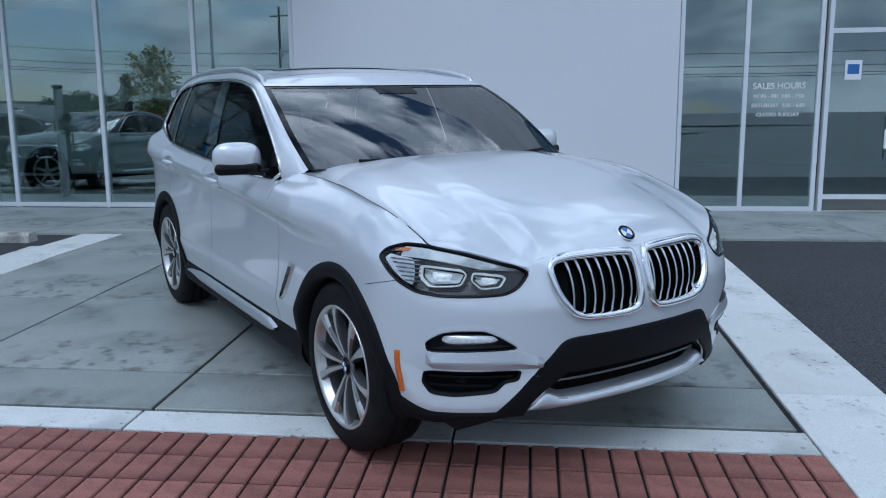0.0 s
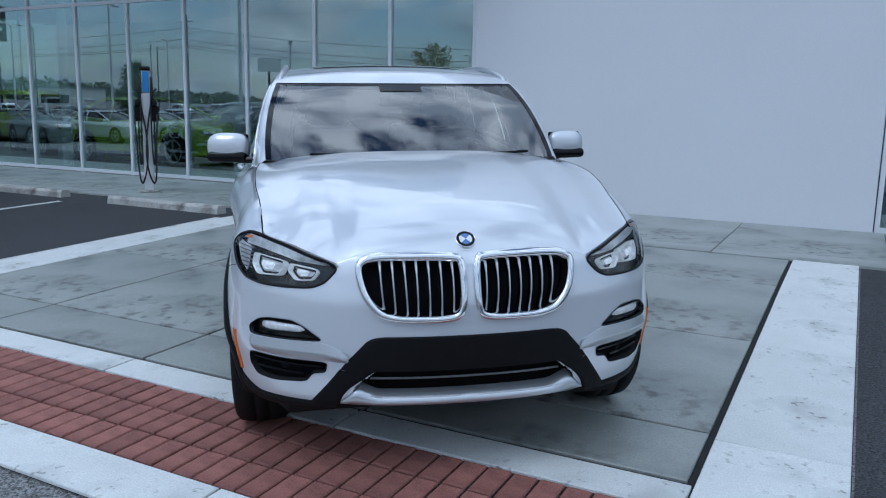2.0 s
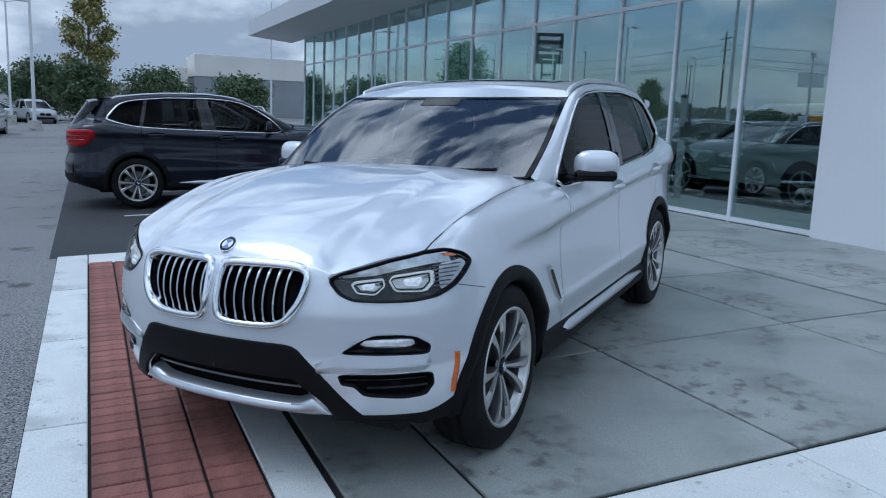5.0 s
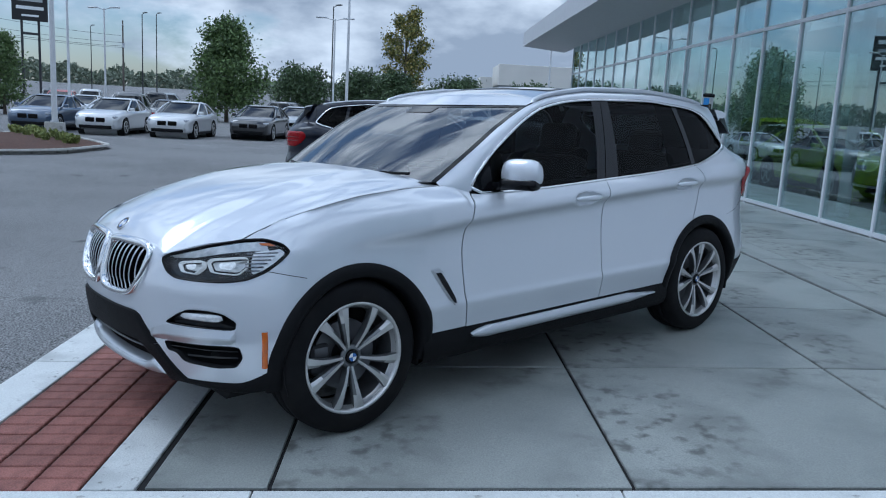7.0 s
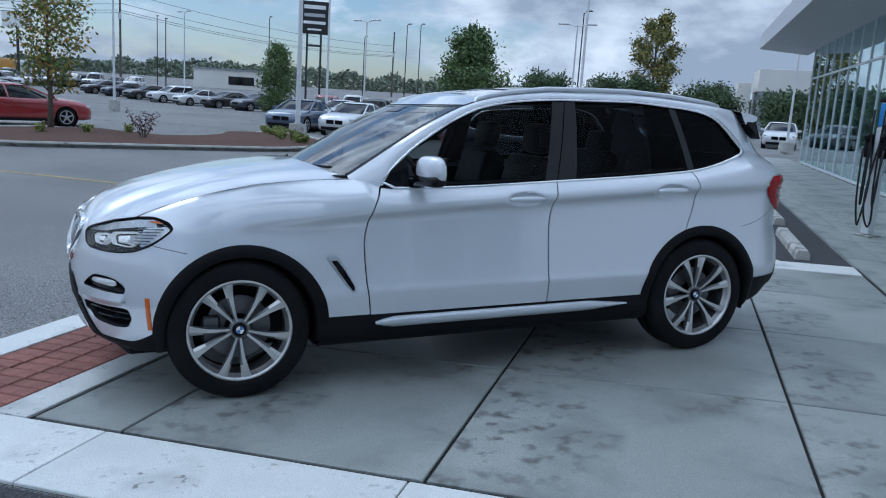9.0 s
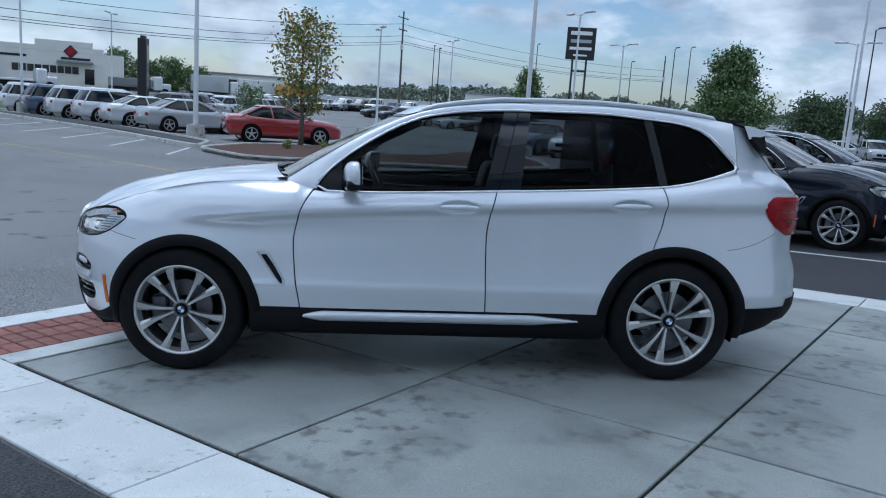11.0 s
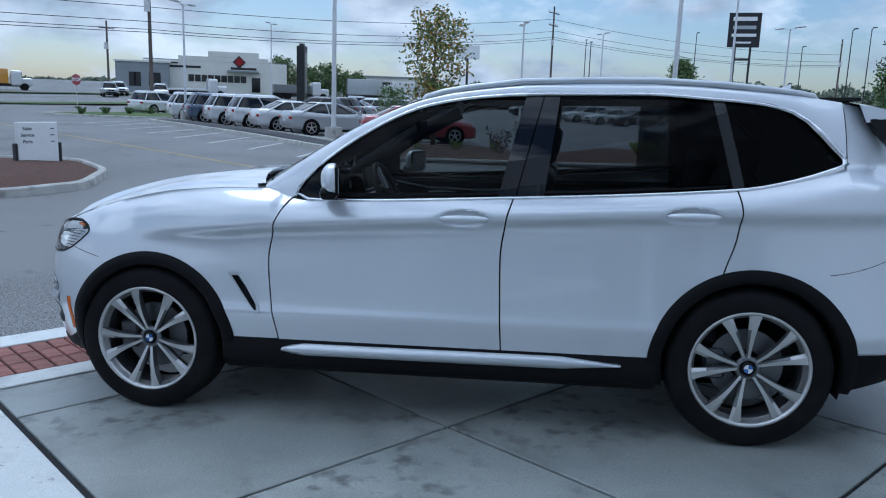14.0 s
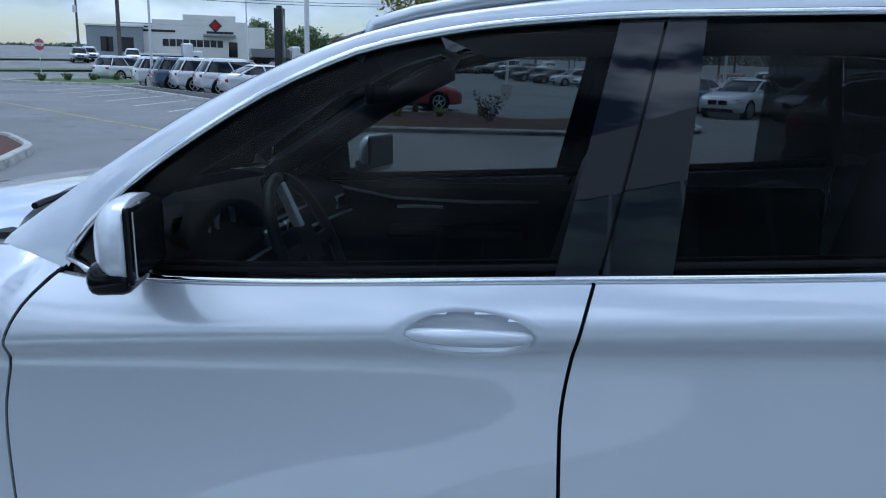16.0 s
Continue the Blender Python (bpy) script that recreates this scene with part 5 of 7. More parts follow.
    # cabin: floor, seats, dash, wheel
    part("cabin_floor", boxed(-2.0, -0.72, 0.40, 0.95, 0.72, 0.46), CABIN, car)
    for sgn in (1, -1):
        part("door_card", boxed(-1.30, sgn * 0.80 - 0.03, 0.45, 0.70, sgn * 0.80 + 0.03, 1.07, 0.02), CABIN, car)
        part("armrest", boxed(-0.2, sgn * 0.74 - 0.03, 0.86, 0.35, sgn * 0.74 + 0.03, 0.91, 0.015), CABIN, car)
        part("door_pull", tubed([(0.12, sgn * 0.715, 0.985), (0.22, sgn * 0.70, 0.99), (0.30, sgn * 0.715, 0.985)], 0.007, n=6), SATIN, car)
    bm = bmesh.new()
    prof = ((1.0, 1.085), (0.90, 1.108), (0.76, 1.118), (0.64, 1.108), (0.555, 1.075), (0.525, 1.02), (0.545, 0.965), (0.60, 0.94), (0.605, 0.80), (0.66, 0.70), (0.95, 0.68))
    quads(bm, [[(x - 0.05 * (y / 0.74) ** 2 * (1 - i / 10), y, z - 0.015 * (y / 0.74) ** 2) for i, (x, z) in enumerate(prof)] for y in np.linspace(-0.74, 0.74, 21)])
    bmesh.ops.recalc_face_normals(bm, faces=bm.faces)
    part("dashboard", bm, CABIN, car, "black dashboard with curved top", smooth=True)
    bm = bmesh.new()
    rows = [[(x, 0.38 + 0.205 * k * math.cos(a), 1.055 + h * math.sin(a)) for a in np.linspace(0, math.pi, 17)] for x, k, h in ((0.80, 0.9, 0.06), (0.66, 1.0, 0.095), (0.54, 1.0, 0.105), (0.50, 0.98, 0.10), (0.505, 0.94, 0.092), (0.58, 0.92, 0.085))]
    quads(bm, rows)
    bmesh.ops.recalc_face_normals(bm, faces=bm.faces)
    hood = part("binnacle", bm, CABIN, car, "hooded instrument binnacle", smooth=True)
    part("gauge_panel", boxed(0.575, 0.20, 1.02, 0.59, 0.56, 1.135, 0.01), GLOSS_BLACK, hood)
    for y in (0.30, 0.46):
        bm = bmesh.new()
        lathe(bm, [(0.058, 0.0), (0.060, 0.012), (0.054, 0.014), (0.050, 0.0)], 26, Matrix.Translation((0.572, y, 1.085)) @ Matrix.Rotation(radians(90), 4, "Z"))
        part("gauge_ring", bm, SATIN, hood, smooth=True)
    display = part("screen", boxed(-0.008, -0.155, -0.06, 0.008, 0.155, 0.06, 0.006, m=Matrix.Translation((0.515, -0.03, 1.125)) @ Matrix.Rotation(radians(12), 4, "Y")), GLOSS_BLACK, car, "dark centre display")
    part("screen_edge", boxed(-0.012, -0.160, -0.068, 0.006, 0.160, -0.061, 0.002, m=Matrix.Translation((0.515, -0.03, 1.125)) @ Matrix.Rotation(radians(12), 4, "Y")), SATIN, display)
    for y0, y1 in ((-0.17, -0.03), (-0.01, 0.13), (0.60, 0.71), (-0.71, -0.60)):
        vent = part("air_vent", boxed(0.505, y0, 0.985, 0.53, y1, 1.035, 0.008), SATIN, car, "silver framed air vent")
        part("vent_mouth", boxed(0.502, y0 + 0.006, 0.991, 0.51, y1 - 0.006, 1.029, 0.003), DEEP_BLACK, vent)
    part("dash_strip", tubed([(0.535 - 0.05 * (y / 0.74) ** 2, y, 0.968) for y in np.linspace(-0.72, 0.72, 15)], 0.006, n=6), SATIN, car, smooth=True)
    for y0, y1 in ((0.70, 0.60), (-0.70, -0.60)):
        part("pillar_trim", tubed([(0.80, y0, 1.09), (0.58, y0 * 0.985, 1.225), (0.34, y0 * 0.94, 1.375), (0.08, y1, 1.50)], [0.05, 0.045, 0.042, 0.04], n=10), CABIN, car, "black inner windscreen pillar trim", smooth=True)
        s = 1 if y0 > 0 else -1
        part("door_strip", tubed([(0.62, s * 0.755, 1.075), (0.50, s * 0.765, 1.045), (0.32, s * 0.768, 1.012), (0.0, s * 0.768, 1.0), (-0.25, s * 0.768, 1.005)], 0.007, n=6), SATIN, car, "satin strip along the door card", smooth=True)
        part("belt_seal", tubed([(x, s * (upper_y(x, BELT(x)) - 0.028), BELT(x) + 0.012) for x in np.linspace(0.60, -1.30, 24)], 0.016, n=6), BLACK_PLASTIC, car, smooth=True)
    part("console", boxed(-0.30, -0.13, 0.46, 0.60, 0.13, 0.78, 0.03, segments=2), CABIN, car)
    wheel_m = pose(0.31, 0.38, 1.045, 0, -66, 0)
    bm = bmesh.new()
    ring = [(0.185 * math.cos(a), 0.185 * math.sin(a), 0) for a in np.linspace(0, 2 * math.pi, 33)]
    tube(bm, ring, 0.016, n=8)
    sw = part("steering_wheel", bm, LEATHER, car, "black leather steering wheel", smooth=True, m=wheel_m)
    part("wheel_boss", boxed(-0.06, -0.075, -0.05, 0.06, 0.075, 0.01, 0.02, segments=2), CABIN, sw)
    for a in (0, 180, -90):
        part("spoke", boxed(0.05, -0.018, -0.012, 0.18, 0.018, 0.008, 0.004, m=Matrix.Rotation(radians(a + 90), 4, "Z")), SATIN if a == -90 else CABIN, sw)
    for y in (0.38, -0.38):
        for x0, back in ((0.0, True), (-0.95, True)):
            seat = part("seat", boxed(x0 - 0.35, y - 0.26, 0.50, x0 + 0.20, y + 0.26, 0.70, 0.06, segments=3), LEATHER, car, "black leather seat", smooth=True)
            part("backrest", boxed(-0.07, -0.25, 0.0, 0.09, 0.25, 0.62, 0.06, m=Matrix.Translation((x0 - 0.33, y, 0.62)) @ Matrix.Rotation(radians(-16), 4, "Y"), segments=3), LEATHER, seat, smooth=True)
            part("head_restraint", boxed(-0.05, -0.13, 0.0, 0.06, 0.13, 0.19, 0.045, m=Matrix.Translation((x0 - 0.50, y, 1.235 if x0 == 0 else 1.18)) @ Matrix.Rotation(radians(-10), 4, "Y"), segments=3), LEATHER, seat, smooth=True)
    part("headliner", boxed(-1.9, -0.60, 1.545, -0.05, 0.60, 1.56), CABIN, car)
    part("inner_mirror", boxed(0.20, -0.11, 1.39, 0.225, 0.11, 1.45, 0.012, segments=2), CABIN, car)
    for cx in (1.432, -1.432):
        for sgn in (1, -1):
            make_wheel(car, cx, sgn, spin + (0 if cx > 0 else 17))
    return car


CAR_F = Vector((0.624, -0.7815, -0.0313)).normalized()
CAR_N = Vector((0, -0.04, 1)).normalized()
CAR_L = CAR_N.cross(CAR_F)
CAR = Matrix((CAR_F, CAR_L, CAR_N)).transposed().to_4x4()
CAR.translation = Vector((-0.924, 4.799, ground_z(4.799) + 0.02)) - 0.03 * CAR_L - 0.012 * CAR_F
suv = make_suv(CAR, CAR_WHITE, "pearl white compact SUV with silver wheels on the concrete pad", spin=8)

# ---- dark neighbours in the marked bays ----
NAVY = material("dark_blue_paint", (0.006, 0.009, 0.020), 0.4, 0.0, vary=0.0, coat=0.8, coat_ior=1.45, spec=0.15)
BLACK_PAINT = material("black_paint", (0.006, 0.006, 0.007), 0.2, 0.2, vary=0.0, coat=1.0)
navy_suv = make_suv(pose(-9.42, 4.66, ground_z(4.66), 0, -1.6, 90), NAVY, "dark blue compact SUV parked in a marked bay", spin=-10, group="dark SUVs in the bays", fine=False)
dark_suv = copy_thing(navy_suv, pose(-12.55, 4.75, ground_z(4.75), 0, -1.6, 90))
tagged(dark_suv, "dark blue SUV parked beyond its twin")

# ---- bays: wheel stops and painted lines ----
KERB = material("weathered_kerb", (0.46, 0.45, 0.42), 0.85, vary=0.15, scale=3, grain=0.2, grain_scale=60, bump=0.05, dirt=(0.13, 0.12, 0.11), dirt_scale=4, dirt_low=0.55, dirt_high=0.75)


def wheel_stop(x0, x1, y):
    bm = bmesh.new()
    prof = ((-0.08, 0), (-0.072, 0.07), (-0.05, 0.105), (0.05, 0.105), (0.072, 0.07), (0.08, 0))
    quads(bm, [[(x, b, c) for b, c in prof] for x in (x0 - (x0 + x1) / 2, x1 - (x0 + x1) / 2)])
    for x in (x0 - (x0 + x1) / 2, x1 - (x0 + x1) / 2):
        bm.faces.new([bm.verts.new((x, b, c)) for b, c in prof])
    bmesh.ops.recalc_face_normals(bm, faces=bm.faces)
    return bm


for x0, x1, y in ((-10.15, -8.2, 7.74), (-7.15, -5.2, 7.66), (-13.2, -11.3, 7.74)):
    o = part("wheel_stop", wheel_stop(x0, x1, y), KERB, m=pose((x0 + x1) / 2, y, ground_z(y) + 0.001))
    tagged(o, "weathered concrete wheel stop at the head of a bay", "wheel stop", "wheel stops")


def paint_strip(pts, w, mat=LINE, lift=0.005):
    """A painted line along points on the ground."""
    bm = bmesh.new()
    rows = []
    for i, p in enumerate(pts):
        q, r = Vector(pts[max(0, i - 1)]), Vector(pts[min(len(pts) - 1, i + 1)])
        d = (r - q).normalized()
        n = Vector((-d.y, d.x)) * w / 2
        rows.append([(p[0] + n.x, p[1] + n.y, far_z(*p) + lift), (p[0] - n.x, p[1] - n.y, far_z(*p) + lift)])
    quads(bm, rows)
    bmesh.ops.recalc_face_normals(bm, faces=bm.faces)
    return bm


def painted(pts, w, label, mat=LINE, cat="road marking"):
    return tagged(part("painted_line", paint_strip(pts, w, mat), mat), label, cat, kind="structure")


for x in (-7.86, -10.85, -13.9, -5.0):
    painted([(x, y) for y in (3.0, 4.5, 6.0, 7.4)], 0.10, "worn white bay line")
tagged(part("bay_surface", sheet((-28, -4.93), (2.2, 4.5, 6.5, 7.4, 8.13), 0.003), DARK_ASPHALT), "dark asphalt of the parking bays", "asphalt", kind="structure")
tagged(part("drive_surface", sheet((1.77, 14), (-1.0, 0.0, 3.5, 7.4, 8.13), 0.003), DARK_ASPHALT), "dark asphalt beside the pad", "asphalt", kind="structure")

# ---- charging post ----
POST_WHITE = material("charger_casing", (0.72, 0.73, 0.74), 0.4, vary=0.04)
CHARGER_BLUE = material("charger_blue", (0.05, 0.25, 0.62), 0.35, vary=0.05)
CABLE = material("black_cable", (0.012, 0.012, 0.013), 0.55, vary=0.1)


def charger():
    ch = thing("charging_station", "white charging post with blue top and looped black cables", "charging station", m=pose(-7.68, 8.78, ground_z(8.78) + 0.024, 0, 0, 40))
    part("base_plate", boxed(-0.13, -0.12, 0.0, 0.13, 0.12, 0.02, 0.005), KERB, ch)
    part("column", boxed(-0.065, -0.06, 0.02, 0.065, 0.06, 1.45, 0.02, segments=2), POST_WHITE, ch)
    part("head", boxed(-0.055, -0.055, 1.45, 0.055, 0.055, 1.78, 0.02, segments=2), POST_WHITE, ch)
    part("front_panel", boxed(-0.046, -0.063, 1.46, 0.046, -0.053, 1.76, 0.004), CHARGER_BLUE, ch, "bright blue front panel")
    part("cap", boxed(-0.07, -0.075, 1.77, 0.07, 0.075, 1.83, 0.025, segments=2), GLOSS_BLACK, ch)
    for sx in (-1, 1):
        part("holster", boxed(sx * 0.115 - 0.05, -0.11, 1.04, sx * 0.115 + 0.05, 0.05, 1.27, 0.02, segments=2), BLACK_PLASTIC, ch)
        part("plug", boxed(sx * 0.115 - 0.04, -0.15, 1.25, sx * 0.115 + 0.04, -0.02, 1.36, 0.03, segments=2), GLOSS_BLACK, ch)
        pts = []
        for k in range(41):
            u = k / 40
            a = u * 2 * math.pi
            pts.append((sx * (0.16 - 0.10 * math.sin(a * 0.5) + 0.13 * math.sin(a) * u), -0.13 - 0.02 * math.sin(a * 2), 1.15 - 1.02 * math.sin(math.pi * min(1, u * 1.06)) ** 0.8 + 0.65 * max(0, u - 0.45)))
        part("cable", tubed(pts, 0.013, n=6), CABLE, ch, smooth=True)
        pts = [(sx * (0.09 + 0.02 * math.sin(u * 6)), -0.09 - 0.03 * u, 1.76 - 1.35 * math.sin(u * math.pi) ** 1.0 + 0.0) for u in np.linspace(0.02, 0.98, 25)]
        part("cable", tubed(pts, 0.012, n=6), CABLE, ch, smooth=True)
    return ch


charger()

# ---- lettering on the door glass ----
LETTER = material("white_vinyl", (0.86, 0.86, 0.86), 0.6, vary=0.02)
VINYL_BLUE = material("blue_vinyl", (0.05, 0.16, 0.45), 0.5, vary=0.05)


def lettering(text, size, m, mat, parent=None, name="lettering"):
    cu = bpy.data.curves.new(name, "FONT")
    cu.body, cu.size, cu.align_x, cu.extrude, cu.offset = text, size, "CENTER", 0.0008, size * 0.02
    ob = new(name, cu)
    dg = bpy.context.evaluated_depsgraph_get()
    me = bpy.data.meshes.new_from_object(ob.evaluated_get(dg))
    bpy.data.objects.remove(ob)
    me.materials.append(mat)
    o = new(name, me)
    o.matrix_basis = m
    if parent is not None:
        o.parent = parent
    return o


hours = thing("window_sign", "white vinyl opening hours on the entrance glass", "sign")
for k, (line, size) in enumerate((("SALES HOURS", 0.105), ("MON - FRI  9:00 - 7:00", 0.066), ("SATURDAY  9:00 - 6:00", 0.066), ("CLOSED SUNDAY", 0.066))):
    lettering(line, size, pose(3.14, FY + 0.024, 1.90 - 0.115 * k, 90, 0, 0), LETTER, hours)
for x, z in ((4.02, 2.12), (4.55, 1.26)):
    st = thing("sticker", "small white and blue sticker on the door glass", "sticker", "door stickers", m=pose(x, FY + 0.026, z, 90))
    part("sheet", boxed(-0.10, -0.12, -0.001, 0.10, 0.12, 0.001), LETTER, st)
    part("emblem", boxed(-0.07, -0.05, 0.001, 0.07, 0.07, 0.003, 0.001), VINYL_BLUE, st)
# door pulls
for x in (4.5, 4.62):
    part("door_pull", tubed([(x, FY - 0.02, 0.95), (x, FY - 0.08, 1.0), (x, FY - 0.08, 1.55), (x, FY - 0.02, 1.6)], 0.014, n=8), SATIN, building)

# ---- parked cars of the lot, simpler than the near ones ----
CAR_PAINTS = {n: material(n + "_car_paint", c, 0.28, 0.15, vary=0.0, coat=1.0) for n, c in (
    ("white", (0.68, 0.69, 0.70)), ("silver", (0.40, 0.42, 0.44)), ("black", (0.008, 0.008, 0.01)), ("red", (0.30, 0.012, 0.016)), ("blue", (0.05, 0.085, 0.15)), ("grey", (0.11, 0.115, 0.12)), ("green", (0.55, 0.74, 0.02)), ("yellow", (0.60, 0.27, 0.01)), ("navy", (0.012, 0.017, 0.035)))}
DARK_GLASS = material("dark_car_glass", (0.006, 0.007, 0.008), 0.06, vary=0.0)
HEAD_GLASS = material("headlamp_glass", (0.5, 0.52, 0.55), 0.12, 0.3, vary=0.1, scale=40)

SHAPES = {
    # body: (x, half width, sill, shoulder, crown); cabin: (x_bottom_rear, x_top_rear, x_top_front, x_bottom_front, roof z)
    "sedan": (((-2.36, 0.76, 0.42, 0.86, 0.96), (-2.24, 0.86, 0.30, 0.99, 1.09), (-1.6, 0.91, 0.24, 1.00, 1.11), (-0.5, 0.92, 0.21, 0.98, 1.02), (0.7, 0.92, 0.21, 0.96, 1.03), (1.3, 0.91, 0.22, 0.92, 1.02), (1.9, 0.89, 0.23, 0.86, 0.95), (2.2, 0.83, 0.25, 0.77, 0.87), (2.35, 0.70, 0.30, 0.66, 0.74)), (-2.0, -0.95, -0.15, 1.12, 1.46), 1.40, 0.345),
    "suv": (((-2.32, 0.74, 0.45, 0.98, 1.05), (-2.2, 0.88, 0.34, 1.05, 1.10), (-1.5, 0.93, 0.28, 1.06, 1.10), (-0.5, 0.94, 0.27, 1.05, 1.09), (0.7, 0.94, 0.27, 1.03, 1.09), (1.3, 0.93, 0.28, 1.01, 1.12), (1.9, 0.91, 0.30, 0.96, 1.07), (2.2, 0.85, 0.33, 0.87, 0.98), (2.34, 0.73, 0.38, 0.72, 0.84)), (-2.27, -1.80, -0.15, 1.08, 1.70), 1.42, 0.375),
    "pickup": (((-2.9, 0.90, 0.60, 1.05, 1.08), (-2.8, 0.95, 0.48, 1.10, 1.12), (-0.9, 0.96, 0.40, 1.10, 1.12), (0.2, 0.96, 0.38, 1.10, 1.14), (1.2, 0.96, 0.38, 1.08, 1.16), (1.9, 0.96, 0.40, 1.04, 1.14), (2.5, 0.94, 0.44, 1.00, 1.10), (2.75, 0.88, 0.48, 0.92, 1.0), (2.85, 0.80, 0.52, 0.85, 0.9)), (-0.95, -0.75, 0.35, 1.05, 1.88), 1.85, 0.39),
}


def lot_car(kind, paint, label, m, group="cars of the lot"):
    body, (rb, rt, ft, fb, zr), axle, wr = SHAPES[kind]
    car = thing("car", label, "pickup truck" if kind == "pickup" else "car", group, m=m)
    paint = CAR_PAINTS[paint]
    bm = bmesh.new()
    rows = []
    lines = [curve([(row[0], row[k]) for row in body]) for k in (1, 2, 3, 4)]
    x0, x1 = body[0][0], body[-1][0]
    for i in range(57):
        x = (x0 + x1) / 2 - (x1 - x0) / 2 * math.cos(math.pi * i / 56) ** 1 if i not in (0, 56) else (x0, x1)[i > 0]
        w, z0, z1, zc = (f(x) for f in lines)
        h = z1 - z0
        half = [(w * 0.78, z0), (w * 0.93, z0 + 0.03), (w * 0.975, z0 + 0.12), (w * 0.985, z0 + 0.30 * h), (w * 0.975, z0 + 0.52 * h), (w * 0.99, z0 + 0.72 * h), (w, z0 + 0.78 * h), (w * 0.985, z0 + 0.88 * h), (w * 0.95, z1 - 0.012), (w * 0.90, z1 + (zc - z1) * 0.35), (w * 0.78, z1 + (zc - z1) * 0.75), (w * 0.45, zc)]
        rows.append([(x, y, z) for y, z in half] + [(x, -y, z) for y, z in half[::-1]])
    vs = quads(bm, rows, closed=True)
    bm.faces.new(vs[0])
    bm.faces.new(vs[-1][::-1])
    gone = [f for f in bm.faces if any(math.hypot(f.calc_center_median().x - s * axle, f.calc_center_median().z - wr) < wr + 0.055 and abs(f.calc_center_median().y) > 0.6 for s in (1, -1))]
    bmesh.ops.delete(bm, geom=gone, context="FACES")
    for v in {v for e in bm.edges if e.is_boundary for v in e.verts}:
        s = axle if v.co.x > 0 else -axle
        r = math.hypot(v.co.x - s, v.co.z - wr)
        if 0.05 < r < wr + 0.25:  # round off the wheel opening
            v.co.x, v.co.z = s + (v.co.x - s) * (wr + 0.06) / r, wr + (v.co.z - wr) * (wr + 0.06) / r
    bmesh.ops.recalc_face_normals(bm, faces=bm.faces)
    part("body", bm, paint, car, smooth=True)
    zb, wb = body[3][3] - 0.01, body[3][1]
    for name, mat, k0, k1, grow in (("window_band", DARK_GLASS, 0.0, 0.90, 0.0), ("roof", paint, 0.84 if kind == "sedan" else 0.74, 1.0, 0.008)):
        bm = bmesh.new()
        rows = []
        n = 7
        for i in range(n):
            u = k0 + (k1 - k0) * i / (n - 1)
            s = math.sin(u * math.pi / 2) if name == "roof" else u
            z = zb + (zr - zb) * (1 - (1 - u) ** 1.25) + grow
            xr, xf = rb + (rt - rb) * u - grow, fb + (ft - fb) * u + grow
            w = wb * 0.93 - 0.21 * u - 0.03 * u ** 4 + grow
            ring = []
            for q in range(32):
                a = 2 * math.pi * q / 32
                ca, sa = math.cos(a), math.sin(a)
                ring.append(((xf + xr) / 2 + (xf - xr) / 2 * abs(ca) ** 0.42 * (1 if ca > 0 else -1), w * abs(sa) ** 0.40 * (1 if sa > 0 else -1), z + 0.035 * (u * (1 - abs(sa) ** 4) if u > 0.8 else 0)))
            rows.append(ring)
        vs = quads(bm, rows, closed=True)
        bm.faces.new(vs[-1])
        bmesh.ops.recalc_face_normals(bm, faces=bm.faces)
        part(name, bm, mat, car, smooth=True)
    for sy in (1, -1):
        for xp, lean in ((fb - 0.02, ft), ((fb + rb) / 2 - 0.1, (ft + rt) / 2 - 0.1), (rb + 0.12, rt + 0.1)):
            part("pillar", tubed([(xp + (lean - xp) * u, sy * (wb * 0.93 - 0.21 * u + 0.002 - 0.03 * u ** 4), zb + (zr - zb) * (1 - (1 - u) ** 1.25)) for u in (0, 0.3, 0.6, 0.9)], 0.036, n=6), paint, car)
        part("headlamp", boxed(-0.17, -0.16, -0.045, 0.09, 0.16, 0.045, 0.035, segments=2, m=Matrix.Translation((body[-2][0] - 0.01, sy * body[-2][1] * 0.76, body[-2][3] - 0.035)) @ Matrix.Rotation(radians(-24 * sy), 4, "Z")), HEAD_GLASS, car)
        part("tail_lamp", boxed(body[0][0] - 0.01, sy * body[0][1] * 0.86 - 0.15, body[0][3] - 0.16, body[0][0] + 0.22, sy * body[0][1] * 0.86 + 0.15, body[0][3] + 0.0, 0.04, segments=2), RED_LENS, car)
        part("mirror", boxed(fb - 0.28, sy * (wb + 0.06) - 0.09, zb + 0.02, fb - 0.16, sy * (wb + 0.06) + 0.09, zb + 0.15, 0.03, segments=2), paint, car)
        part("sill", boxed(-axle + 0.4, sy * wb * 0.95 - 0.03, body[3][2] - 0.03, axle - 0.4, sy * wb * 0.95 + 0.03, body[3][2] + 0.07, 0.015), BLACK_PLASTIC, car)
        for sx in (axle, -axle):
            bm = bmesh.new()
            lathe(bm, [(0.0, -0.02), (wr + 0.075, -0.02), (wr + 0.075, 0.22)], 24, pose(sx, sy * (wb - 0.25), wr, 0, 0, 0 if sy > 0 else 180))
            part("arch", bm, CABIN, car)
            w = part("wheel", rodded((sx, sy * (wb - 0.22), wr), (sx, sy * (wb - 0.03), wr), wr, n=28), RUBBER, car)
            bm = bmesh.new()
            turn = pose(sx, sy * (wb - 0.04), wr, 0, 0, 0 if sy > 0 else 180)
            lathe(bm, [(wr * 0.63, 0.008), (wr * 0.66, 0.022), (wr * 0.72, 0.022), (wr * 0.74, 0.008)], 24, turn)
            lathe(bm, [(0.0, 0.024), (wr * 0.15, 0.024), (wr * 0.17, 0.008)], 12, turn)
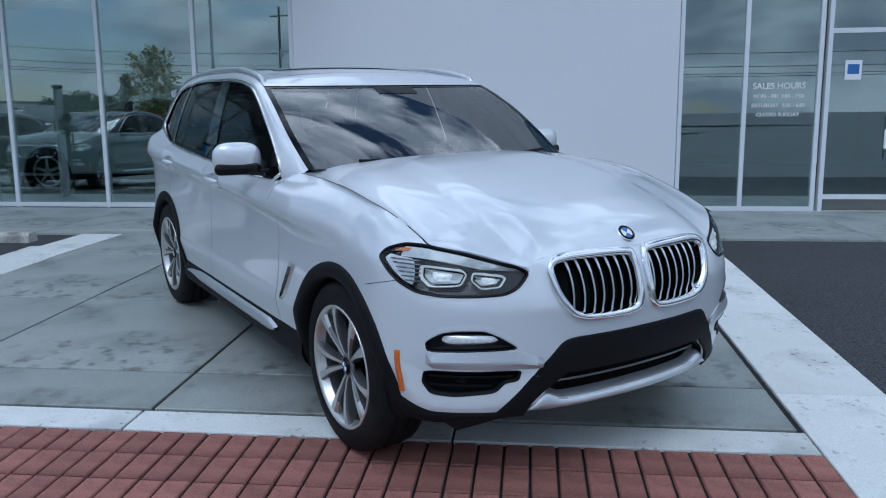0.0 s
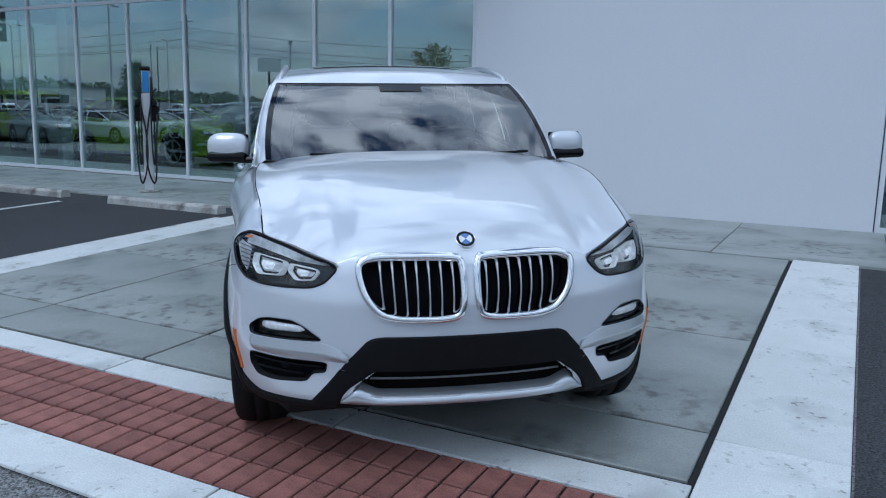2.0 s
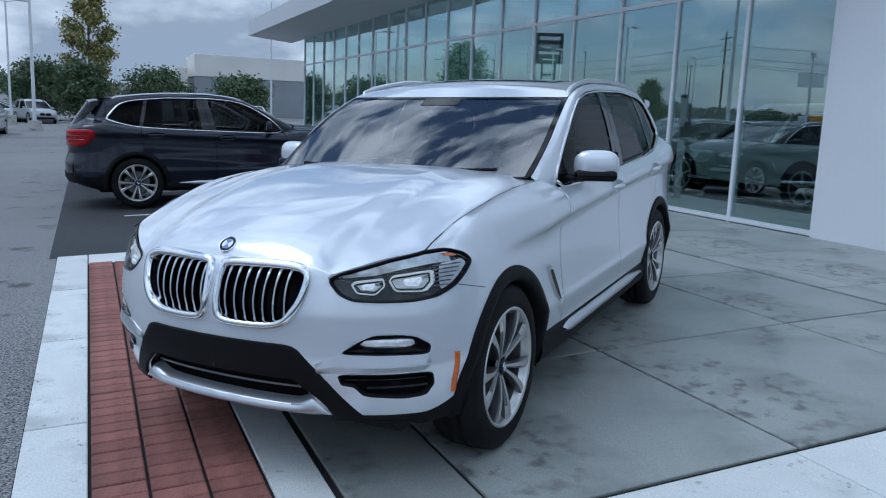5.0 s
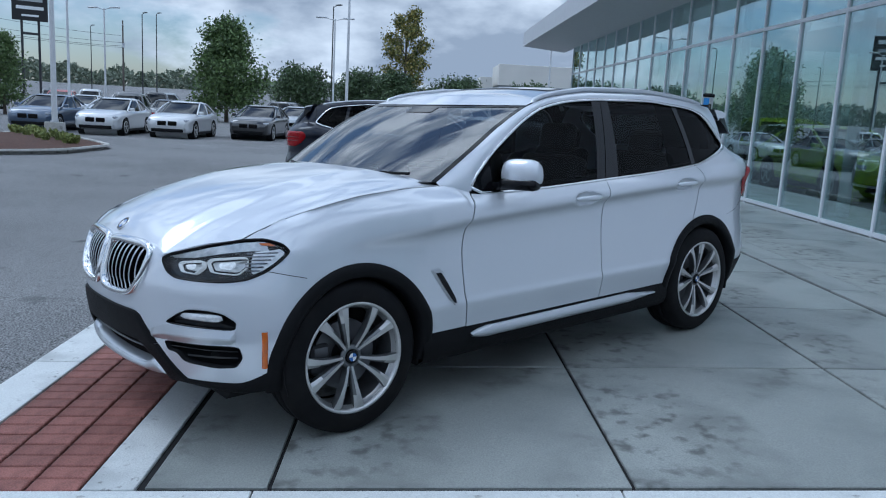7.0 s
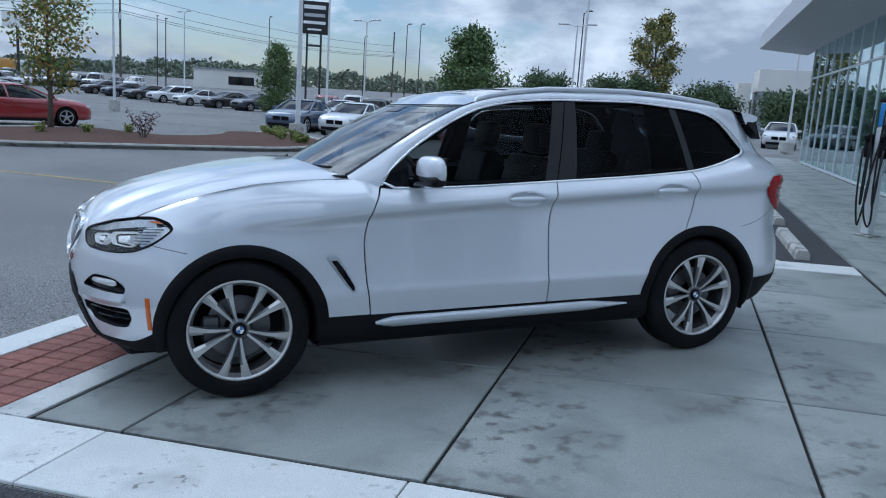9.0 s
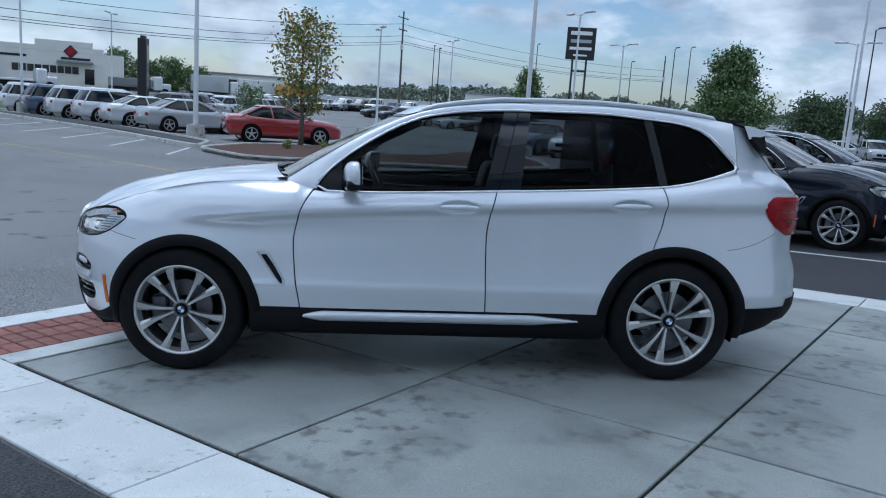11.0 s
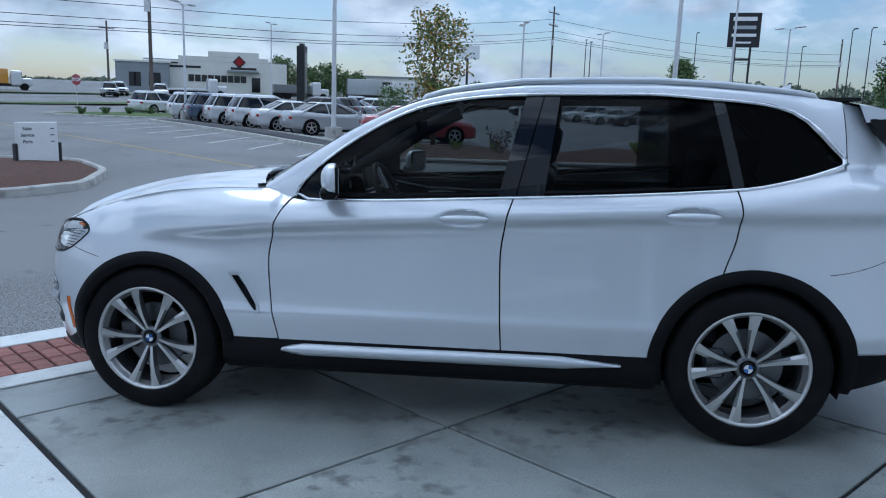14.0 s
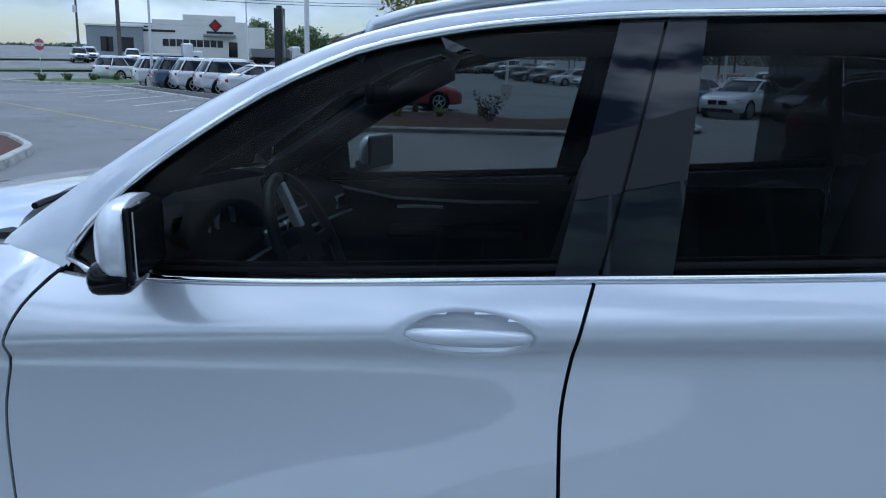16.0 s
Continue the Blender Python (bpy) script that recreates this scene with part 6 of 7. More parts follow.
            for k in range(5):
                a = k * math.tau / 5 + 0.3
                c, s = math.cos(a), math.sin(a)
                bm.faces.new([bm.verts.new(turn @ Vector((c * u - s * v, 0.02, s * u + c * v))) for u, v in ((wr * 0.1, -0.035), (wr * 0.66, -0.022), (wr * 0.66, 0.022), (wr * 0.1, 0.035))])
            part("rim", bm, ALLOY, w)
    for sy in (1, -1):
        part("grille", boxed(body[-1][0] - 0.10, sy * 0.205 - 0.185, body[-1][3] - 0.14, body[-1][0] + 0.024, sy * 0.205 + 0.185, body[-1][3] + 0.05, 0.04, segments=2), GLOSS_BLACK, car)
    part("lower_grille", boxed(body[-1][0] - 0.2, -0.64, body[-1][2] - 0.03, body[-1][0] + 0.018, 0.64, body[-1][2] + 0.11, 0.04, segments=2), BLACK_PLASTIC, car)
    part("number_plate", boxed(body[0][0] - 0.03, -0.16, 0.62, body[0][0] + 0.05, 0.16, 0.72, 0.005), LINE, car)
    if kind == "pickup":
        part("cargo_bed", boxed(-2.72, -0.78, 1.06, -1.05, 0.78, 1.135, 0.02), CABIN, car)
    return car


LABELS = {"white": "white", "silver": "silver", "black": "black", "red": "red", "blue": "slate blue", "grey": "dark grey", "green": "bright green", "navy": "dark blue", "yellow": "yellow"}
KINDS = {"sedan": "sedan", "suv": "SUV", "pickup": "pickup truck"}
MADE = {}


def put_car(kind, colour, x, y, yaw, where="parked in the asphalt lot", group="cars of the lot"):
    m = pose(x, y, far_z(x, y), 0, 0, yaw)
    if (kind, colour) in MADE:
        c = copy_thing(MADE[kind, colour], m)
    else:
        c = MADE[kind, colour] = lot_car(kind, colour, "", m)
    return tagged(c, f"{LABELS[colour]} {KINDS[kind]} {where}", group=group)


# row that faces the drive
for k, (kind, colour, x, y) in enumerate((("sedan", "blue", -30.2, -11.2), ("sedan", "white", -30.0, -8.4), ("sedan", "white", -30.3, -5.6), ("sedan", "black", -32.2, -2.7), ("sedan", "silver", -38.5, -2.0))):
    put_car(kind, colour, x, y, 4 - k * 2, "parked nose out by the flagpole", "cars facing the drive")
put_car("sedan", "grey", -38.5, -8.6, 190, "parked behind the front row")
put_car("suv", "grey", -41, -11.5, 190, "parked behind the front row")
put_car("sedan", "white", -43, -15.0, 10, "parked behind the front row")
put_car("suv", "red", -54, -21.3, 15, "parked mid-lot")
# long row along the far aisle
for k, (kind, colour) in enumerate((("sedan", "black"), ("sedan", "navy"), ("sedan", "black"), ("suv", "white"), ("sedan", "white"), ("sedan", "black"), ("sedan", "navy"))):
    put_car(kind, colour, -69 + 1.95 * k, -55 + 4.3 * k, -24, "in the long row", "long row of parked cars")
for k in range(10):
    put_car(("suv", "sedan", "pickup", "suv")[k % 4], ("white", "grey", "white", "black", "silver")[k % 5], -88 + 2.6 * k, -66 - 0.9 * k, 20, "in the distant row", "distant row of parked cars")
# row behind the kerb, tails to the kerb
for k, (kind, colour, y, x) in enumerate((("suv", "white", -49.5, -22.0), ("suv", "white", -39.2, -20.6), ("suv", "blue", -36.0, -20.3), ("suv", "white", -32.6, -19.9), ("suv", "white", -29.3, -19.6), ("sedan", "white", -26.2, -19.3), ("sedan", "silver", -23.1, -19.2), ("sedan", "red", -17.2, -19.4))):
    put_car(kind, colour, x, y, (168 if k else 200) if colour != "red" else 150, "parked tail to the kerb", "row along the kerb")
for k, (kind, colour) in enumerate((("suv", "grey"), ("suv", "black"), ("sedan", "silver"), ("suv", "white"), ("suv", "grey"), ("suv", "white"), ("suv", "silver"), ("suv", "black"), ("sedan", "black"))):
    put_car(kind, colour, -32.5 - 2.9 * k, -45 - 1.6 * k, -59, "in the second row", "second row along the kerb")
for k in range(8):
    put_car("suv" if k % 3 else "pickup", ("silver", "white", "grey", "white")[k % 4], -46 - 3.0 * k, -58 - 1.2 * k, 75, "in the third row", "third row of parked cars")
# behind the big tree and towards the far building
for kind, colour, x, y, yaw in (("pickup", "black", -60, -16.5, 20), ("pickup", "white", -66, -24, 10), ("suv", "grey", -62, -6.0, 60), ("sedan", "white", -66, -3.4, 80), ("suv", "silver", -63, -1.0, 20), ("suv", "grey", -70, -29, 200), ("pickup", "silver", -75, -20, 100), ("sedan", "white", -45.0, 11.6, -8), ("suv", "black", -58, 4.5, 30), ("suv", "white", -60, 9.0, 30),
                             ("pickup", "white", -42, -97, 70), ("pickup", "silver", -36, -99, 75), ("pickup", "white", -39, -104, 80), ("pickup", "white", -22, -112, 170), ("suv", "white", -12, -110, 180)):
    put_car(kind, colour, x, y, yaw)
put_car("sedan", "green", -12.75, FY + 3.1, 0, "on show behind the glass", "showroom cars")
put_car("suv", "green", -20.6, FY + 6.0, 15, "on show behind the glass", "showroom cars")
put_car("suv", "white", -7.0, FY + 3.4, 180, "on show behind the glass", "showroom cars")
put_car("sedan", "white", -17.6, FY + 4.2, 160, "on show behind the glass", "showroom cars")
put_car("sedan", "silver", -22.5, FY + 3.0, 10, "on show behind the glass", "showroom cars")

# ---- planted islands with kerbs ----
MULCH = material("bark_mulch", (0.085, 0.040, 0.025), 0.95, vary=0.3, scale=14, grain=0.5, grain_scale=40, bump=0.15)
GRASS = material("mown_grass", (0.075, 0.12, 0.025), 0.9, vary=0.25, scale=1.2, grain=0.35, grain_scale=30, bump=0.1)


def island(name, outline, mat, label):
    """Kerb round a bed; outline anticlockwise."""
    isl = thing(name, label, "planting bed", kind="structure")
    loop = corner_loop(outline, 0.22, 5)
    bm = bmesh.new()
    rows = []
    for o, h in ((0.0, 0.0), (0.02, 0.13), (0.05, 0.15), (0.15, 0.15), (0.17, 0.10)):
        row = []
        for i, p in enumerate(loop):
            a, b = np.array(loop[i - 1]), np.array(loop[(i + 1) % len(loop)])
            d = (b - a) / max(1e-6, np.linalg.norm(b - a))
            q = np.array(p) + np.array((-d[1], d[0])) * o
            row.append((q[0], q[1], far_z(*q) + h))
        rows.append(row)
    quads(bm, rows, closed=True)
    bmesh.ops.recalc_face_normals(bm, faces=bm.faces)
    part("kerb", bm, KERB, isl)
    bm = bmesh.new()
    c = np.mean(np.array(loop), axis=0)
    rr = rows[-1]
    mid = [bm.verts.new((c[0] + (x - c[0]) * 0.6, c[1] + (y - c[1]) * 0.6, z + 0.10)) for x, y, z in rr]
    out = [bm.verts.new((x, y, z)) for x, y, z in rr]
    for i in range(len(rr)):
        j = (i + 1) % len(rr)
        bm.faces.new((out[i], out[j], mid[j], mid[i]))
    bm.faces.new(mid)
    bmesh.ops.recalc_face_normals(bm, faces=bm.faces)
    part("bed", bm, mat, isl)
    return isl


island("planting_bed", [(-11.6, -10.0), (-14.2, -7.7), (-17.2, -5.15), (-20.3, -5.0), (-22.6, -6.6), (-25.6, -9.6), (-24.6, -10.2), (-21.5, -8.6), (-18.6, -8.3), (-16.5, -9.2), (-17.2, -12.6), (-17.8, -14.6), (-15.6, -14.8), (-12.4, -13.2)][::-1], MULCH, "kerbed planting bed with bark mulch")
island("planting_bed", [(-12.6, -13.6), (-15.0, -16.0), (-16.6, -22.5), (-17.6, -34.0), (-18.0, -38.5), (-16.4, -38.5), (-15.4, -30), (-14.2, -21.5)], DARK_ASPHALT, "long kerbed strip at the back of the row")
island("planting_bed", [(3.0, -5.2), (-1.3, -5.9), (-2.6, -6.5), (-3.8, -8.8), (-4.1, -11.4), (-2.6, -13.0), (3.0, -13.0)], MULCH, "kerbed mulch bed under the direction sign")
island("planting_bed", [(-13.2, -47.5), (-14.8, -43.5), (-18.0, -40.8), (-25.0, -43.0), (-27.0, -50.0), (-16.0, -51.0)], GRASS, "grass island with low shrubs")
for pts, w in (([(20, -77), (-20, -79), (-60, -85), (-100, -99)], 12), ([(40, -100), (-10, -104), (-60, -112), (-110, -128)], 8)):
    tagged(part("grass_verge", paint_strip(pts, w, lift=0.03), GRASS), "mown grass verge by the road", "grass", kind="stuff")
painted([(-7.5, y) for y in (-34, -26, -19, -12, -7, -2)], 0.12, "worn yellow centre line", material("yellow_line", (0.46, 0.36, 0.14), 0.85, vary=0.2, dirt=(0.1, 0.1, 0.1), dirt_scale=5, dirt_low=0.5, dirt_high=0.7))
for k in range(8):
    y = -11.8 - 3.25 * k
    painted([(-10.2 - 0.2 * k, y), (-14.2 - 0.25 * k, y - 3.9)], 0.11, "worn white bay line")

# ---- plants ----
BARK = material("bark", (0.13, 0.105, 0.085), 0.9, vary=0.25, scale=12, bump=0.1)


def leafy(name, colour, tone=0.35):
    m = bpy.data.materials.new(name)
    m.use_nodes = True
    n, l = m.node_tree.nodes, m.node_tree.links
    b = n["Principled BSDF"]
    b.inputs["Roughness"].default_value = 0.6
    geo, ramp = n.new("ShaderNodeNewGeometry"), n.new("ShaderNodeValToRGB")
    cr = ramp.color_ramp
    cr.elements[0].color, cr.elements[1].color = (*[c * (1 - tone) for c in colour[0]], 1), (*[min(1, c * (1 + tone)) for c in colour[-1]], 1)
    for i, c in enumerate(colour[1:-1]):
        cr.elements.new((i + 1) / (len(colour) - 1)).color = (*c, 1)
    l.new(geo.outputs["Random Per Island"], ramp.inputs["Fac"])
    l.new(ramp.outputs["Color"], b.inputs["Base Color"])
    return m


LEAF_GREEN = leafy("green_leaves", ((0.075, 0.125, 0.04), (0.13, 0.19, 0.06)))
LEAF_DARK = leafy("dark_leaves", ((0.06, 0.095, 0.042), (0.095, 0.14, 0.06)))
LEAF_YELLOW = leafy("yellowing_leaves", ((0.09, 0.14, 0.035), (0.20, 0.20, 0.05), (0.30, 0.24, 0.06)))
LEAF_MAPLE = leafy("turning_maple_leaves", ((0.12, 0.20, 0.045), (0.18, 0.24, 0.05), (0.36, 0.19, 0.045)))
LEAF_RED = leafy("dark_red_leaves", ((0.05, 0.02, 0.025), (0.09, 0.03, 0.03)))
LEAF_GRASS = leafy("grass_blades", ((0.16, 0.22, 0.05), (0.28, 0.30, 0.09)))


def leaves(rnd, spots, size):
    """Small folded leaf cards about the given spots."""
    p = np.array(spots)
    a, b = rnd.normal(size=p.shape), rnd.normal(size=p.shape)
    a /= np.linalg.norm(a, axis=1)[:, None]
    b -= a * (a * b).sum(axis=1)[:, None]
    b /= np.linalg.norm(b, axis=1)[:, None]
    c = np.cross(a, b)
    s = size * rnd.uniform(0.6, 1.3, size=(len(p), 1))
    vs = np.stack([p - a * s, p + b * s * 0.45 + c * s * 0.12, p + a * s, p - b * s * 0.45 + c * s * 0.12], axis=1).reshape(-1, 3)
    fs = [f for i in range(0, len(vs), 4) for f in ((i, i + 1, i + 2), (i, i + 2, i + 3))]
    me = bpy.data.meshes.new("crown")
    me.from_pydata(vs.tolist(), [], fs)
    return me


def tree(x, y, height, width, mat, label, shape="oval", n=2600, leaf=0.16, bare=0.18, seed=1):
    rnd = np.random.default_rng(seed)
    t = thing("tree", label, "tree", "trees of the lot", m=pose(x, y, far_z(x, y), 0, 0, seed * 57 % 360))
    bm = bmesh.new()
    tips = []
    tube(bm, [(0, 0, -0.1), (0.02, 0, height * 0.25), (-0.03, 0.02, height * 0.55), (0.0, 0.0, height * 0.92)], [0.022 * height, 0.016 * height, 0.010 * height, 0.003 * height], n=7)
    k_n = 16
    for k in range(k_n):
        u = bare + (0.95 - bare) * (k + 0.5) / k_n
        a = k * 2.4 + rnd.uniform(-0.3, 0.3)
        if shape == "cone":
            r = width / 2 * (1.08 - u) ** 0.8 * min(1, (u - bare) * 6 + 0.45)
        elif shape == "column":
            r = width / 2 * math.sin(math.pi * min(0.98, max(0.06, (u - bare) / (1 - bare) * 0.86 + 0.10))) ** 0.6
        else:
            r = width / 2 * math.sin(math.pi * min(0.97, max(0.05, (u - bare) / (1 - bare) * 0.80 + 0.14))) ** 0.7
        r *= rnd.uniform(0.72, 1.12)
        tip = np.array((r * math.cos(a), r * math.sin(a), height * u + r * 0.35))
        base = np.array((0, 0, height * max(0.12, u - 0.10)))
        mid = (base + tip) / 2 + np.array((0, 0, -0.04 * r))
        tube(bm, [tuple(base), tuple(mid), tuple(tip)], [0.006 * height, 0.004 * height, 0.0015 * height], n=5)
        tips += [(tip, r), ((mid + tip) / 2, r), (mid, r * 0.8), ((mid * 0.3 + tip * 0.7) + np.array((-math.sin(a), math.cos(a), 0)) * r * 0.35, r), ((mid * 0.4 + tip * 0.6) - np.array((-math.sin(a), math.cos(a), 0)) * r * 0.35, r)]
    part("trunk", bm, BARK, t, smooth=True)
    spots = []
    for i in range(n):
        c, r = tips[rnd.integers(len(tips))]
        spots.append(c + rnd.normal(size=3) * (0.065 * width + 0.10 * r) * np.array((1, 1, 0.8)))
    me = leaves(rnd, spots, leaf)
    me.materials.append(mat)
    crown = new("crown", me)
    crown.parent = t
    return t


tree(-16.9, -13.4, 5.0, 2.1, LEAF_MAPLE, "young maple turning orange in a mulch bed", n=2900, leaf=0.085, bare=0.30, seed=3)
tree(-56.1, -10.0, 7.6, 5.6, LEAF_GREEN, "full green oak in the car park", "cone", 15000, 0.15, 0.10, 5)
tree(-70.1, -6.4, 4.7, 4.6, LEAF_DARK, "dense dark green tree at the lot's edge", "oval", 8000, 0.16, 0.10, 6)
tree(-73.6, -1.0, 4.7, 4.8, LEAF_DARK, "dense dark green tree at the lot's edge", "oval", 8000, 0.16, 0.10, 7)
tree(-66.0, 2.2, 4.5, 3.4, LEAF_DARK, "dense dark green tree at the lot's edge", "oval", 6000, 0.16, 0.10, 8)
tree(-75.9, 2.9, 11.4, 3.6, LEAF_YELLOW, "tall tree with yellowing leaves", "column", 9000, 0.17, 0.06, 9)
tree(-70.9, 8.2, 4.1, 4.4, LEAF_DARK, "dense dark green tree at the lot's edge", "oval", 7000, 0.16, 0.08, 10)
tree(-57.7, 13.2, 3.4, 3.6, LEAF_DARK, "dense dark green tree by the building's end", "oval", 6000, 0.15, 0.08, 11)
tree(-46.8, -21.6, 5.2, 2.9, LEAF_GREEN, "slim green oak in the car park", "cone", 6000, 0.11, 0.10, 12)
tree(-25.5, -26.5, 2.4, 1.6, LEAF_GREEN, "small bushy tree between parked cars", "oval", 1200, 0.09, 0.15, 13)
for k, h in enumerate((6.6, 5.0, 5.6, 4.2)):
    tree(-71 - 3.3 * k, -114 + 2.2 * k, h, 4.6, LEAF_GREEN, "green tree beyond the road", "oval", 3000, 0.22, 0.05, 20 + k)


def shrub(x, y, h, mat, label, n=380, leaf=0.05, seed=1, name="shrub"):
    rnd = np.random.default_rng(seed)
    s = thing(name, label, "shrub", "low shrubs", m=pose(x, y, far_z(x, y) + 0.10))
    bm = bmesh.new()
    spots = []
    for k in range(11):
        a, lean = k * 2.4, rnd.uniform(0.15, 0.6)
        tip = np.array((math.cos(a) * lean * h, math.sin(a) * lean * h, h * rnd.uniform(0.7, 1.0)))
        tube(bm, [(0, 0, -0.05), tuple(tip * 0.5), tuple(tip)], [0.012, 0.008, 0.003], n=4)
        spots += [tip * rnd.uniform(0.35, 1.05) + rnd.normal(size=3) * 0.07 * h for _ in range(n // 11)]
    part("stem_cluster", bm, BARK, s)
    me = leaves(rnd, spots, leaf)
    me.materials.append(mat)
    o = new("foliage", me)
    o.parent = s
    return s


shrub(-15.8, -9.0, 0.85, LEAF_RED, "sparse dark red shrub in the mulch", 300, 0.045, 2)
for k in range(18):
    shrub(-19.6 - 0.29 * k, -5.9 - 0.22 * k + 0.45 * math.sin(k * 2.3), 0.30, LEAF_GRASS, "low yellow-green ground cover plant", 330, 0.055, 30 + k)
for k in range(7):
    shrub(-14.8 - 1.6 * k, -44.5 - 0.3 * k, 0.5, LEAF_GREEN, "low green shrub on the grass island", 260, 0.08, 50 + k)
for k in range(3):
    shrub(-14.6 - 1.3 * k, -11.6 + 0.5 * k, 0.35, LEAF_GRASS, "tuft of yellow-green grass in the mulch", 260, 0.05, 70 + k)


def woods():
    """Far tree line as one mass of clumps."""
    rnd = np.random.default_rng(99)
    spots = []
    for i in range(34000):
        a = math.radians(rnd.uniform(165, 275))
        r = rnd.uniform(300, 360)
        top = 6.5 + 3.5 * noise.noise((math.cos(a) * 9, math.sin(a) * 9, 0.3)) + 3 * noise.noise((math.cos(a) * 40, math.sin(a) * 40, 1.3))
        low = 1.0 - 0.65 * min(1.0, max(0.0, (math.degrees(a) - 214) / 24))
        spots.append(np.array((r * math.cos(a), r * math.sin(a), 2.0 + (top + 1.5) * low * rnd.uniform(0.0, 1.0) ** 0.8)))
    return leaves(rnd, spots, 1.15)


me = woods()
me.materials.append(leafy("far_leaves", ((0.12, 0.15, 0.10), (0.16, 0.19, 0.13)), 0.2))
tagged(new("distant_woods", me), "hazy green tree line on the horizon", "woods", kind="stuff")

# ---- poles, wires and signs ----
POLE_WHITE = material("white_pole", (0.68, 0.69, 0.70), 0.45, vary=0.05)
POLE_DARK = material("dark_pole", (0.03, 0.03, 0.034), 0.5, vary=0.1)
WOOD_POLE = material("creosoted_wood", (0.13, 0.11, 0.095), 0.9, vary=0.2, scale=6)


def lamp_post(x, y, h, mat, label, heads=2, yaw=0.0, base=True):
    p = thing("lamp_post", label, "lamp post", "lamp posts", m=pose(x, y, far_z(x, y), 0, 0, yaw))
    if base:
        part("footing", rodded((0, 0, 0), (0, 0, 0.65), 0.32, n=16), KERB, p)
    part("pole", rodded((0, 0, 0.0), (0, 0, h), 0.085, 0.055, n=10), mat, p)
    for k in range(heads):
        s = 1 if k == 0 else -1
        part("arm", rodded((0, 0, h - 0.1), (s * 0.7, 0, h + 0.06), 0.03, n=6), mat, p)
        part("lamp_head", boxed(s * 1.0 - 0.42, -0.17, h + 0.02, s * 1.0 + 0.42, 0.17, h + 0.12, 0.03), POLE_DARK if mat is POLE_DARK else POLE_WHITE, p)
    return p


for x, y, h, mat, yaw, base in ((-18.6, -37.7, 6.8, POLE_WHITE, 40, True), (-36.5, -27.0, 6.7, POLE_WHITE, 50, True), (-65.6, -42.4, 8.9, POLE_WHITE, 60, True), (-42.0, -15.5, 8.2, POLE_WHITE, 62, True),
                                (-58.6, -19.9, 8.0, POLE_WHITE, 70, True), (-55.5, -2.0, 7.9, POLE_WHITE, 90, True), (-39.6, -63.8, 8.7, POLE_WHITE, 40, True)):
    lamp_post(x, y, h, mat, "white twin-headed lamp post of the car park", 2, yaw, base)
for x, y, h in ((-109.3, -57.5, 11.8), (-100.0, -71.2, 10.5), (-99.9, -31.2, 11.0), (-110.0, -32.7, 11.8), (-80.4, -4.9, 11.6), (-84.8, -58.6, 9.2), (-118, -45, 10), (-95, -20, 10.5)):
    lamp_post(x, y, h, POLE_DARK, "dark lamp post by the far road", 1, 40, False)


def flagpole(x, y, h, r=0.10):
    f = thing("flagpole", "tall white tapered flagpole on a concrete footing", "flagpole", "flagpoles", m=pose(x, y, far_z(x, y)))
    part("footing", rodded((0, 0, 0), (0, 0, 0.55), 0.38, 0.34, n=18), KERB, f)
    part("pole", rodded((0, 0, 0.5), (0, 0, h), r, r * 0.5, n=14), POLE_WHITE, f)
    part("collar", rodded((0, 0, 0.5), (0, 0, 0.6), 0.15, n=14), SATIN, f)


flagpole(-24.7, -8.55, 14)
flagpole(-16.25, -18.75, 13)
flagpole(-45.7, -0.1, 13)
flagpole(-36.5, 11.0, 6.5, 0.06)


def utility_pole(x, y, h, arms):
    u = thing("utility_pole", "wooden utility pole with cross-arms", "utility pole", "utility poles", m=pose(x, y, far_z(x, y), 0, 0, 15))
    part("pole", rodded((0, 0, 0), (0, 0, h), 0.19, 0.12, n=10), WOOD_POLE, u)
    for z, w in arms:
        part("cross_arm", boxed(-w, -0.06, z - 0.06, w, 0.06, z + 0.06), WOOD_POLE, u)
        for s in (-0.9, -0.45, 0.45, 0.9):
            part("insulator", rodded((s * w, 0, z + 0.06), (s * w, 0, z + 0.28), 0.06, n=6), POLE_WHITE, u)
    part("transformer", rodded((0.3, 0.1, h * 0.62), (0.3, 0.1, h * 0.62 + 0.9), 0.25, n=10), POLE_WHITE, u)


utility_pole(-26.0, -60.7, 13.5, ((12.6, 1.1),))
utility_pole(-92.9, -72.1, 15.2, ((14.2, 1.8), (12.4, 1.5)))
utility_pole(-150.0, -52.0, 13.0, ((12.0, 1.2),))
utility_pole(-112.0, -25.0, 12.0, ((11.0, 1.2),))
utility_pole(-38.5, -106, 10.0, ((9.0, 1.2),))


def wire(a, b, sag):
    pts = [(a[0] + (b[0] - a[0]) * u, a[1] + (b[1] - a[1]) * u, a[2] + (b[2] - a[2]) * u - sag * 4 * u * (1 - u)) for u in np.linspace(0, 1, 15)]
    tagged(part("power_line", tubed(pts, 0.028, n=4), POLE_DARK), "black overhead power line", "cable", "power lines")


for dz, dy in ((0.0, 0.0), (0.62, 0.5), (-0.25, 0.2), (1.9, -0.3)):
    wire((40, -55 + dy, 5.9 + dz), (-26.0, -60.7 + dy, 6.9 + dz), 0.4)
    wire((-26.0, -60.7 + dy, 6.9 + dz), (-92.9, -72.1 + dy, 13.2 + dz * 1.4 - 1.4), 1.0)
    wire((-92.9, -72.1 + dy, 13.2 + dz * 1.4 - 1.4), (-150.0, -52.0 + dy, 10.5 + dz), 1.2)

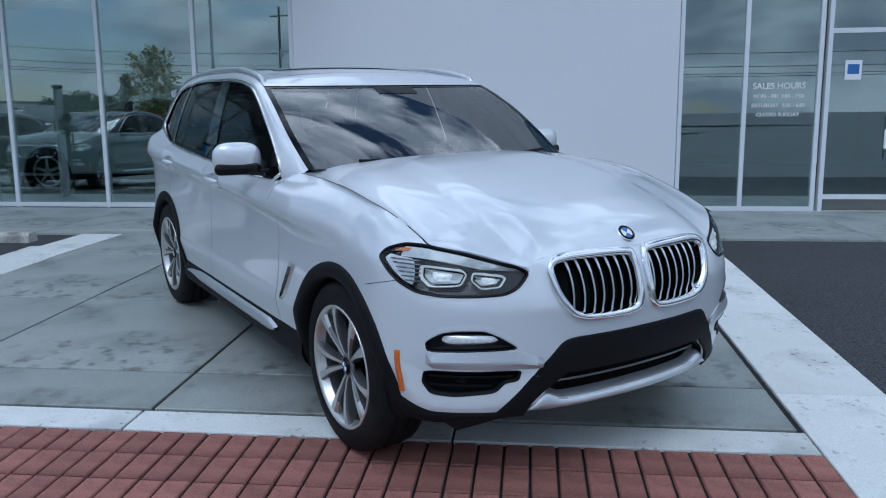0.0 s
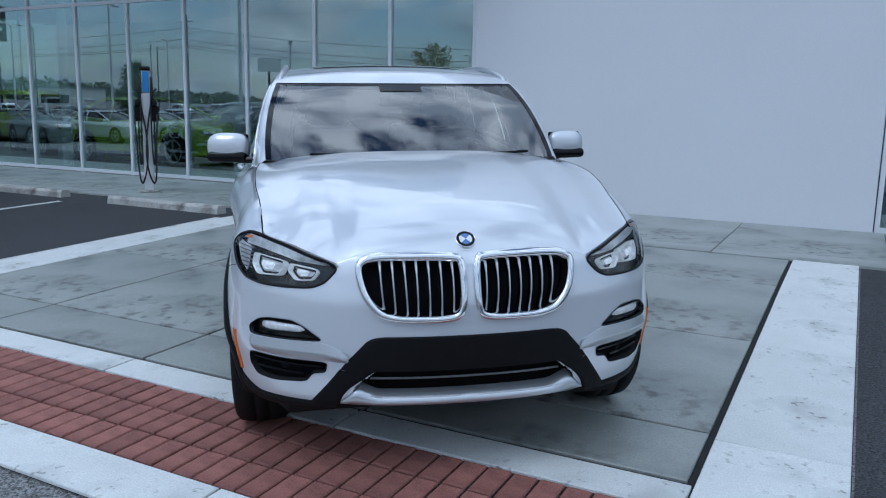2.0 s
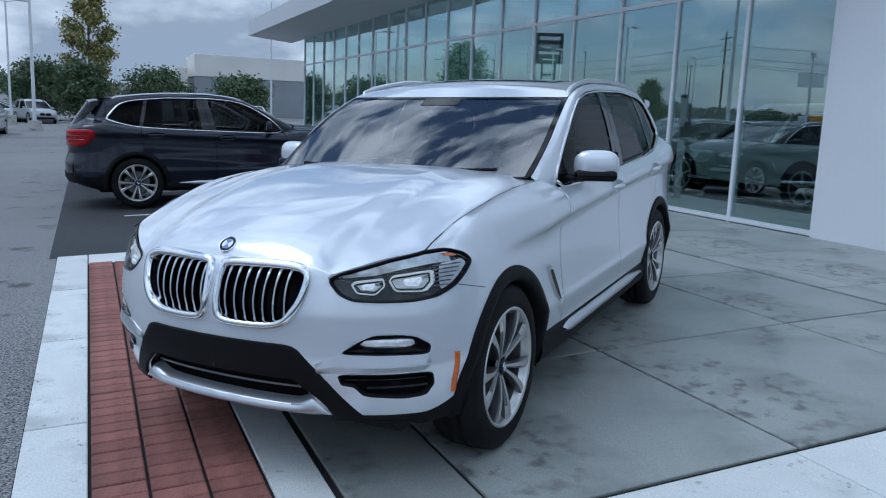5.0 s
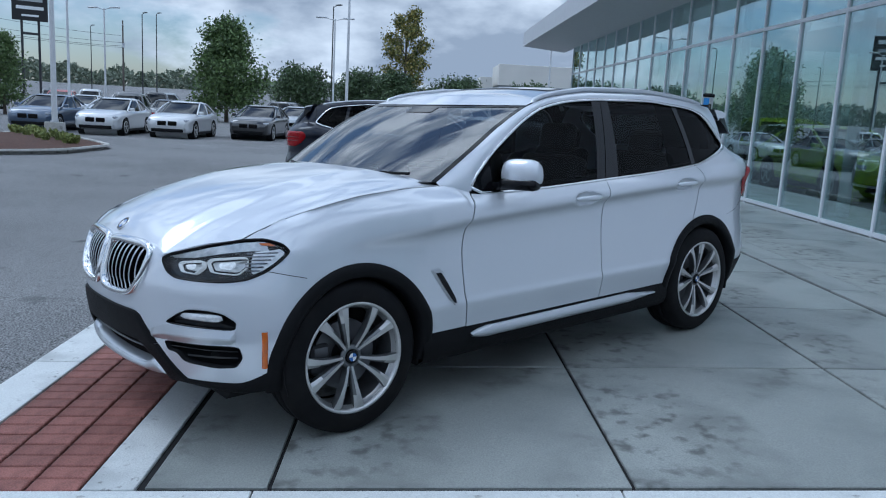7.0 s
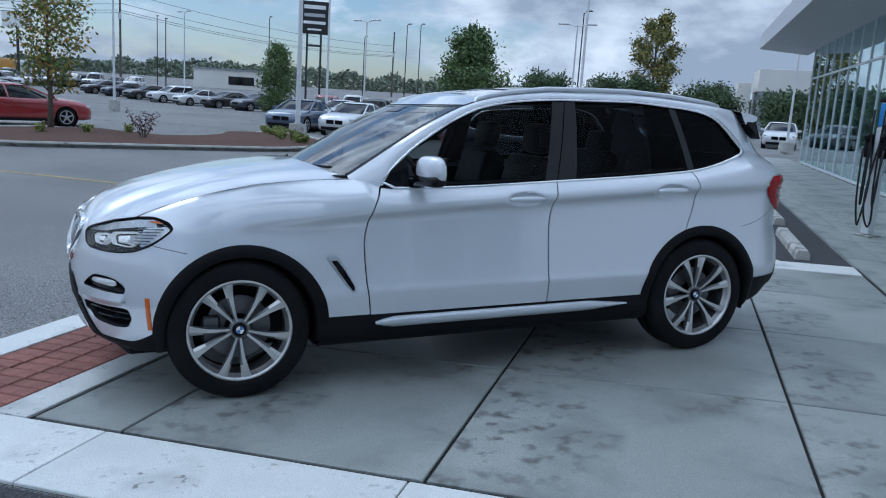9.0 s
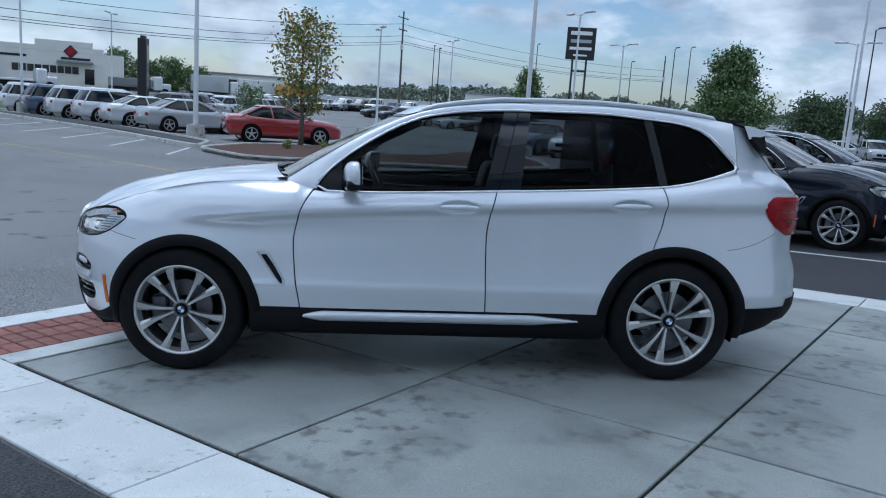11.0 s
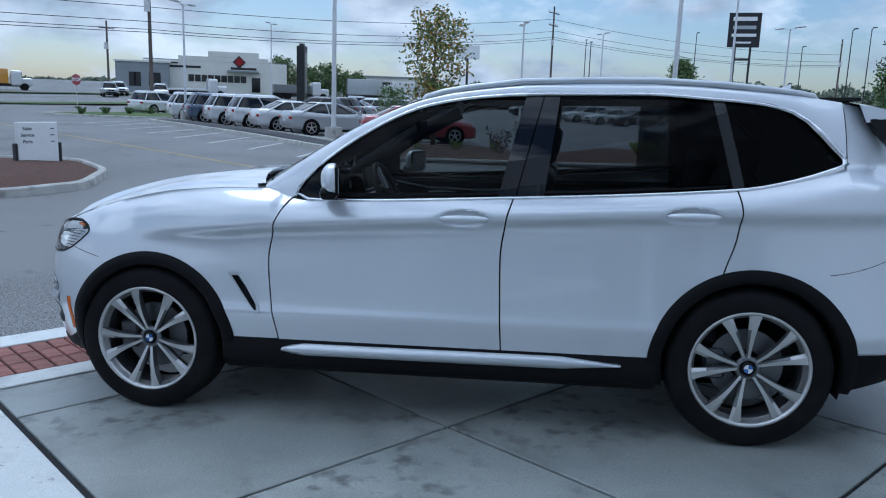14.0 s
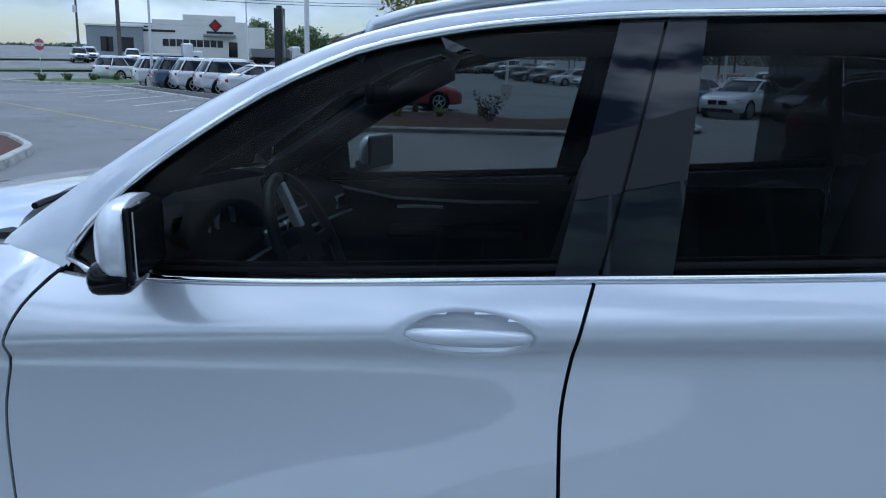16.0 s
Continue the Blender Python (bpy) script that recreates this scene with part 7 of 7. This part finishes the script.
SIGN_BLACK = material("black_sign_face", (0.012, 0.012, 0.014), 0.4, vary=0.1)
SIGN_WHITE = material("white_sign_face", (0.86, 0.87, 0.87), 0.5, vary=0.03)


def pylon_sign():
    s = thing("pylon_sign", "tall black dealer sign with pale bars on two legs", "sign", m=pose(-103.7, -47.0, 2.0, 0, 0, -26 - 36))
    part("panel", boxed(-2.1, -0.35, 8.4, 2.1, 0.35, 13.0, 0.05), SIGN_BLACK, s)
    for x in (-1.0, 1.0):
        part("leg", rodded((x, 0, -1), (x, 0, 8.5), 0.16, n=10), POLE_DARK, s)
    part("brace", boxed(-1.0, -0.1, 6.6, 1.0, 0.1, 6.9), POLE_DARK, s)
    for sgn in (-1, 1):
        for z, w, h in ((12.25, 1.55, 0.34), (11.1, 1.5, 0.30), (10.05, 1.6, 0.26), (9.05, 1.0, 0.16)):
            part("bar", boxed(-w, sgn * 0.35 - 0.03, z - h, w, sgn * 0.35 + 0.03, z + h * 0.6, 0.02), SIGN_WHITE if z != 11.1 else CAR_PAINTS["silver"], s)


pylon_sign()
board = thing("direction_sign", "white direction board on two dark posts in mulch", "sign", m=pose(-2.95, -10.7, far_z(-2.9, -10.6) + 0.06, 0, 0, 196))
part("panel", boxed(-0.46, -0.05, 0.02, 0.46, 0.05, 0.95, 0.012), SIGN_WHITE, board)
for x in (-0.50, 0.50):
    part("post", boxed(x - 0.03, -0.06, -0.25, x + 0.03, 0.06, 0.50, 0.008), POLE_DARK, board)
INK = material("dark_sign_ink", (0.05, 0.06, 0.08), 0.6, vary=0.0)
for k, word in enumerate(("Sales", "Service", "Parts")):
    lettering(word, 0.105, pose(-0.24, -0.052, 0.78 - 0.14 * k, 90, 0, 0), INK, board)
    part("arrow", boxed(0.28, -0.054, 0.80 - 0.14 * k, 0.37, -0.050, 0.82 - 0.14 * k), INK, board)

stop = thing("stop_sign", "red octagonal stop sign on a steel post", "sign", m=pose(-20.4, -62.8, far_z(-20.4, -62.8), 0, 0, 20 + 180))
part("post", rodded((0, 0, 0), (0, 0, 2.2), 0.035, n=8), SATIN, stop)
part("plate", rodded((0, -0.02, 2.45), (0, -0.035, 2.45), 0.48, n=8), CAR_PAINTS["red"], stop)
lettering("STOP", 0.36, pose(0, -0.04, 2.33, 90, 0, 0), SIGN_WHITE, stop)

tower = thing("sign_tower", "slim black tower sign by the road", "sign", m=pose(-53.5, -80.1, far_z(-53.5, -80.1), 0, 0, 40))
part("shaft", boxed(-0.7, -0.5, -1, 0.7, 0.5, 7.4, 0.05), SIGN_BLACK, tower)
part("bar", boxed(-0.3, -0.54, 1.5, 0.3, -0.49, 6.6, 0.02), CAR_PAINTS["grey"], tower)
part("bar", boxed(-0.3, 0.49, 1.5, 0.3, 0.54, 6.6, 0.02), CAR_PAINTS["grey"], tower)
part("cap", boxed(-0.3, -0.3, 7.4, 0.3, 0.3, 7.7, 0.03), SIGN_BLACK, tower)
bill = thing("billboard", "pale billboard on a steel post", "billboard", m=pose(-87.5, -85.0, far_z(-87.5, -85), 0, 0, -45))
part("panel", boxed(-1.9, -0.15, 7.2, 1.9, 0.15, 9.4, 0.03), SIGN_WHITE, bill)
part("post", rodded((0, 0, -1), (0, 0, 7.3), 0.2, n=10), POLE_DARK, bill)

# ---- far buildings ----
CREAM = material("cream_wall", (0.74, 0.72, 0.67), 0.8, vary=0.06, scale=0.3)
GREY_WALL = material("grey_metal_wall", (0.27, 0.29, 0.31), 0.6, vary=0.08, scale=0.5)


def far_building():
    b = thing("commercial_building", "long cream commercial building with stepped parapet", "building", m=pose(-60.4, -116.4, 2.0, 0, 0, 333))
    part("wall", boxed(-(11.0), -9, -1, -(-12.0), 0, 4.8, 0.03), CREAM, b)
    part("parapet", boxed(-(8.0), -1.0, 4.8, -(-6.5), 0.02, 5.6, 0.03), CREAM, b)
    part("parapet", boxed(-(6.4), -1.0, 5.6, -(-1.8), 0.03, 6.5, 0.03), CREAM, b)
    part("roof", boxed(-(11.0), -9, 4.8, -(-12.0), -1.0, 5.0), GREY_WALL, b)
    for k in range(9):
        part("window", boxed(-(-4.1 + 1.05 * k), -0.02, 1.5, -(-5.0 + 1.05 * k), 0.06, 2.6), DARK_GLASS, b)
    part("canopy", boxed(-(6.4), 0.0, 3.2, -(1.2), 1.2, 3.5, 0.03), GREY_WALL, b)
    part("door", boxed(-(6.6), -0.02, 0, -(5.2), 0.06, 2.4), DARK_GLASS, b)
    part("emblem", boxed(-(0.75), 0.05, -0.75, -(-0.75), 0.14, 0.75, 0.05, m=Matrix.Translation((-3.2, 0, 4.9)) @ Matrix.Rotation(radians(45), 4, "Y")), SIGN_BLACK, b, "dark diamond emblem")
    part("emblem", boxed(-(0.55), 0.10, -0.55, -(-0.55), 0.18, 0.55, 0.05, m=Matrix.Translation((-3.2, 0, 4.9)) @ Matrix.Rotation(radians(45), 4, "Y")), RED_LENS, b)
    part("bar", boxed(-(6.0), 0.02, 3.65, -(1.8), 0.08, 4.0), SIGN_BLACK, b)
    part("bar", boxed(-(-6.6), 0.02, 4.25, -(-10.2), 0.06, 4.5), SIGN_BLACK, b)
    part("bar", boxed(-(-3.0), 0.02, 3.65, -(-10.2), 0.06, 4.0), SIGN_BLACK, b)
    g = thing("commercial_building", "grey metal-clad workshop beside the cream building", "building", m=pose(-46.6, -121.0, 2.0, 0, 0, 333))
    part("wall", boxed(-(6.5), -8, -1, -(-1.6), 0, 4.2, 0.03), GREY_WALL, g)
    part("roof", boxed(-(6.7), -8.2, 4.2, -(-1.8), 0.2, 4.45), CREAM, g)
    for k in range(2):
        part("window", boxed(-(2.2 + 3.0 * k), -0.02, 0.4, -(0.4 + 3.0 * k), 0.05, 2.6), DARK_GLASS, g)
    w = thing("commercial_building", "low white warehouse with dark openings", "building", m=pose(-88.5, -110, 2.5, 0, 0, 323))
    part("wall", boxed(-(11), -8, -1, -(-11), 0, 3.0, 0.03), CREAM, w)
    part("roof", boxed(-(11.2), -8.2, 3.0, -(-11.2), 0.2, 3.3), GREY_WALL, w)
    for k in range(4):
        part("window", boxed(-(-6.5 + 5 * k), -0.02, 0.2, -(-9 + 5 * k), 0.05, 2.2), DARK_GLASS, w)
    o = thing("commercial_building", "low pale building across the lot", "building", m=pose(-123, -73.3, 3.0, 0, 0, 302))
    part("wall", boxed(-(6), -6, -2, -(-6), 0, 2.0, 0.03), CREAM, o)
    part("roof", boxed(-(6.2), -6.2, 2.0, -(-6.2), 0.2, 2.3), GREY_WALL, o)
    part("window", boxed(-(4.5), -0.02, -0.5, -(0), 0.05, 1.0), DARK_GLASS, o)
    d = thing("commercial_building", "white and dark grey two-tone building behind trees", "building", m=pose(-88, 18.0, 2.0, 0, 0, 90))
    part("wall", boxed(-4.5, 0, -2, 9.4, 8, 3.0, 0.03), GREY_WALL, d)
    part("upper_wall", boxed(-4.6, -0.1, 3.0, 9.5, 8.1, 5.4, 0.03), CREAM, d)
    part("annex", boxed(-6.6, 1, -2, -5.2, 6, 3.9, 0.03), CREAM, d)


far_building()


def truck(x, y, yaw, colour, label, box_h=2.6):
    t = thing("truck", label, "truck", "trucks beyond the road", m=pose(x, y, far_z(x, y), 0, 0, yaw))
    part("cargo_box", boxed(-4.5, -1.2, 0.9, 1.2, 1.2, 0.9 + box_h, 0.05), CAR_PAINTS[colour], t)
    part("cab", boxed(1.5, -1.1, 0.6, 2.9, 1.1, 2.7, 0.25, segments=2), CAR_PAINTS["white"], t)
    part("hood", boxed(2.8, -0.9, 0.6, 4.2, 0.9, 1.7, 0.2, segments=2), CAR_PAINTS["white"], t)
    part("windscreen", boxed(2.80, -0.95, 1.75, 2.93, 0.95, 2.5, 0.03), DARK_GLASS, t)
    part("frame", boxed(-4.6, -0.5, 0.5, 3.8, 0.5, 0.9), POLE_DARK, t)
    for sx in (-3.4, -2.3, 3.2):
        for sy in (1, -1):
            part("wheel", rodded((sx, sy * 0.85, 0.5), (sx, sy * 1.15, 0.5), 0.5, n=18), RUBBER, t)


truck(-66, -100, 160, "grey", "dump truck with grey box beyond the road", 1.3)
truck(-50, -103, 165, "white", "white flatbed truck by the workshop", 0.3)
truck(-78, -97, 150, "silver", "box truck with pale box", 2.5)
truck(-84, -93, 150, "white", "white box truck in the far lot", 2.3)
truck(-27, -116, 170, "yellow", "yellow school bus parked far off", 2.0)
truck(-88, -88, 140, "yellow", "yellow school bus parked far off", 1.9)

# ---- paving bricks ----
bx0, bx1, by0, by1 = -4.488, 1.225, 2.552, 3.198
n_x, n_y = 52, 3
bw, bl = (bx1 - bx0) / n_x, (by1 - by0) / n_y
brick_meshes = []
for j in range(n_y):
    brick_meshes.append(slab_mesh("brick", bx0 + 0.0055, bx0 + bw - 0.0055, by0 + j * bl + 0.006, by0 + (j + 1) * bl - 0.006, 0.0, BRICK, 0.006, 0.025))
rnd = np.random.default_rng(4)
for j in range(n_y):
    me, c = brick_meshes[j]
    for i in range(n_x):
        o = new("brick", me)
        o.parent = drive
        o.location = (c[0] + i * bw, c[1], c[2] + 0.021 + rnd.uniform(-0.0015, 0.0015))
        o.rotation_euler = (rnd.uniform(-0.006, 0.006), rnd.uniform(-0.006, 0.006), rnd.uniform(-0.004, 0.004))
